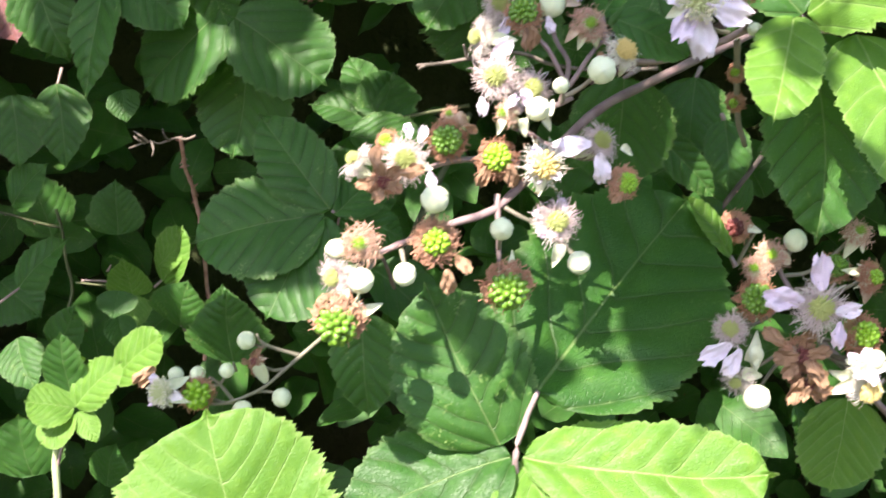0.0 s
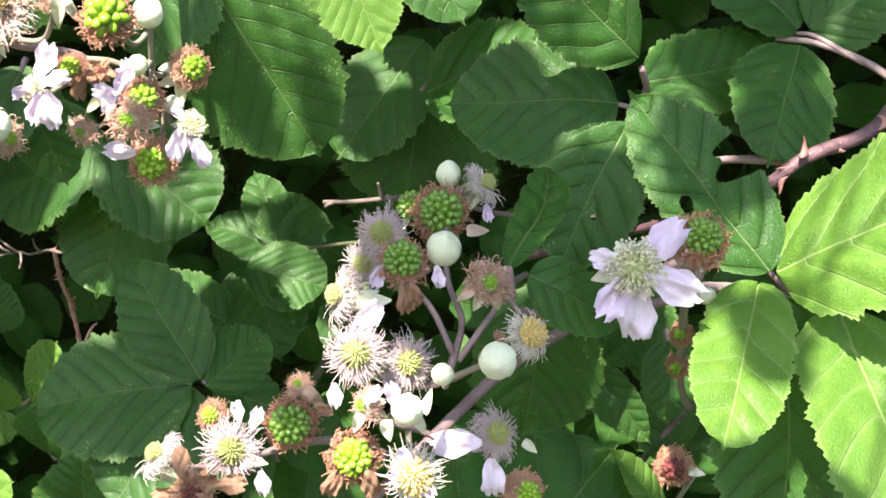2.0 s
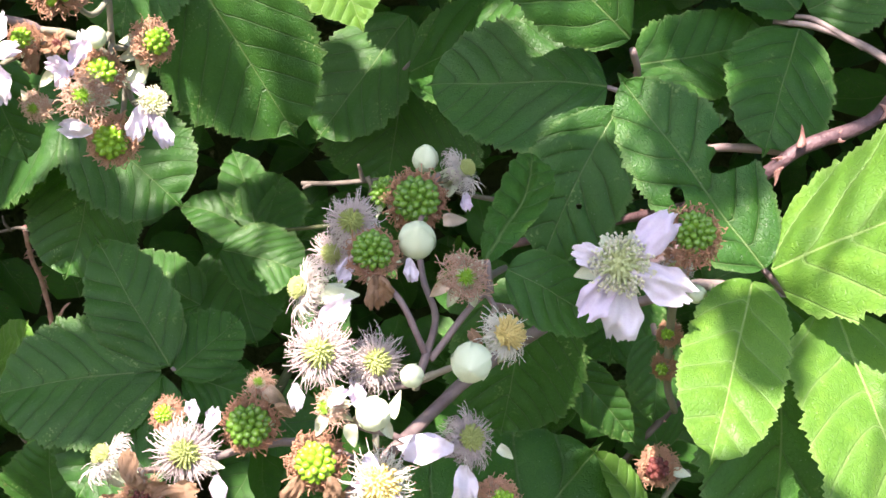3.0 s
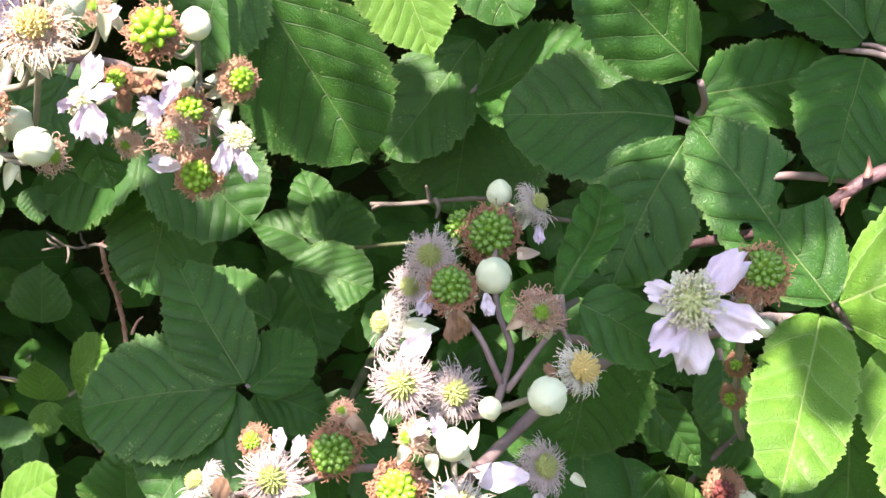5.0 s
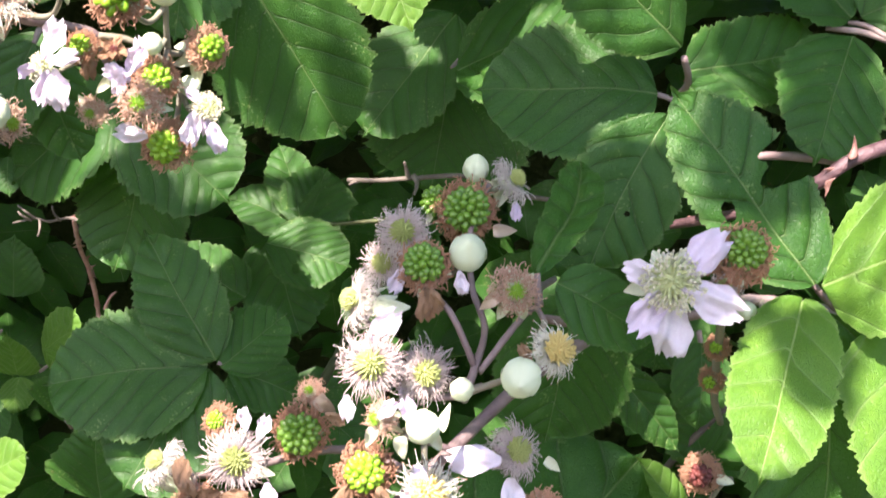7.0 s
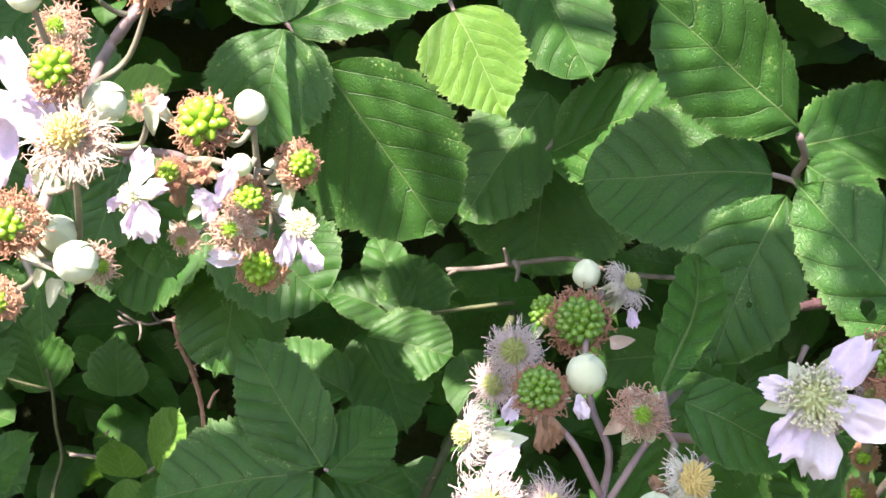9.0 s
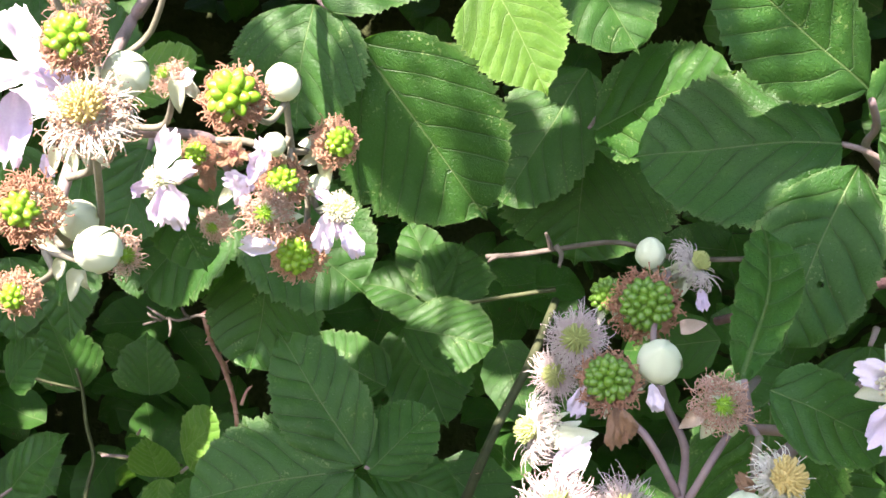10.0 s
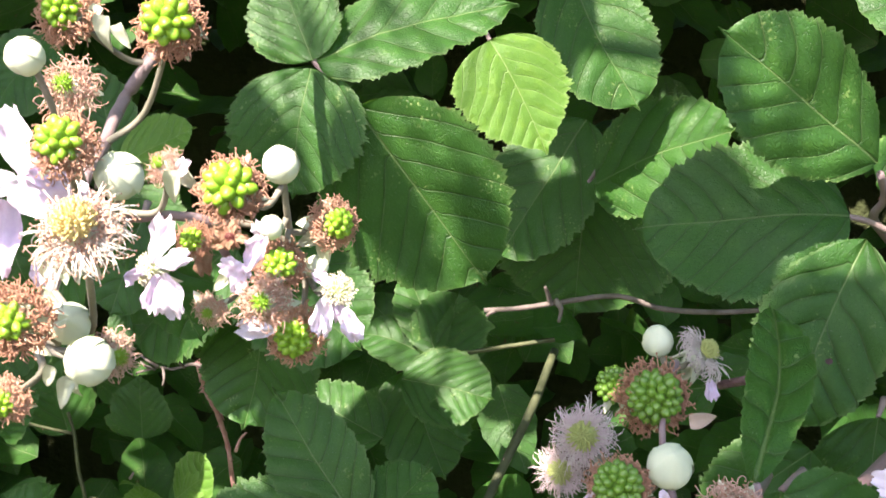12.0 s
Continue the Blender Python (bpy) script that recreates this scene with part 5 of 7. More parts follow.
spent_flower(cluster, (0.003, 0.354, 1.1), (-0.2074, -0.8296, 0.5185), 0.0067, (0.0040, 0.3560, 1.0860), seed=645, rust=True, dry=True)
loose_sepal(cluster, (0.007, 0.35, 1.098), (0.7071, 0, -0.7071), (0, -0.9701, 0.2425), 0.0053, True, seed=2)
loose_petal(cluster, (0.009, 0.349, 1.096), (0.8944, 0, -0.4472), (0, -0.9701, 0.2425), 0.0035, True, seed=2)
spent_flower(cluster, (-0.01, 0.343, 1.088), (-0.049, -0.9794, 0.1959), 0.0132, (-0.0090, 0.3520, 1.0830), seed=648)
loose_petal(cluster, (-0.009, 0.345, 1.096), (-0.1961, 0, 0.9806), (0, -0.9701, 0.2425), 0.0036, seed=4)
loose_petal(cluster, (-0.005, 0.344, 1.095), (0.3304, 0, 0.9439), (0, -0.9701, 0.2425), 0.0039, seed=0)
loose_petal(cluster, (-0.003, 0.341, 1.082), (0.1483, 0, -0.9889), (0, -0.9701, 0.2425), 0.0043, seed=1)
loose_sepal(cluster, (-0.005, 0.343, 1.086), (0.995, 0, -0.0995), (0, -0.9701, 0.2425), 0.0046, seed=0)
green_berry(cluster, (-0.016, 0.352, 1.093), (-0.3763, -0.8466, 0.3763), 0.0071, (-0.0110, 0.3515, 1.0825), seed=653, drupelets=30, face=0.24)
spent_flower(cluster, (-0.024, 0.336, 1.089), (-0.7472, -0.1494, 0.6476), 0.0099, (-0.0210, 0.3450, 1.0830), seed=654, white=True)
loose_sepal(cluster, (-0.022, 0.336, 1.084), (0.0995, 0, -0.995), (0, -0.9701, 0.2425), 0.0044, seed=3)
dead_flower(cluster, (-0.016, 0.331, 1.083), (0, -0.995, 0.0995), 0.0132, (-0.0210, 0.3450, 1.0830), seed=656)
loose_petal(cluster, (-0.018, 0.328, 1.09), (-0.0995, 0, 0.995), (0, -0.9701, 0.2425), 0.0046, True, seed=2)
loose_petal(cluster, (-0.008, 0.328, 1.086), (0.9889, 0, 0.1483), (0, -0.9701, 0.2425), 0.0052, True, seed=3)
loose_petal(cluster, (-0.021, 0.329, 1.083), (-0.9806, 0, -0.1961), (0, -0.9701, 0.2425), 0.0042, True, seed=4)
green_berry(cluster, (0.016, 0.341, 1.088), (0, -0.9578, 0.2873), 0.0119, (0.0192, 0.3542, 1.0854), seed=660, drupelets=34, face=0.31, dry=True)
loose_petal(cluster, (0.012, 0.339, 1.083), (-0.4104, 0, -0.9119), (0, -0.9701, 0.2425), 0.0048, True, seed=1)
loose_petal(cluster, (0.02, 0.338, 1.083), (0.2425, 0, -0.9701), (0, -0.9701, 0.2425), 0.0053, True, seed=2)
spent_flower(cluster, (0.029, 0.336, 1.086), (0.0497, -0.9938, 0.0994), 0.0128, (0.0275, 0.3476, 1.0929), seed=663, gold=True, petals=4, tilt=14, spread=0.9)
loose_sepal(cluster, (0.028, 0.337, 1.08), (0.0499, 0, -0.9988), (0, -0.9701, 0.2425), 0.0055, seed=0)
spent_flower(cluster, (0.047, 0.351, 1.091), (0.515, -0.721, 0.4635), 0.0124, (0.0426, 0.3564, 1.0856), seed=665)
loose_petal(cluster, (0.038, 0.346, 1.09), (-1, 0, 0), (0, -0.8, 0.6), 0.0081, seed=1)
loose_petal(cluster, (0.046, 0.342, 1.084), (0.0995, 0, -0.995), (0, -0.9806, 0.1961), 0.0068, seed=2)
loose_sepal(cluster, (0.055, 0.352, 1.088), (0.848, 0, -0.53), (0, -0.9701, 0.2425), 0.0038, seed=0)
green_berry(cluster, (0.054, 0.346, 1.079), (0.445, -0.89, 0.0989), 0.0100, (0.0470, 0.3570, 1.0850), seed=669, dry=True, face=0.28, drupelets=34)
loose_petal(cluster, (0.051, 0.346, 1.076), (-0.53, 0, -0.848), (0, -0.9701, 0.2425), 0.0045, True, seed=0)
spent_flower(cluster, (-0.023, 0.326, 1.067), (-0.0976, -0.9759, 0.1952), 0.0125, (-0.0206, 0.3353, 1.0615), seed=671, rust=True, dry=True)
loose_petal(cluster, (0.001, 0.322, 1.056), (0.0995, 0, -0.995), (0, -0.9701, 0.2425), 0.0056, True, seed=2)
loose_petal(cluster, (0.005, 0.323, 1.061), (0.6, 0, -0.8), (0, -0.9701, 0.2425), 0.0047, True, seed=3)
loose_sepal(cluster, (-0.021, 0.324, 1.049), (0.848, 0, 0.53), (0, -0.9701, 0.2425), 0.0054, seed=2)
loose_petal(cluster, (0.03, 0.342, 1.066), (-0.9363, 0, 0.3511), (0, -0.9701, 0.2425), 0.0049, seed=0)
loose_sepal(cluster, (0.033, 0.341, 1.059), (-0.1961, 0, -0.9806), (0, -0.9701, 0.2425), 0.0063, seed=0)

# the open flower with its berry beside it
cluster = thing("flower_cluster", (0.119, 0.385, 1.116), "open pale pink bramble flower beside an unripe green berry", "flower cluster")
line = [(0.146, 0.4, 1.103), (0.122, 0.385, 1.117), (0.107, 0.375, 1.121), (0.095, 0.37, 1.122), (0.085, 0.37, 1.118), (0.067, 0.375, 1.113), (0.052, 0.37, 1.115)]
part_stem = stem("stem", cluster, line, 0.0014, 0.001, STALK, "purple flower stem")
thorns(part_stem, line, 3, 0.002, 301)
flower(cluster, (0.0745, 0.346, 1.1302), (-0.099, -0.9901, 0.099), 0.0245, (0.089, 0.37, 1.121), seed=302, tilt=4, petals=(0.75, 1.08, 1.32, 1.12, 1.0), angles=(80, 148, -175, -112, -44))
green_berry(cluster, (0.089, 0.348, 1.137), (0.0474, -0.8523, 0.5209), 0.0128, (0.096, 0.37, 1.122), seed=303, drupelets=44, face=0.30)
bud(cluster, (0.094, 0.36, 1.122), (-0.7845, -0.5883, 0.1961), 0.0041, (0.1, 0.371, 1.122), seed=304)
spent_flower(cluster, (0.089, 0.36, 1.127), (-0.527, -0.8433, 0.1054), 0.0075, (0.095, 0.37, 1.122), seed=305)
line = [(0.092, 0.372, 1.119), (0.094, 0.38, 1.108), (0.097, 0.39, 1.094), (0.102, 0.4, 1.084)]
stem("stem", cluster, line, 0.0011, 0.0009, STALK_GREEN)
green_berry(cluster, (0.093, 0.378, 1.109), (-0.5185, -0.8296, 0.2074), 0.0061, (0.095, 0.384, 1.105), seed=306, drupelets=14, face=0.2, dry=True)
green_berry(cluster, (0.094, 0.384, 1.099), (-0.5883, -0.7845, -0.1961), 0.0065, (0.097, 0.39, 1.095), seed=307, drupelets=14, face=0.2, dry=True)

# the dried flower head on a bare twig
cluster = thing("dried_flower_head", (0.1, 0.47, 1.041), "dried brown flower head on a bare grey twig", "flower head")
line = [(0.097, 0.49, 1.013), (0.107, 0.478, 1.042), (0.115, 0.472, 1.057), (0.123, 0.47, 1.068), (0.132, 0.47, 1.08)]
part_stem = stem("twig", cluster, line, 0.0013, 0.001, TWIG, "grey-brown bare twig")
thorns(part_stem, line, 4, 0.002, 308)
green_berry(cluster, (0.115, 0.464, 1.046), (-0.286, -0.9535, 0.0953), 0.0130, (0.126, 0.468, 1.044), seed=309, drupelets=20, dark=True, face=0.24, dry=True)
line = [(0.119, 0.475, 1.029), (0.124, 0.47, 1.042), (0.126, 0.468, 1.044)]
stem("stem", cluster, line, 0.0009, 0.0008, STALK_GREEN)
loose_sepal(cluster, (0.123, 0.464, 1.045), (0.995, 0, -0.0995), (0.1881, -0.9407, 0.2822), 0.0054, seed=0)

# the upper flower cluster in full sun
cluster = thing("flower_cluster", (-0.08, 0.42, 1.194), "sunlit bramble flower cluster of white flowers, buds and green berries", "flower cluster")
line = [(-0.062, 0.46, 1.24), (-0.067, 0.43, 1.215), (-0.074, 0.422, 1.203), (-0.08, 0.42, 1.194), (-0.077, 0.4, 1.186), (-0.076, 0.385, 1.179), (-0.076, 0.37, 1.164), (-0.079, 0.365, 1.151)]
part_stem = stem("stem", cluster, line, 0.0017, 0.0011, STALK, "downy purple flower stem")
thorns(part_stem, line, 4, 0.002, 311)
line = [(-0.075, 0.385, 1.177), (-0.07, 0.39, 1.172), (-0.064, 0.4, 1.171), (-0.057, 0.405, 1.169), (-0.056, 0.41, 1.163), (-0.052, 0.413, 1.154)]
stem("stem", cluster, line, 0.0012, 0.0009, STALK)
line = [(-0.057, 0.405, 1.169), (-0.049, 0.408, 1.168), (-0.041, 0.415, 1.162), (-0.039, 0.417, 1.157)]
stem("stem", cluster, line, 0.0009, 0.0007, STALK_GREEN)
line = [(-0.041, 0.415, 1.162), (-0.041, 0.41, 1.167), (-0.04, 0.402, 1.177)]
stem("flower_stalk", cluster, line, 0.0008, 0.0007, STALK_GREEN)
green_berry(cluster, (-0.084, 0.4, 1.214), (-0.0953, -0.9535, 0.286), 0.0133, (-0.0740, 0.4220, 1.2030), seed=701, drupelets=24, face=0.27)
green_berry(cluster, (-0.058, 0.387, 1.21), (0.094, -0.9397, 0.3289), 0.0135, (-0.0770, 0.4000, 1.1860), seed=702, drupelets=22, face=0.32)
loose_sepal(cluster, (-0.076, 0.4, 1.209), (-0.1961, 0, -0.9806), (0, -0.9701, 0.2425), 0.0062, seed=3)
loose_sepal(cluster, (-0.078, 0.402, 1.212), (-0.53, 0, -0.848), (0, -0.9701, 0.2425), 0.0048, seed=0)
loose_sepal(cluster, (-0.072, 0.4, 1.208), (0.2873, 0, -0.9578), (0, -0.9701, 0.2425), 0.0045, seed=1)
bud(cluster, (-0.067, 0.342, 1.202), (-0.1881, -0.9407, 0.2822), 0.0062, (-0.0760, 0.3756, 1.1696), seed=706)
spent_flower(cluster, (-0.074, 0.375, 1.198), (0, -0.9578, 0.2873), 0.0126, (-0.0762, 0.3888, 1.1807), seed=707, rust=True)
green_berry(cluster, (-0.059, 0.334, 1.189), (0, -0.8944, 0.4472), 0.0105, (-0.0760, 0.3700, 1.1640), seed=708, drupelets=20, face=0.29)
loose_petal(cluster, (-0.068, 0.338, 1.189), (-0.2873, 0, 0.9578), (0, -0.9701, 0.2425), 0.0081, seed=4)
loose_petal(cluster, (-0.068, 0.345, 1.184), (-0.7071, 0, 0.7071), (0, -0.9701, 0.2425), 0.0056, seed=0)
loose_petal(cluster, (-0.067, 0.348, 1.18), (-0.9988, 0, 0.0499), (0, -0.8742, 0.4856), 0.0107, seed=1)
loose_petal(cluster, (-0.066, 0.35, 1.179), (-0.932, 0, -0.3624), (0, -0.9138, 0.4061), 0.0079, seed=2)
loose_petal(cluster, (-0.067, 0.33, 1.175), (-0.1961, 0, -0.9806), (0, -0.9701, 0.2425), 0.0085, seed=3)
loose_petal(cluster, (-0.067, 0.325, 1.183), (-0.9806, 0, -0.1961), (0, -0.9701, 0.2425), 0.0076, seed=4)
spent_flower(cluster, (-0.05, 0.316, 1.178), (0.0499, -0.799, 0.5993), 0.0135, (-0.0767, 0.3688, 1.1607), seed=715, gold=True, rust=True)
loose_sepal(cluster, (-0.056, 0.325, 1.171), (0.0995, 0, -0.995), (0, -0.9701, 0.2425), 0.0045, seed=0)
loose_sepal(cluster, (-0.052, 0.325, 1.171), (0.2873, 0, -0.9578), (0, -0.9701, 0.2425), 0.0038, seed=1)
loose_sepal(cluster, (-0.061, 0.33, 1.17), (-0.4061, 0, -0.9138), (0, -0.9701, 0.2425), 0.0038, seed=2)
loose_petal(cluster, (-0.063, 0.332, 1.169), (0.1961, 0, -0.9806), (0, -0.9701, 0.2425), 0.0029, seed=4)
bud(cluster, (-0.053, 0.342, 1.183), (0.0966, -0.9656, 0.2414), 0.0078, (-0.0760, 0.3700, 1.1640), seed=720)
spent_flower(cluster, (-0.057, 0.375, 1.183), (-0.4216, -0.7379, 0.527), 0.0083, (-0.0713, 0.3888, 1.1732), seed=721, rust=True)
loose_sepal(cluster, (-0.054, 0.372, 1.179), (-0.0995, 0, -0.995), (0, -0.9701, 0.2425), 0.0055, seed=2)
loose_sepal(cluster, (-0.052, 0.374, 1.18), (0.6, 0, -0.8), (0, -0.9701, 0.2425), 0.0046, seed=3)
loose_petal(cluster, (-0.053, 0.374, 1.182), (0.5812, 0, 0.8137), (0, -0.9701, 0.2425), 0.0035, seed=4)
green_berry(cluster, (-0.043, 0.37, 1.179), (0.094, -0.9397, 0.3289), 0.0124, (-0.0400, 0.4020, 1.1770), seed=725, drupelets=18, face=0.32)
loose_sepal(cluster, (-0.039, 0.373, 1.177), (0.995, 0, 0.0995), (0, -0.9701, 0.2425), 0.0036, seed=2)
loose_sepal(cluster, (-0.046, 0.373, 1.174), (-0.1961, 0, -0.9806), (0, -0.9701, 0.2425), 0.0037, seed=3)
loose_sepal(cluster, (-0.041, 0.374, 1.183), (0.3714, 0, 0.9285), (0, -0.9701, 0.2425), 0.0031, True, seed=0)
bud(cluster, (-0.04, 0.4, 1.181), (0, -0.6, 0.8), 0.0077, (-0.0400, 0.4020, 1.1770), seed=729)
green_berry(cluster, (-0.03, 0.408, 1.168), (0.597, -0.796, 0.0995), 0.0109, (-0.0410, 0.4113, 1.1658), seed=730, drupelets=26, face=0.26)
loose_sepal(cluster, (-0.037, 0.412, 1.168), (-0.9701, 0, 0.2425), (0, -0.9701, 0.2425), 0.0062, seed=3)
loose_sepal(cluster, (-0.037, 0.412, 1.164), (-0.932, 0, -0.3624), (0, -0.9701, 0.2425), 0.0060, seed=0)
loose_sepal(cluster, (-0.034, 0.411, 1.161), (-0.1961, 0, -0.9806), (0, -0.9701, 0.2425), 0.0056, seed=1)
flower(cluster, (-0.065, 0.39, 1.161), (-0.823, -0.5658, 0.0514), 0.0139, (-0.0605, 0.4025, 1.1700), seed=734, tilt=45, skip=(1, 2, 3, 4))
loose_petal(cluster, (-0.061, 0.385, 1.168), (0.3304, 0, 0.9439), (0, -0.9701, 0.2425), 0.0071, seed=0)
loose_petal(cluster, (-0.058, 0.383, 1.164), (0.9363, 0, 0.3511), (0, -0.9701, 0.2425), 0.0052, seed=1)
loose_petal(cluster, (-0.059, 0.382, 1.157), (0.1483, 0, -0.9889), (0, -0.9701, 0.2425), 0.0070, seed=2)
loose_petal(cluster, (-0.063, 0.386, 1.157), (-0.2425, 0, -0.9701), (0, -0.9701, 0.2425), 0.0060, seed=3)
green_berry(cluster, (-0.057, 0.392, 1.167), (0, -0.9578, 0.2873), 0.0076, (-0.0605, 0.4025, 1.1700), seed=739, drupelets=24, face=0.27)
dead_flower(cluster, (-0.052, 0.402, 1.166), (0.0976, -0.9759, 0.1952), 0.0074, (-0.0520, 0.4069, 1.1684), seed=740)
loose_petal(cluster, (-0.056, 0.396, 1.162), (0.0995, 0, -0.995), (0, -0.9701, 0.2425), 0.0046, True, seed=1)
loose_petal(cluster, (-0.048, 0.39, 1.161), (-0.9162, 0, 0.4008), (0, -0.9701, 0.2425), 0.0053, seed=2)
loose_petal(cluster, (-0.044, 0.39, 1.164), (0.4856, 0, 0.8742), (0, -0.9701, 0.2425), 0.0056, seed=3)
loose_petal(cluster, (-0.047, 0.389, 1.159), (-0.2873, 0, -0.9578), (0, -0.9701, 0.2425), 0.0046, seed=4)
loose_sepal(cluster, (-0.052, 0.393, 1.158), (-0.8944, 0, -0.4472), (0, -0.9701, 0.2425), 0.0046, seed=1)
green_berry(cluster, (-0.042, 0.404, 1.16), (0.2548, -0.9174, 0.3058), 0.0111, (-0.0430, 0.4133, 1.1635), seed=746, drupelets=26, face=0.27)
spent_flower(cluster, (-0.042, 0.387, 1.155), (0, -0.995, 0.0995), 0.0124, (-0.0410, 0.4100, 1.1670), seed=747, rust=True)
spent_flower(cluster, (-0.056, 0.398, 1.151), (-0.1952, -0.9759, -0.0976), 0.0086, (-0.0525, 0.4126, 1.1551), seed=748, rust=True)
loose_sepal(cluster, (-0.059, 0.402, 1.153), (-0.53, 0, 0.848), (0, -0.9701, 0.2425), 0.0038, seed=1)
loose_petal(cluster, (-0.048, 0.405, 1.146), (-0.995, 0, 0.0995), (0, -0.9701, 0.2425), 0.0061, seed=0)
green_berry(cluster, (-0.041, 0.41, 1.143), (0.0499, -0.9975, -0.0499), 0.0129, (-0.0390, 0.4170, 1.1570), seed=751, drupelets=24, face=0.28)
flower(cluster, (-0.031, 0.41, 1.153), (0.4467, -0.7444, 0.4963), 0.0150, (-0.0390, 0.4170, 1.1570), seed=752, tilt=-50, skip=(0, 1, 2, 3, 4))
loose_petal(cluster, (-0.034, 0.408, 1.148), (-0.1483, 0, -0.9889), (0, -0.9701, 0.2425), 0.0064, seed=3)
loose_petal(cluster, (-0.028, 0.408, 1.146), (0.3304, 0, -0.9439), (0, -0.9701, 0.2425), 0.0059, seed=4)
loose_petal(cluster, (-0.034, 0.409, 1.156), (-0.7071, 0, 0.7071), (0, -0.9701, 0.2425), 0.0037, seed=0)
loose_petal(cluster, (-0.031, 0.41, 1.149), (0.0995, 0, -0.995), (0, -0.9701, 0.2425), 0.0041, seed=1)
bud(cluster, (-0.043, 0.402, 1.168), (0.198, -0.6931, 0.6931), 0.0052, (-0.0408, 0.4080, 1.1695), seed=757)
loose_petal(cluster, (-0.045, 0.401, 1.167), (-0.4061, 0, 0.9138), (0, -0.9701, 0.2425), 0.0039, seed=3)
bud(cluster, (-0.036, 0.413, 1.158), (0.199, -0.8955, -0.398), 0.0052, (-0.0395, 0.4165, 1.1583), seed=759)
loose_sepal(cluster, (-0.039, 0.413, 1.159), (-0.7071, 0, 0.7071), (0, -0.9701, 0.2425), 0.0039, seed=0)
green_berry(cluster, (-0.065, 0.326, 1.163), (-0.099, -0.9901, 0.099), 0.0109, (-0.0786, 0.3656, 1.1526), seed=761, drupelets=16, face=0.22)
bud(cluster, (-0.064, 0.345, 1.159), (0.2883, -0.9131, 0.2883), 0.0071, (-0.0783, 0.3662, 1.1542), seed=762)
bud(cluster, (-0.055, 0.33, 1.156), (-0.0499, -0.9975, 0.0499), 0.0075, (-0.0790, 0.3650, 1.1510), seed=763)
spent_flower(cluster, (-0.059, 0.352, 1.152), (0.7557, -0.6549, 0), 0.0098, (-0.0786, 0.3656, 1.1526), seed=764, rust=True)
loose_sepal(cluster, (-0.063, 0.338, 1.149), (-0.6585, 0, -0.7526), (0, -0.9701, 0.2425), 0.0051, seed=1)
loose_sepal(cluster, (-0.066, 0.34, 1.151), (-0.53, 0, -0.848), (0, -0.9701, 0.2425), 0.0040, seed=2)
loose_sepal(cluster, (-0.063, 0.342, 1.149), (-0.0995, 0, -0.995), (0, -0.9701, 0.2425), 0.0036, seed=3)
green_berry(cluster, (-0.074, 0.34, 1.147), (-0.1952, -0.9759, -0.0976), 0.0079, (-0.0790, 0.3650, 1.1510), seed=768, drupelets=20, face=0.24)
loose_sepal(cluster, (-0.07, 0.345, 1.155), (0.6508, 0, -0.7593), (0, -0.9701, 0.2425), 0.0041, seed=1)
loose_sepal(cluster, (-0.067, 0.345, 1.163), (0.7071, 0, -0.7071), (0, -0.9701, 0.2425), 0.0038, seed=2)

# the flower cluster at the lower right
cluster = thing("flower_cluster", (0.159, 0.42, 0.981), "bramble flower cluster with white petals, brown withered flowers and a bud", "flower cluster")
line = [(0.184, 0.44, 0.96), (0.155, 0.41, 0.988), (0.131, 0.385, 1.013), (0.12, 0.378, 1.024), (0.113, 0.38, 1.037), (0.109, 0.385, 1.046)]
stem("stem", cluster, line, 0.0014, 0.0008, STALK, "purple flower stem")
bud(cluster, (0.113, 0.378, 1.055), (0, -0.6, 0.8), 0.0073, (0.1090, 0.3850, 1.0460), seed=801)
spent_flower(cluster, (0.105, 0.376, 1.051), (-0.199, -0.8955, 0.398), 0.0116, (0.1090, 0.3850, 1.0460), seed=802, rust=True, dry=True)
loose_sepal(cluster, (0.11, 0.377, 1.049), (0.8137, 0, -0.5812), (0, -0.9701, 0.2425), 0.0063, seed=3)
spent_flower(cluster, (0.099, 0.374, 1.047), (-0.488, -0.7807, 0.3904), 0.0104, (0.1095, 0.3844, 1.0449), seed=804, rust=True)
loose_sepal(cluster, (0.1, 0.375, 1.042), (0.0995, 0, -0.995), (0, -0.9701, 0.2425), 0.0063, seed=1)
green_berry(cluster, (0.099, 0.37, 1.038), (-0.2063, -0.9283, 0.3094), 0.0129, (0.1120, 0.3812, 1.0393), seed=806)
spent_flower(cluster, (0.114, 0.355, 1.038), (0.0494, -0.9877, 0.1482), 0.0172, (0.1139, 0.3798, 1.0354), seed=807)
loose_petal(cluster, (0.114, 0.356, 1.049), (-0.0499, 0, 0.9988), (0, -0.9701, 0.2425), 0.0085, seed=3)
loose_petal(cluster, (0.103, 0.355, 1.041), (-0.995, 0, 0.0995), (0, -0.9701, 0.2425), 0.0093, seed=4)
loose_petal(cluster, (0.122, 0.354, 1.037), (0.995, 0, 0.0995), (0, -0.9701, 0.2425), 0.0062, seed=0)
loose_petal(cluster, (0.119, 0.353, 1.03), (0.0499, 0, -0.9988), (0, -0.9701, 0.2425), 0.0064, seed=1)
spent_flower(cluster, (0.089, 0.364, 1.03), (-0.3015, -0.9045, 0.3015), 0.0117, (0.1130, 0.3800, 1.0370), seed=812)
loose_petal(cluster, (0.084, 0.362, 1.023), (-0.8838, 0, -0.4679), (0, -0.9701, 0.2425), 0.0080, seed=3)
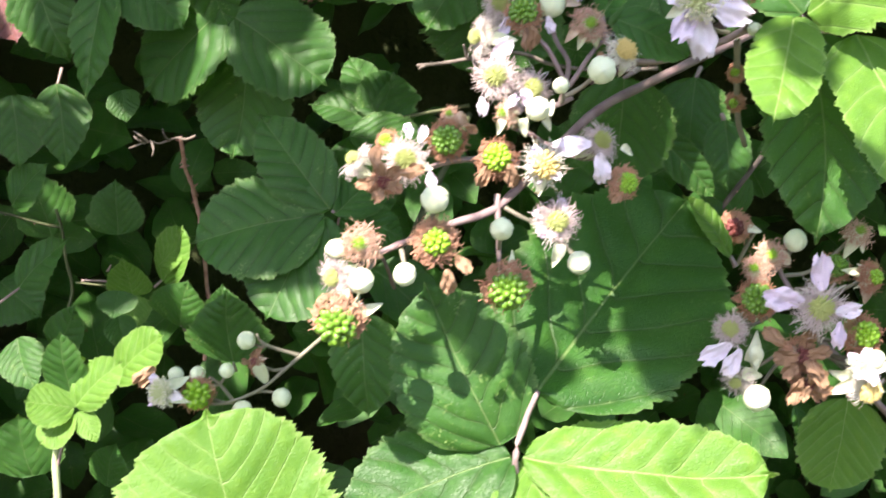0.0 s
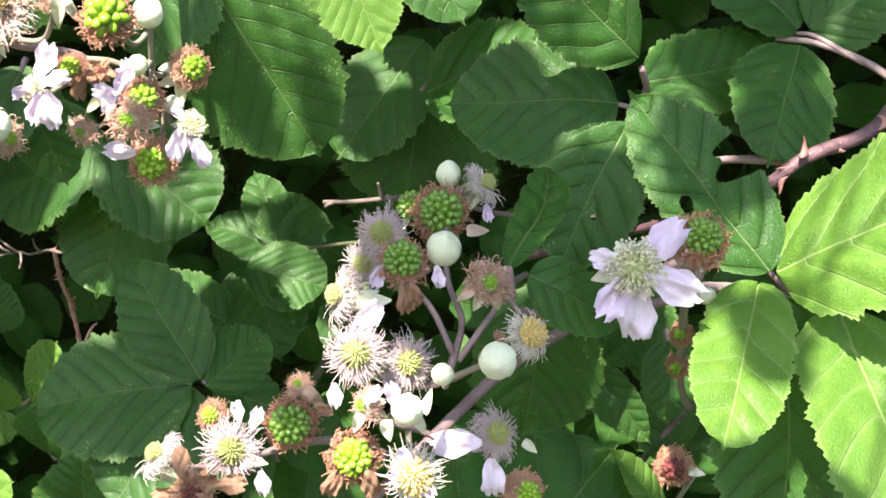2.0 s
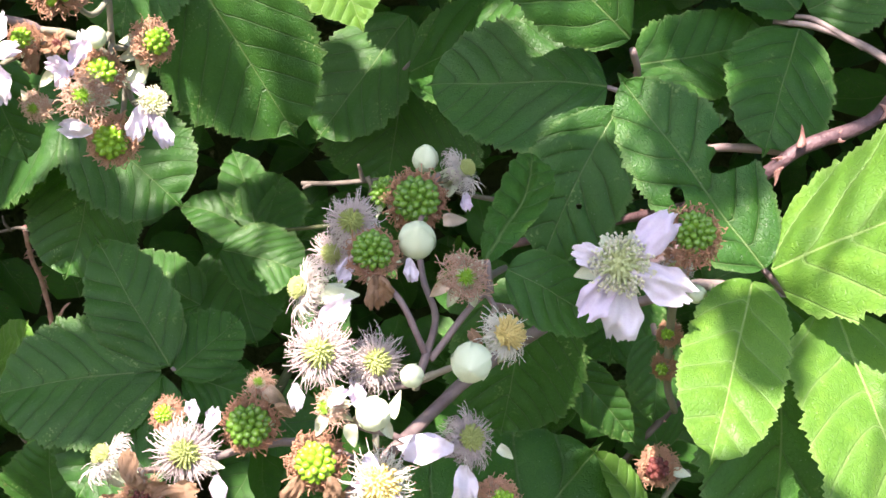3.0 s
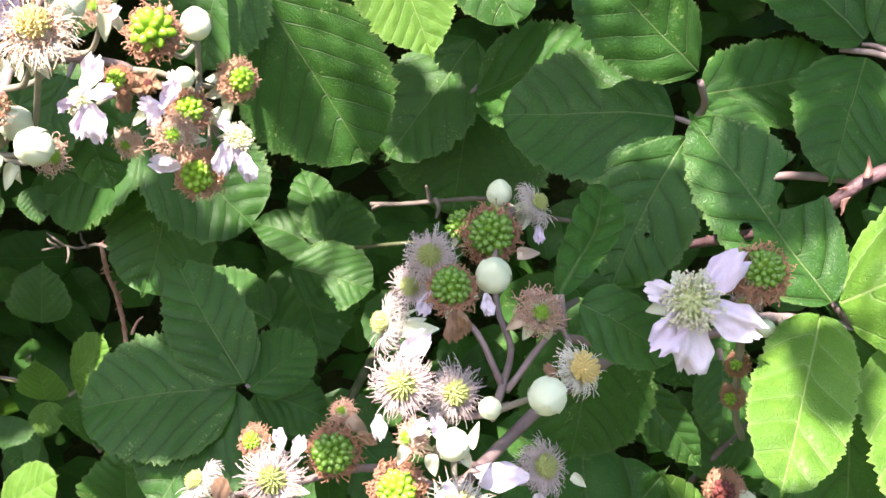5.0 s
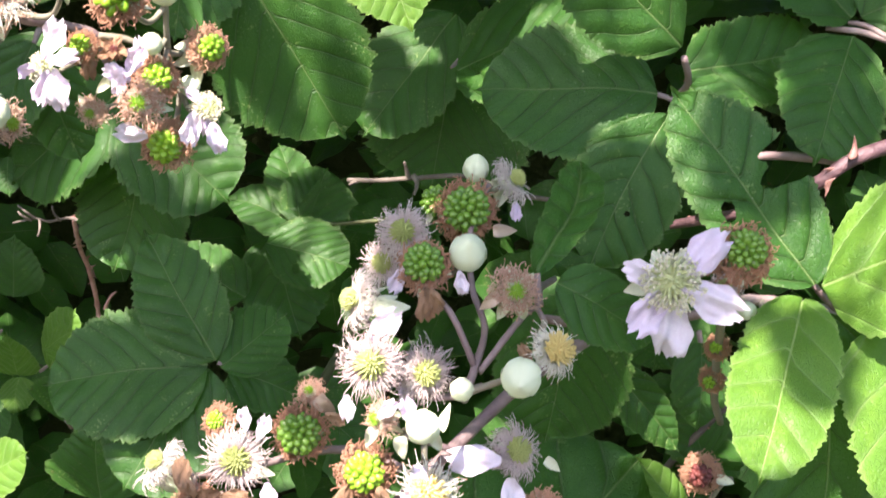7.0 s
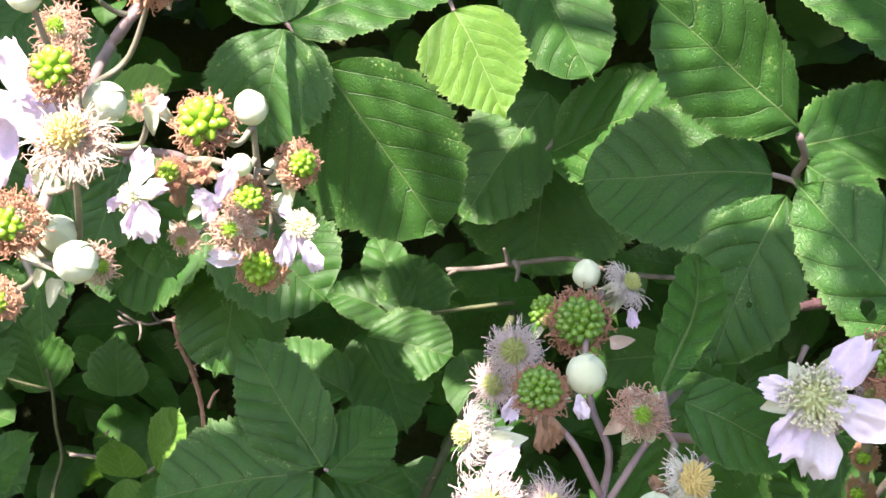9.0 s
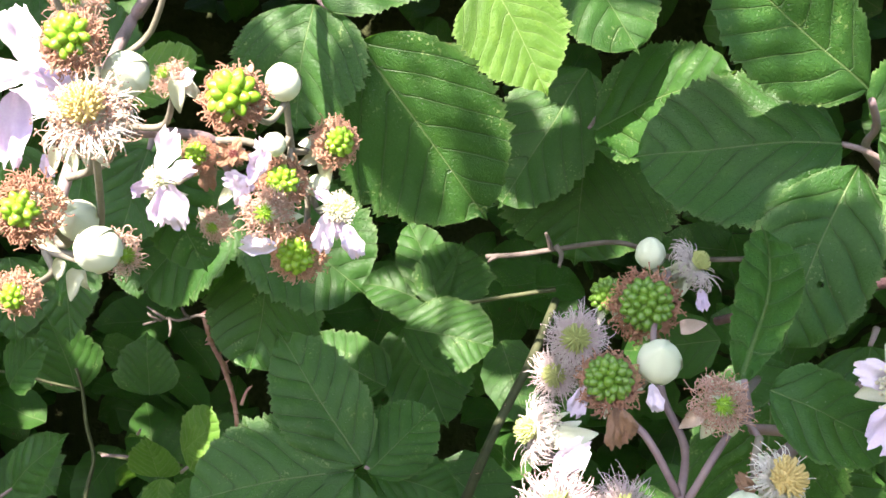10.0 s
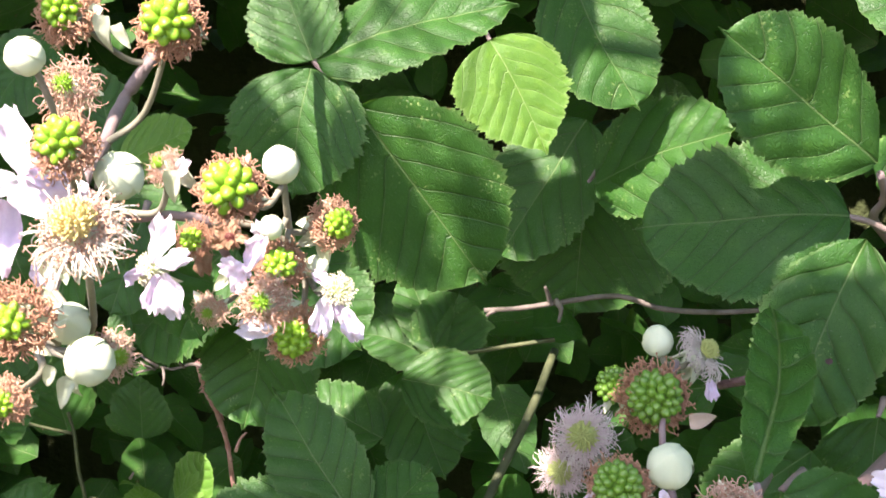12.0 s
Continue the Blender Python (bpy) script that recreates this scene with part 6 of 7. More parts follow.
loose_petal(cluster, (0.089, 0.361, 1.02), (-0.4856, 0, -0.8742), (0, -0.9701, 0.2425), 0.0074, seed=4)
loose_sepal(cluster, (0.097, 0.364, 1.023), (0.4472, 0, 0.8944), (0, -0.9701, 0.2425), 0.0080, seed=3)
loose_sepal(cluster, (0.097, 0.363, 1.02), (0.2873, 0, -0.9578), (0, -0.9701, 0.2425), 0.0077, seed=0)
loose_sepal(cluster, (0.096, 0.363, 1.015), (0.9487, 0, -0.3162), (0, -0.9701, 0.2425), 0.0068, seed=1)
spent_flower(cluster, (0.091, 0.364, 1.013), (-0.5185, -0.8296, -0.2074), 0.0096, (0.1191, 0.3782, 1.0256), seed=818, white=True)
bud(cluster, (0.097, 0.362, 1.008), (0, -0.9806, -0.1961), 0.0085, (0.1200, 0.3780, 1.0240), seed=819)
dead_flower(cluster, (0.11, 0.36, 1.022), (0, -0.9988, 0.0499), 0.0175, (0.1191, 0.3782, 1.0256), seed=820)
dead_flower(cluster, (0.113, 0.362, 1.012), (0.0976, -0.9759, -0.1952), 0.0149, (0.1200, 0.3780, 1.0240), seed=821)
loose_petal(cluster, (0.103, 0.363, 1.027), (-0.7071, 0, 0.7071), (0, -0.9701, 0.2425), 0.0061, True, seed=2)
loose_petal(cluster, (0.114, 0.357, 1.017), (0.3714, 0, -0.9285), (0, -0.9701, 0.2425), 0.0066, True, seed=3)
loose_petal(cluster, (0.108, 0.358, 1.011), (-0.2873, 0, -0.9578), (0, -0.9701, 0.2425), 0.0066, True, seed=4)
green_berry(cluster, (0.13, 0.36, 1.028), (0.1535, -0.921, 0.3582), 0.0130, (0.1200, 0.3780, 1.0240), seed=825, drupelets=28, face=0.28)
flower(cluster, (0.126, 0.352, 1.02), (0.0953, -0.9535, 0.286), 0.0145, (0.1200, 0.3780, 1.0240), seed=826, tilt=40, petals=0.9)
bud(cluster, (0.13, 0.352, 1.022), (0.3015, -0.9045, 0.3015), 0.0062, (0.1200, 0.3780, 1.0240), seed=827)
spent_flower(cluster, (0.129, 0.353, 1.012), (0.2063, -0.9283, -0.3094), 0.0114, (0.1227, 0.3798, 1.0212), seed=828, gold=True)
loose_sepal(cluster, (0.122, 0.357, 1.012), (-0.9363, 0, -0.3511), (0, -0.9701, 0.2425), 0.0067, seed=1)
loose_sepal(cluster, (0.123, 0.358, 1.015), (-0.9487, 0, 0.3162), (0, -0.9701, 0.2425), 0.0064, seed=2)
spent_flower(cluster, (0.132, 0.374, 1.058), (0.0995, -0.796, 0.597), 0.0107, (0.1105, 0.3831, 1.0426), seed=831, rust=True)
loose_sepal(cluster, (0.13, 0.375, 1.053), (-0.1961, 0, -0.9806), (0, -0.9701, 0.2425), 0.0072, seed=0)
green_berry(cluster, (0.136, 0.37, 1.044), (0.5185, -0.8296, 0.2074), 0.0100, (0.1156, 0.3792, 1.0321), seed=833, drupelets=20, face=0.22)
loose_sepal(cluster, (0.131, 0.373, 1.045), (-0.995, 0, 0.0995), (0, -0.9701, 0.2425), 0.0056, seed=2)
green_berry(cluster, (0.127, 0.38, 1.046), (0, -0.848, 0.53), 0.0102, (0.1125, 0.3806, 1.0381), seed=835)
loose_sepal(cluster, (0.134, 0.372, 1.038), (0.1961, 0, -0.9806), (0, -0.9701, 0.2425), 0.0063, True, seed=0)

# the small cluster of buds low in the hedge
cluster = thing("flower_cluster", (-0.055, 0.5, 0.996), "small bramble flower cluster of round buds and one opening flower", "flower cluster")
line = [(-0.037, 0.52, 1.007), (-0.055, 0.5, 0.996), (-0.068, 0.49, 0.987), (-0.078, 0.485, 0.98), (-0.092, 0.48, 0.976), (-0.103, 0.478, 0.977)]
stem("stem", cluster, line, 0.001, 0.0007, STALK_GREEN, "pale green downy flower stem")
line = [(-0.061, 0.495, 0.991), (-0.076, 0.49, 0.998), (-0.079, 0.488, 1.003)]
stem("stem", cluster, line, 0.0009, 0.0006, STALK_GREEN)
line = [(-0.089, 0.482, 0.976), (-0.094, 0.48, 0.984), (-0.098, 0.478, 0.988)]
stem("stem", cluster, line, 0.0008, 0.0006, STALK_GREEN)
flower(cluster, (-0.114, 0.465, 0.986), (-0.4767, -0.8581, 0.1907), 0.0241, (-0.103, 0.478, 0.977), seed=452, tilt=-12, petals=0.75, skip=(1, 3))
green_berry(cluster, (-0.102, 0.47, 0.983), (0.099, -0.9901, 0.099), 0.0144, (-0.092, 0.48, 0.976), seed=453, drupelets=22)
bud(cluster, (-0.111, 0.476, 0.99), (-0.303, -0.8081, 0.5051), 0.0064, (-0.095, 0.48, 0.984), seed=454)
bud(cluster, (-0.102, 0.476, 0.99), (0, -0.7526, 0.6585), 0.0063, (-0.095, 0.48, 0.984), seed=455)
bud(cluster, (-0.09, 0.476, 0.991), (0.1961, -0.7845, 0.5883), 0.0063, (-0.095, 0.48, 0.984), seed=456)
bud(cluster, (-0.083, 0.486, 1.001), (-0.2914, -0.8742, 0.3885), 0.0078, (-0.076, 0.49, 0.997), seed=457)
bud(cluster, (-0.069, 0.482, 0.977), (0.2914, -0.8742, -0.3885), 0.0080, (-0.08, 0.485, 0.979), seed=458)
bud(cluster, (-0.085, 0.478, 0.973), (0.1907, -0.8581, -0.4767), 0.0085, (-0.092, 0.48, 0.976), seed=459)
dead_flower(cluster, (-0.08, 0.485, 0.992), (-0.303, -0.8081, 0.5051), 0.0114, (-0.069, 0.49, 0.987), seed=460)
loose_petal(cluster, (-0.13, 0.5, 0.983), (-0.7071, 0, -0.7071), (0, -0.9578, 0.2873), 0.0085, True, seed=1)
loose_sepal(cluster, (-0.076, 0.482, 0.987), (0.4472, 0, -0.8944), (0, -0.9578, 0.2873), 0.0094, seed=2)
leaf = bramble_leaf((-0.251, 0.66, 1.169), "old reddish-brown bramble leaf", [(-0.251, 0.66, 1.169), (-0.236, 0.65, 1.163)])
leaflet(leaf, (-0.233, 0.65, 1.162), (-0.218, 0.63, 1.129), 0.0253, (-0.1, -1, 0.6), mat=OLD, seed=463)
leaf = bramble_leaf((-0.267, 0.7, 0.975), "bramble leaf low in the hedge, half in shade", [(-0.267, 0.7, 0.975), (-0.252, 0.7, 0.985)])
leaflet(leaf, (-0.252, 0.7, 0.985), (-0.22, 0.69, 1.016), 0.0257, (-0.1, -1, 0.6), ragged=0.16, belly=0.6, point=0.95, seed=464)
leaflet(leaf, (-0.26, 0.72, 1.032), (-0.235, 0.71, 1.058), 0.0245, (-0.1, -1, 0.5), ragged=0.16, belly=0.6, point=0.95, seed=465)

# canes and twigs
cane = thing("bramble_cane", (0.159, 0.47, 1.148), "thorny purple bramble cane arching through the leaves", "cane")
line = [(0.296, 0.53, 1.2), (0.221, 0.49, 1.181), (0.177, 0.455, 1.169), (0.161, 0.445, 1.157), (0.141, 0.44, 1.149), (0.131, 0.443, 1.14), (0.12, 0.465, 1.129), (0.1, 0.495, 1.118), (0.068, 0.53, 1.102)]
part_stem = stem("cane_stem", cane, line, 0.0025, 0.0015, CANE, "purple thorny bark")
thorns(part_stem, line, 8, 0.0042, 466)
piece("thorn", THORN_MESH, part_stem, facing((0.14, 0.438, 1.15), (-0.0976, -0.1952, 0.9759), 0.0062))
piece("thorn", THORN_MESH, part_stem, facing((0.166, 0.445, 1.159), (-0.4767, -0.1907, 0.8581), 0.0045))
piece("thorn", THORN_MESH, part_stem, facing((0.175, 0.452, 1.167), (0.2762, -0.2762, -0.9206), 0.004))
piece("thorn", THORN_MESH, part_stem, facing((0.134, 0.44, 1.142), (0.1826, -0.3651, -0.9129), 0.004))
line = [(0.183, 0.47, 1.169), (0.174, 0.485, 1.178), (0.16, 0.495, 1.184), (0.148, 0.5, 1.185)]
part_stem = stem("side_stem", cane, line, 0.0015, 0.0009, STALK)
thorns(part_stem, line, 3, 0.002, 467)
line = [(0.146, 0.464, 1.146), (0.13, 0.47, 1.146), (0.114, 0.476, 1.145), (0.098, 0.47, 1.159), (0.098, 0.462, 1.166), (0.094, 0.452, 1.173)]
part_stem = stem("side_stem", cane, line, 0.0014, 0.001, STALK)
thorns(part_stem, line, 2, 0.002, 468)
twig = thing("dead_twig", (0.043, 0.62, 1.114), "bare grey twig with a broken side shoot", "twig")
line = [(0.121, 0.66, 1.104), (0.091, 0.645, 1.104), (0.062, 0.63, 1.108), (0.042, 0.622, 1.115), (0.019, 0.62, 1.113), (0.004, 0.62, 1.111), (-0.01, 0.622, 1.11)]
part_stem = stem("twig_stem", twig, line, 0.0011, 0.0010, TWIG)
thorns(part_stem, line, 4, 0.0014, 469)
line = [(0.018, 0.62, 1.114), (0.02, 0.617, 1.111), (0.019, 0.612, 1.107)]
stem("side_twig", twig, line, 0.0014, 0.0006, TWIG)
line = [(0.016, 0.62, 1.113), (0.015, 0.618, 1.117), (0.014, 0.616, 1.12)]
stem("side_twig", twig, line, 0.0012, 0.0006, TWIG)
line = [(-0.005, 0.622, 1.11), (-0.008, 0.62, 1.109), (-0.009, 0.62, 1.108)]
stem("side_twig", twig, line, 0.0009, 0.0006, TWIG)
twig = thing("red_twig", (-0.156, 0.76, 1.043), "thin reddish dead twig with short broken shoots", "twig")
line = [(-0.152, 0.705, 1.071), (-0.153, 0.715, 1.06), (-0.155, 0.728, 1.05), (-0.154, 0.74, 1.038), (-0.155, 0.75, 1.029), (-0.155, 0.76, 1.016), (-0.155, 0.765, 1.002), (-0.157, 0.78, 0.969), (-0.156, 0.78, 0.946), (-0.16, 0.77, 0.918)]
part_stem = stem("twig_stem", twig, line, 0.0012, 0.0014, REDTWIG, "", 8, 0.4)
thorns(part_stem, line, 16, 0.0038, 470)
line = [(-0.151, 0.762, 1.01), (-0.147, 0.758, 1.018), (-0.143, 0.755, 1.022)]
stem("side_twig", twig, line, 0.001, 0.0005, REDTWIG)
line = [(-0.142, 0.7, 1.072), (-0.148, 0.702, 1.07), (-0.154, 0.702, 1.071), (-0.164, 0.705, 1.068), (-0.171, 0.705, 1.069), (-0.184, 0.71, 1.065)]
stem("side_twig", twig, line, 0.0009, 0.0006, TWIG)
line = [(-0.158, 0.704, 1.069), (-0.16, 0.7, 1.073), (-0.161, 0.7, 1.077)]
stem("side_twig", twig, line, 0.0008, 0.0005, TWIG)
line = [(-0.173, 0.705, 1.068), (-0.176, 0.7, 1.071), (-0.178, 0.7, 1.073)]
stem("side_twig", twig, line, 0.0008, 0.0005, TWIG)
line = [(-0.171, 0.705, 1.069), (-0.174, 0.7, 1.073), (-0.178, 0.7, 1.076)]
stem("side_twig", twig, line, 0.0008, 0.0005, TWIG)
line = [(-0.169, 0.705, 1.069), (-0.167, 0.7, 1.065), (-0.168, 0.7, 1.061)]
stem("side_twig", twig, line, 0.0008, 0.0005, TWIG)
stalk = thing("green_stem", (-0.257, 0.82, 1.002), "thin green stem branching in the shade", "stem")
line = [(-0.326, 0.8, 1.021), (-0.3, 0.81, 1.016), (-0.282, 0.815, 1.009), (-0.264, 0.82, 1.003)]
part_stem = stem("stem_part", stalk, line, 0.0008, 0.001, STALK_SHADED)
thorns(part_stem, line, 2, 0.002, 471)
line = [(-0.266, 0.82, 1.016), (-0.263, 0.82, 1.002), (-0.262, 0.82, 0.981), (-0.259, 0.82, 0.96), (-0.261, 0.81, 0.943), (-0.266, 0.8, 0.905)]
stem("stem_part", stalk, line, 0.0010, 0.0014, STALK_SHADED)
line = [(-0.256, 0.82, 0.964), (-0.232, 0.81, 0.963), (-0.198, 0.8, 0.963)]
stem("stem_part", stalk, line, 0.0008, 0.0006, STALK_SHADED)
stalk = thing("green_stem", (-0.203, 0.59, 0.895), "pale sunlit upright stem with small thorns", "stem")
line = [(-0.207, 0.6, 0.821), (-0.203, 0.59, 0.894), (-0.202, 0.59, 0.919), (-0.195, 0.588, 0.938), (-0.19, 0.59, 0.952)]
part_stem = stem("stem_part", stalk, line, 0.0024, 0.0012, STALK_SUNLIT)
thorns(part_stem, line, 4, 0.003, 472)
stalk = thing("green_stem", (-0.006, 0.62, 1.041), "dull green stem in the shade under the leaves", "stem")
line = [(-0.021, 0.62, 1.008), (-0.007, 0.63, 1.038), (0.007, 0.65, 1.061), (0.018, 0.68, 1.081)]
part_stem = stem("stem_part", stalk, line, 0.0022, 0.0018, STALK_SHADED)
thorns(part_stem, line, 3, 0.003, 473)
line = [(0.018, 0.68, 1.086), (-0.003, 0.68, 1.083), (-0.023, 0.68, 1.08)]
stem("stem_part", stalk, line, 0.0011, 0.0009, STALK_SHADED)

# an unseen overhanging cane, added above the view; its leaves are placed to dapple the light
shade_spray = thing("bramble_cane", (-1.25, 0.8, 0), "added unseen cane whose leaves cast dappled shade on the flowers", "cane")
stem("cane_stem", shade_spray, [(-1.25, 0.8, 0), (-0.95, 0.55, 1.1), (-0.6, 0.3, 1.6), (-0.25, 0.15, 1.74), (0.05, 0.1, 1.76), (0.35, 0.12, 1.68), (0.5, 0.2, 1.55)], 0.0055, 0.003, CANE)
stem("leaf_stalk", shade_spray, [(0.05, 0.1, 1.76), (0.0316, 0.1152, 1.7274), (0.0131, 0.1304, 1.6549)], 0.0012, 0.0009, STALK)
leaflet(shade_spray, (0.0131, 0.1304, 1.6549), (-0.0449, 0.1304, 1.6589), 0.0370, (-0.2615, -0.6159, 0.7431), point=0.6, seed=474)
stem("leaf_stalk", shade_spray, [(0.05, 0.1, 1.76), (0.0158, 0.1075, 1.6966), (-0.0184, 0.1151, 1.5932)], 0.0012, 0.0009, STALK)
leaflet(shade_spray, (-0.0184, 0.1151, 1.5932), (0.0066, 0.1101, 1.5642), 0.0386, (-0.2615, -0.6159, 0.7431), point=0.6, seed=475)
stem("leaf_stalk", shade_spray, [(0.05, 0.1, 1.76), (0.0548, 0.1175, 1.7006), (0.0596, 0.1351, 1.6012)], 0.0012, 0.0009, STALK)
leaflet(shade_spray, (0.0596, 0.1351, 1.6012), (0.0176, 0.1451, 1.6102), 0.0361, (-0.2615, -0.6159, 0.7431), point=0.6, seed=476)
stem("leaf_stalk", shade_spray, [(-0.25, 0.15, 1.74), (-0.1842, 0.1007, 1.6214), (-0.1185, 0.0513, 1.4627)], 0.0012, 0.0009, STALK)
leaflet(shade_spray, (-0.1185, 0.0513, 1.4627), (-0.1265, 0.0493, 1.4467), 0.0116, (-0.2615, -0.6159, 0.7431), point=0.6, seed=477)
stem("leaf_stalk", shade_spray, [(0.05, 0.1, 1.76), (0.0507, 0.1118, 1.6839), (0.0514, 0.1236, 1.5679)], 0.0012, 0.0009, STALK)
leaflet(shade_spray, (0.0514, 0.1236, 1.5679), (0.0124, 0.1186, 1.5469), 0.0174, (-0.2615, -0.6159, 0.7431), point=0.6, seed=479)
stem("leaf_stalk", shade_spray, [(-0.25, 0.15, 1.74), (-0.214, 0.2041, 1.7094), (-0.1781, 0.2581, 1.6387)], 0.0012, 0.0009, STALK)
leaflet(shade_spray, (-0.1781, 0.2581, 1.6387), (-0.1481, 0.2581, 1.6247), 0.0203, (-0.2615, -0.6159, 0.7431), point=0.6, seed=480)
stem("leaf_stalk", shade_spray, [(0.05, 0.1, 1.76), (-0.0154, 0.081, 1.6633), (-0.0807, 0.062, 1.5266)], 0.0012, 0.0009, STALK)
leaflet(shade_spray, (-0.0807, 0.062, 1.5266), (-0.1177, 0.052, 1.4846), 0.0374, (-0.2615, -0.6159, 0.7431), point=0.6, seed=481)
stem("leaf_stalk", shade_spray, [(-0.25, 0.15, 1.74), (-0.1809, 0.101, 1.6428), (-0.1117, 0.052, 1.5056)], 0.0012, 0.0009, STALK)
leaflet(shade_spray, (-0.1117, 0.052, 1.5056), (-0.0957, 0.037, 1.4806), 0.0181, (-0.2615, -0.6159, 0.7431), point=0.6, seed=482)
stem("leaf_stalk", shade_spray, [(-0.25, 0.15, 1.74), (-0.2405, 0.2291, 1.6279), (-0.2311, 0.3081, 1.4757)], 0.0012, 0.0009, STALK)
leaflet(shade_spray, (-0.2311, 0.3081, 1.4757), (-0.2151, 0.3081, 1.5007), 0.0201, (-0.2615, -0.6159, 0.7431), point=0.6, seed=484)
stem("leaf_stalk", shade_spray, [(0.05, 0.1, 1.76), (-0.0099, 0.1106, 1.6794), (-0.0698, 0.1212, 1.5587)], 0.0012, 0.0009, STALK)
leaflet(shade_spray, (-0.0698, 0.1212, 1.5587), (-0.1118, 0.1212, 1.5637), 0.0272, (-0.2615, -0.6159, 0.7431), point=0.6, seed=485)
stem("leaf_stalk", shade_spray, [(0.05, 0.1, 1.76), (-0.0119, 0.1006, 1.6614), (-0.0738, 0.1012, 1.5227)], 0.0012, 0.0009, STALK)
leaflet(shade_spray, (-0.0738, 0.1012, 1.5227), (-0.0508, 0.1112, 1.5607), 0.0312, (-0.2615, -0.6159, 0.7431), point=0.6, seed=486)
stem("leaf_stalk", shade_spray, [(0.05, 0.1, 1.76), (0.022, 0.0899, 1.6757), (-0.006, 0.0797, 1.5514)], 0.0012, 0.0009, STALK)
leaflet(shade_spray, (-0.006, 0.0797, 1.5514), (-0.049, 0.0547, 1.5264), 0.0308, (-0.2615, -0.6159, 0.7431), point=0.6, seed=487)
stem("leaf_stalk", shade_spray, [(0.05, 0.1, 1.76), (0.0282, 0.1114, 1.707), (0.0064, 0.1228, 1.614)], 0.0012, 0.0009, STALK)
leaflet(shade_spray, (0.0064, 0.1228, 1.614), (-0.0426, 0.1328, 1.605), 0.0373, (-0.2615, -0.6159, 0.7431), point=0.6, seed=488)
stem("leaf_stalk", shade_spray, [(-0.25, 0.15, 1.74), (-0.2104, 0.1702, 1.6429), (-0.1709, 0.1904, 1.5059)], 0.0012, 0.0009, STALK)
leaflet(shade_spray, (-0.1709, 0.1904, 1.5059), (-0.2499, 0.2004, 1.5129), 0.0656, (-0.2615, -0.6159, 0.7431), point=0.6, seed=489)
stem("leaf_stalk", shade_spray, [(-0.25, 0.15, 1.74), (-0.2139, 0.1652, 1.6259), (-0.1779, 0.1804, 1.4719)], 0.0012, 0.0009, STALK)
leaflet(shade_spray, (-0.1779, 0.1804, 1.4719), (-0.2699, 0.1854, 1.4789), 0.0452, (-0.2615, -0.6159, 0.7431), point=0.6, seed=490)
stem("leaf_stalk", shade_spray, [(-0.25, 0.15, 1.74), (-0.2404, 0.1777, 1.6554), (-0.2309, 0.2054, 1.5309)], 0.0012, 0.0009, STALK)
leaflet(shade_spray, (-0.2309, 0.2054, 1.5309), (-0.2689, 0.2104, 1.5559), 0.0394, (-0.2615, -0.6159, 0.7431), point=0.6, seed=491)
stem("leaf_stalk", shade_spray, [(0.05, 0.1, 1.76), (0.0171, 0.071, 1.6438), (-0.0157, 0.042, 1.4876)], 0.0012, 0.0009, STALK)
leaflet(shade_spray, (-0.0157, 0.042, 1.4876), (-0.0347, 0.047, 1.4926), 0.0183, (-0.2615, -0.6159, 0.7431), point=0.6, seed=492)
stem("leaf_stalk", shade_spray, [(0.05, 0.1, 1.76), (0.0136, 0.071, 1.6473), (-0.0227, 0.042, 1.4946)], 0.0012, 0.0009, STALK)
leaflet(shade_spray, (-0.0227, 0.042, 1.4946), (-0.0287, 0.032, 1.4746), 0.0143, (-0.2615, -0.6159, 0.7431), point=0.6, seed=493)
stem("leaf_stalk", shade_spray, [(0.05, 0.1, 1.76), (0.0276, 0.076, 1.6108), (0.0053, 0.052, 1.4216)], 0.0012, 0.0009, STALK)
leaflet(shade_spray, (0.0053, 0.052, 1.4216), (-0.0447, 0.052, 1.3956), 0.0269, (-0.2615, -0.6159, 0.7431), point=0.6, seed=494)
stem("leaf_stalk", shade_spray, [(-0.25, 0.15, 1.74), (-0.305, 0.1841, 1.6889), (-0.3601, 0.2181, 1.5977)], 0.0012, 0.0009, STALK)
leaflet(shade_spray, (-0.3601, 0.2181, 1.5977), (-0.2701, 0.2081, 1.5727), 0.0573, (-0.2615, -0.6159, 0.7431), point=0.6, seed=495)
stem("leaf_stalk", shade_spray, [(-0.6, 0.3, 1.6), (-0.5135, 0.3191, 1.5389), (-0.4271, 0.3381, 1.4377)], 0.0012, 0.0009, STALK)
leaflet(shade_spray, (-0.4271, 0.3381, 1.4377), (-0.3161, 0.3181, 1.4247), 0.0564, (-0.2615, -0.6159, 0.7431), point=0.6, seed=497)
stem("leaf_stalk", shade_spray, [(-0.25, 0.15, 1.74), (-0.2223, 0.1414, 1.7005), (-0.1946, 0.1328, 1.621)], 0.0012, 0.0009, STALK)
leaflet(shade_spray, (-0.1946, 0.1328, 1.621), (-0.1736, 0.1328, 1.576), 0.0172, (-0.2615, -0.6159, 0.7431), point=0.6, seed=498)
stem("leaf_stalk", shade_spray, [(-0.25, 0.15, 1.74), (-0.2063, 0.1414, 1.6965), (-0.1626, 0.1328, 1.613)], 0.0012, 0.0009, STALK)
leaflet(shade_spray, (-0.1626, 0.1328, 1.613), (-0.1556, 0.1328, 1.576), 0.0140, (-0.2615, -0.6159, 0.7431), point=0.6, seed=499)
stem("leaf_stalk", shade_spray, [(0.05, 0.1, 1.76), (-0.0129, 0.1096, 1.6879), (-0.0758, 0.1192, 1.5757)], 0.0012, 0.0009, STALK)
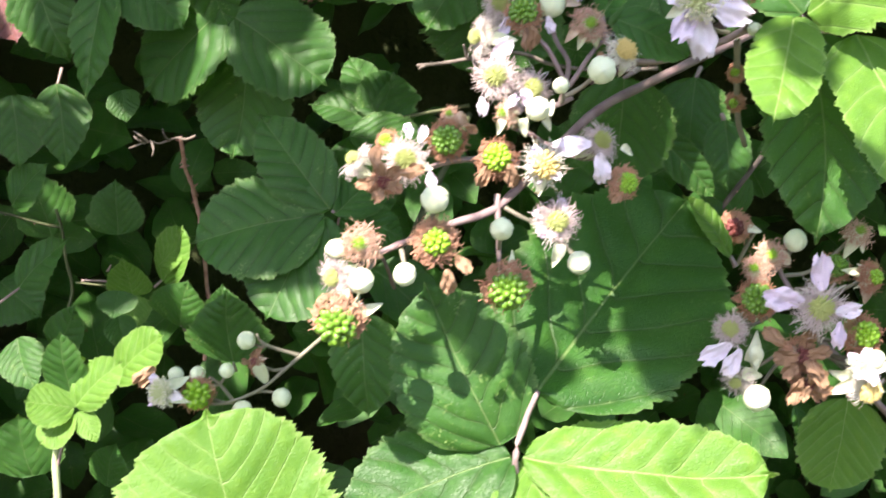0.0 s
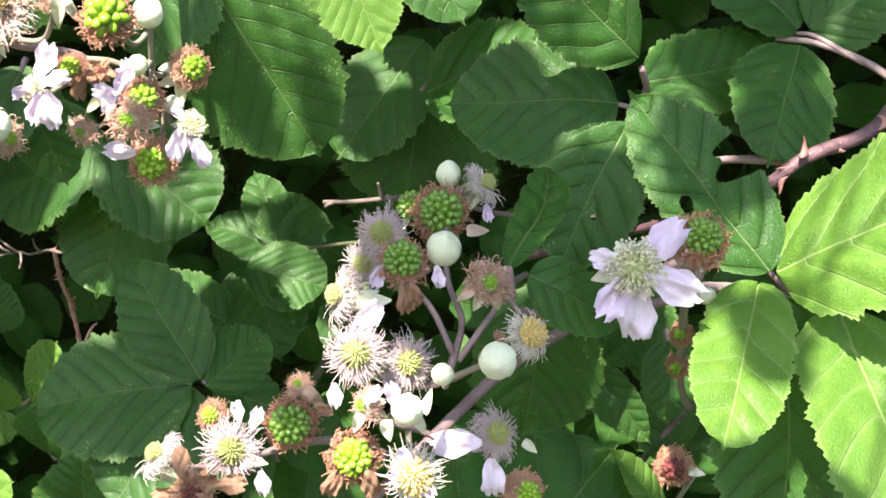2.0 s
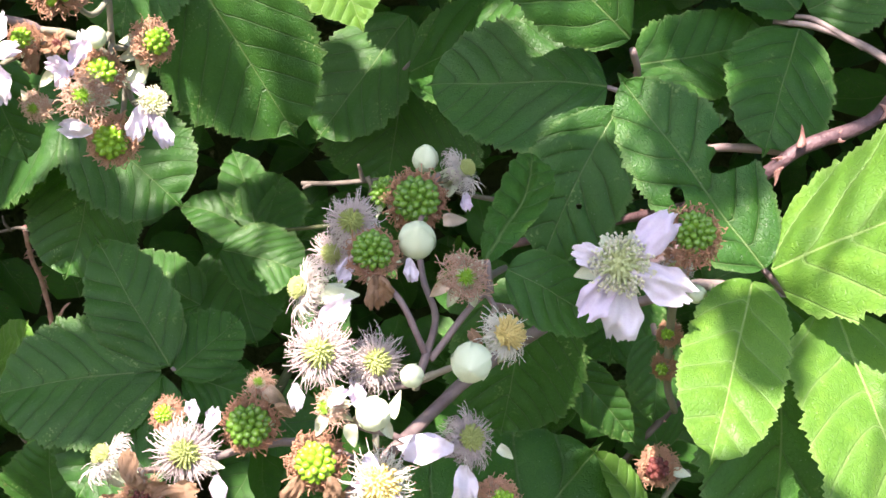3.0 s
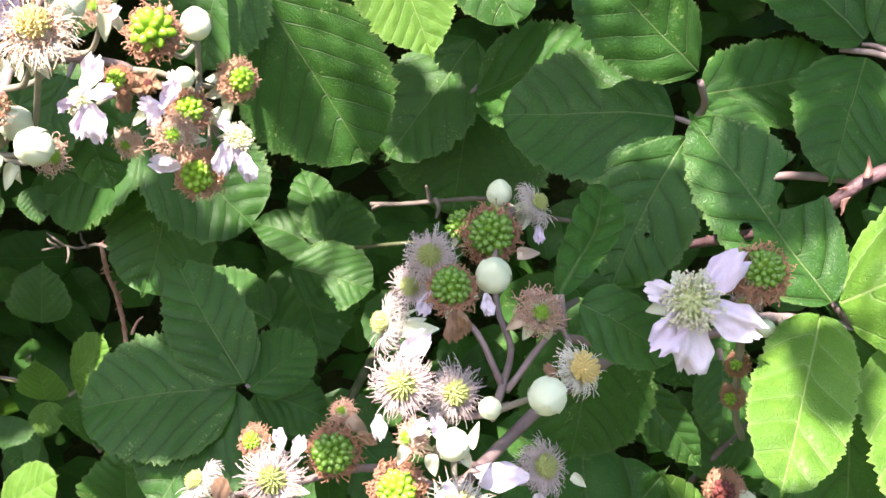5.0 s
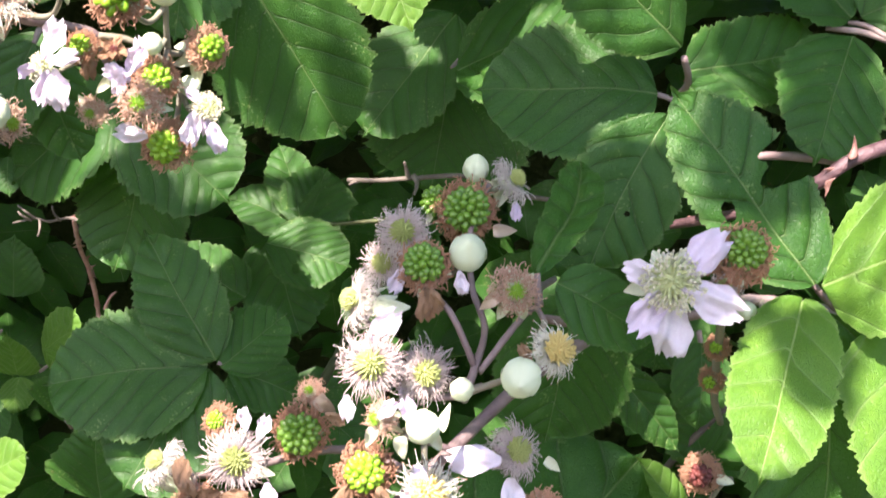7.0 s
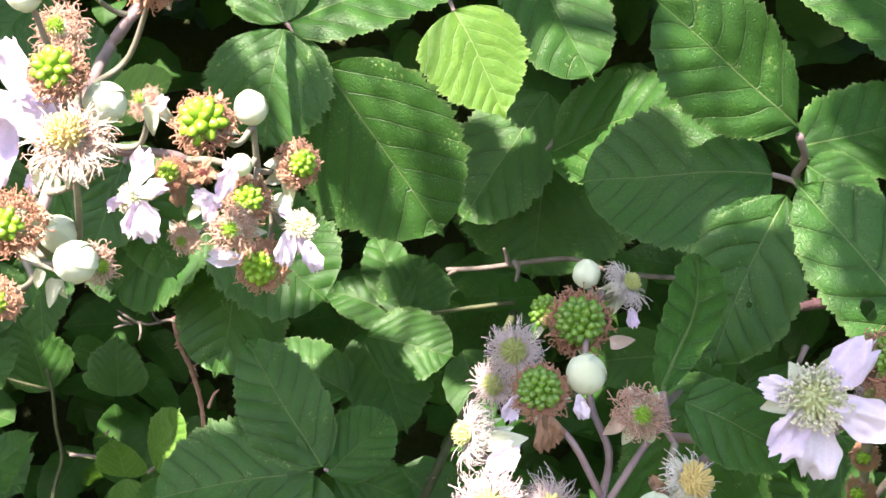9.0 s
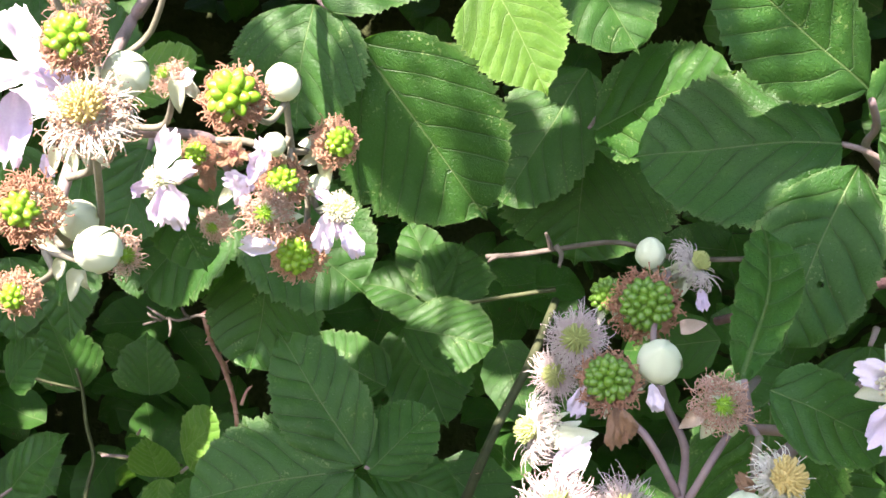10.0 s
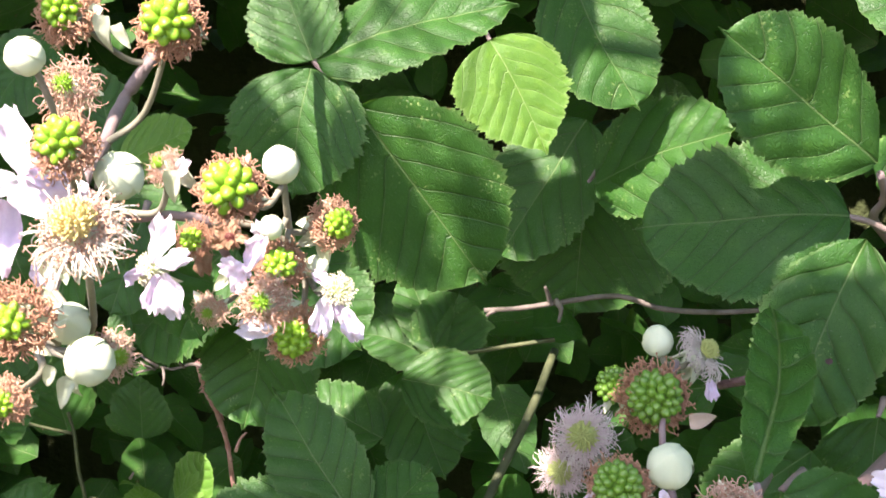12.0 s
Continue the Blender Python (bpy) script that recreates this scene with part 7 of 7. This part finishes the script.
leaflet(shade_spray, (-0.0758, 0.1192, 1.5757), (-0.1168, 0.1212, 1.5777), 0.0283, (-0.2615, -0.6159, 0.7431), point=0.6, seed=500)
stem("leaf_stalk", shade_spray, [(-0.25, 0.15, 1.74), (-0.2424, 0.1652, 1.6194), (-0.2349, 0.1804, 1.4589)], 0.0012, 0.0009, STALK)
leaflet(shade_spray, (-0.2349, 0.1804, 1.4589), (-0.2819, 0.1804, 1.4979), 0.0547, (-0.2615, -0.6159, 0.7431), point=0.6, seed=501)
stem("leaf_stalk", shade_spray, [(-0.25, 0.15, 1.74), (-0.1669, 0.1356, 1.6369), (-0.0838, 0.1212, 1.4937)], 0.0012, 0.0009, STALK)
leaflet(shade_spray, (-0.0838, 0.1212, 1.4937), (-0.0788, 0.1212, 1.5187), 0.0185, (-0.2615, -0.6159, 0.7431), point=0.6, seed=503)
stem("leaf_stalk", shade_spray, [(0.05, 0.1, 1.76), (0.0061, 0.1085, 1.6178), (-0.0377, 0.117, 1.4356)], 0.0012, 0.0009, STALK)
leaflet(shade_spray, (-0.0377, 0.117, 1.4356), (-0.0627, 0.112, 1.3766), 0.0340, (-0.2615, -0.6159, 0.7431), point=0.6, seed=504)
stem("leaf_stalk", shade_spray, [(-0.6, 0.3, 1.6), (-0.5035, 0.3723, 1.543), (-0.4069, 0.4446, 1.446)], 0.0012, 0.0009, STALK)
leaflet(shade_spray, (-0.4069, 0.4446, 1.446), (-0.4039, 0.4396, 1.524), 0.0659, (-0.2615, -0.6159, 0.7431), point=0.6, seed=505)
stem("leaf_stalk", shade_spray, [(-0.25, 0.15, 1.74), (-0.1804, 0.2152, 1.6684), (-0.1109, 0.2804, 1.5719)], 0.0012, 0.0009, STALK)
leaflet(shade_spray, (-0.1109, 0.2804, 1.5719), (-0.1599, 0.2804, 1.5779), 0.0326, (-0.2615, -0.6159, 0.7431), point=0.6, seed=506)
stem("leaf_stalk", shade_spray, [(-0.25, 0.15, 1.74), (-0.1761, 0.1008, 1.5849), (-0.1023, 0.0517, 1.3898)], 0.0012, 0.0009, STALK)
leaflet(shade_spray, (-0.1023, 0.0517, 1.3898), (-0.1033, 0.0517, 1.3968), 0.0143, (-0.2615, -0.6159, 0.7431), point=0.6, seed=508)
stem("leaf_stalk", shade_spray, [(-0.25, 0.15, 1.74), (-0.262, 0.18, 1.66), (-0.2631, 0.2081, 1.5947)], 0.0012, 0.0009, STALK)
leaflet(shade_spray, (-0.2631, 0.2081, 1.5947), (-0.235, 0.203, 1.583), 0.0200, (-0.2615, -0.6159, 0.7431), point=0.6, seed=507)
stem("leaf_stalk", shade_spray, [(-0.05, 0.1, 1.74), (-0.07, 0.07, 1.62), (-0.0688, 0.0613, 1.4667)], 0.0012, 0.0009, STALK)
leaflet(shade_spray, (-0.0688, 0.0613, 1.4667), (-0.0578, 0.0363, 1.3807), 0.0420, (-0.2615, -0.6159, 0.7431), point=0.6, seed=509)
stem("leaf_stalk", shade_spray, [(0.05, 0.1, 1.76), (-0.02, 0.07, 1.64), (-0.091, 0.054, 1.499)], 0.0012, 0.0009, STALK)
leaflet(shade_spray, (-0.091, 0.054, 1.499), (-0.074, 0.132, 1.521), 0.0360, (-0.2615, -0.6159, 0.7431), point=0.6, seed=510)
stem("leaf_stalk", shade_spray, [(0.05, 0.1, 1.76), (0.01, 0.06, 1.66), (-0.05, 0.04, 1.516)], 0.0012, 0.0009, STALK)
leaflet(shade_spray, (-0.05, 0.04, 1.516), (-0.034, 0.04, 1.502), 0.0160, (-0.2615, -0.6159, 0.7431), point=0.6, seed=511)
stem("leaf_stalk", shade_spray, [(0.05, 0.1, 1.76), (-0.0069, 0.069, 1.6573), (-0.0625, 0.038, 1.526)], 0.0012, 0.0009, STALK)
leaflet(shade_spray, (-0.0625, 0.038, 1.526), (-0.05, 0.038, 1.478), 0.0340, (-0.2615, -0.6159, 0.7431), point=0.6, seed=512)
stem("leaf_stalk", shade_spray, [(0.35, 0.12, 1.68), (0.1656, 0.0835, 1.6098), (-0.0188, 0.047, 1.4995)], 0.0012, 0.0009, STALK)
leaflet(shade_spray, (-0.0188, 0.047, 1.4995), (-0.0307, 0.037, 1.4816), 0.0150, (-0.2615, -0.6159, 0.7431), point=0.6, seed=513)
stem("leaf_stalk", shade_spray, [(0.0, 0.08, 1.74), (-0.071, 0.049, 1.58), (-0.1178, 0.0191, 1.4486)], 0.0010, 0.0008, STALK)
leaflet(shade_spray, (-0.1178, 0.0191, 1.4486), (-0.1098, 0.0251, 1.4145), 0.0170, (-0.2615, -0.6159, 0.7431), point=0.6, seed=514)
stem("leaf_stalk", shade_spray, [(0.0, 0.08, 1.74), (-0.090, 0.053, 1.58), (-0.1507, 0.0231, 1.4576)], 0.0010, 0.0008, STALK)
leaflet(shade_spray, (-0.1507, 0.0231, 1.4576), (-0.1278, 0.0141, 1.4436), 0.0110, (-0.2615, -0.6159, 0.7431), point=0.6, seed=515)
stem("leaf_stalk", shade_spray, [(0.0, 0.08, 1.74), (-0.056, 0.063, 1.58), (-0.0927, 0.0331, 1.4336)], 0.0010, 0.0008, STALK)
leaflet(shade_spray, (-0.0927, 0.0331, 1.4336), (-0.0897, 0.0331, 1.4216), 0.0090, (-0.2615, -0.6159, 0.7431), point=0.6, seed=516)
stem("leaf_stalk", shade_spray, [(-0.083, 0.106, 1.74), (-0.099, 0.106, 1.6), (-0.1038, 0.0861, 1.5135)], 0.0010, 0.0008, STALK)
leaflet(shade_spray, (-0.1038, 0.0861, 1.5135), (-0.1038, 0.0861, 1.5026), 0.0110, (-0.2615, -0.6159, 0.7431), point=0.6, seed=517)
stem("leaf_stalk", shade_spray, [(-0.205, 0.180, 1.74), (-0.244, 0.180, 1.6), (-0.2568, 0.1601, 1.3576)], 0.0010, 0.0008, STALK)
leaflet(shade_spray, (-0.2568, 0.1601, 1.3576), (-0.1788, 0.167, 1.3656), 0.0360, (-0.2615, -0.6159, 0.7431), point=0.6, seed=518)
stem("leaf_stalk", shade_spray, [(-0.133, 0.205, 1.74), (-0.157, 0.205, 1.6), (-0.1658, 0.185, 1.3836)], 0.0010, 0.0008, STALK)
leaflet(shade_spray, (-0.1658, 0.185, 1.3836), (-0.1648, 0.182, 1.3305), 0.0300, (-0.2615, -0.6159, 0.7431), point=0.6, seed=519)
stem("leaf_stalk", shade_spray, [(-0.200, 0.342, 1.74), (-0.237, 0.342, 1.6), (-0.2497, 0.3221, 1.3225)], 0.0010, 0.0008, STALK)
leaflet(shade_spray, (-0.2497, 0.3221, 1.3225), (-0.2458, 0.312, 1.3716), 0.0460, (-0.2615, -0.6159, 0.7431), point=0.6, seed=520)
stem("leaf_stalk", shade_spray, [(-0.038, 0.172, 1.74), (-0.045, 0.172, 1.6), (-0.0478, 0.1521, 1.4666)], 0.0010, 0.0008, STALK)
leaflet(shade_spray, (-0.0478, 0.1521, 1.4666), (-0.0088, 0.162, 1.4316), 0.0360, (-0.2615, -0.6159, 0.7431), point=0.6, seed=521)
stem("leaf_stalk", shade_spray, [(-0.373, 0.422, 1.74), (-0.442, 0.422, 1.6), (-0.3777, 0.402, 1.4716)], 0.0010, 0.0008, STALK)
leaflet(shade_spray, (-0.3777, 0.402, 1.4716), (-0.3717, 0.402, 1.3916), 0.0700, (-0.2615, -0.6159, 0.7431), point=0.6, seed=522)
stem("leaf_stalk", shade_spray, [(-0.151, 0.326, 1.74), (-0.179, 0.326, 1.65), (-0.1889, 0.3065, 1.5259)], 0.0010, 0.0008, STALK)
leaflet(shade_spray, (-0.1889, 0.3065, 1.5259), (-0.1789, 0.3205, 1.5559), 0.0220, (-0.2615, -0.6159, 0.7431), point=0.6, seed=524)
stem("leaf_stalk", shade_spray, [(-0.165, 0.330, 1.74), (-0.196, 0.330, 1.65), (-0.2059, 0.3105, 1.5049)], 0.0010, 0.0008, STALK)
leaflet(shade_spray, (-0.2059, 0.3105, 1.5049), (-0.1889, 0.2955, 1.4709), 0.0320, (-0.2615, -0.6159, 0.7431), point=0.6, seed=525)
stem("leaf_stalk", shade_spray, [(-0.182, 0.330, 1.74), (-0.216, 0.330, 1.65), (-0.2269, 0.3105, 1.4879)], 0.0010, 0.0008, STALK)
leaflet(shade_spray, (-0.2269, 0.3105, 1.4879), (-0.2079, 0.3105, 1.5119), 0.0200, (-0.2615, -0.6159, 0.7431), point=0.6, seed=526)
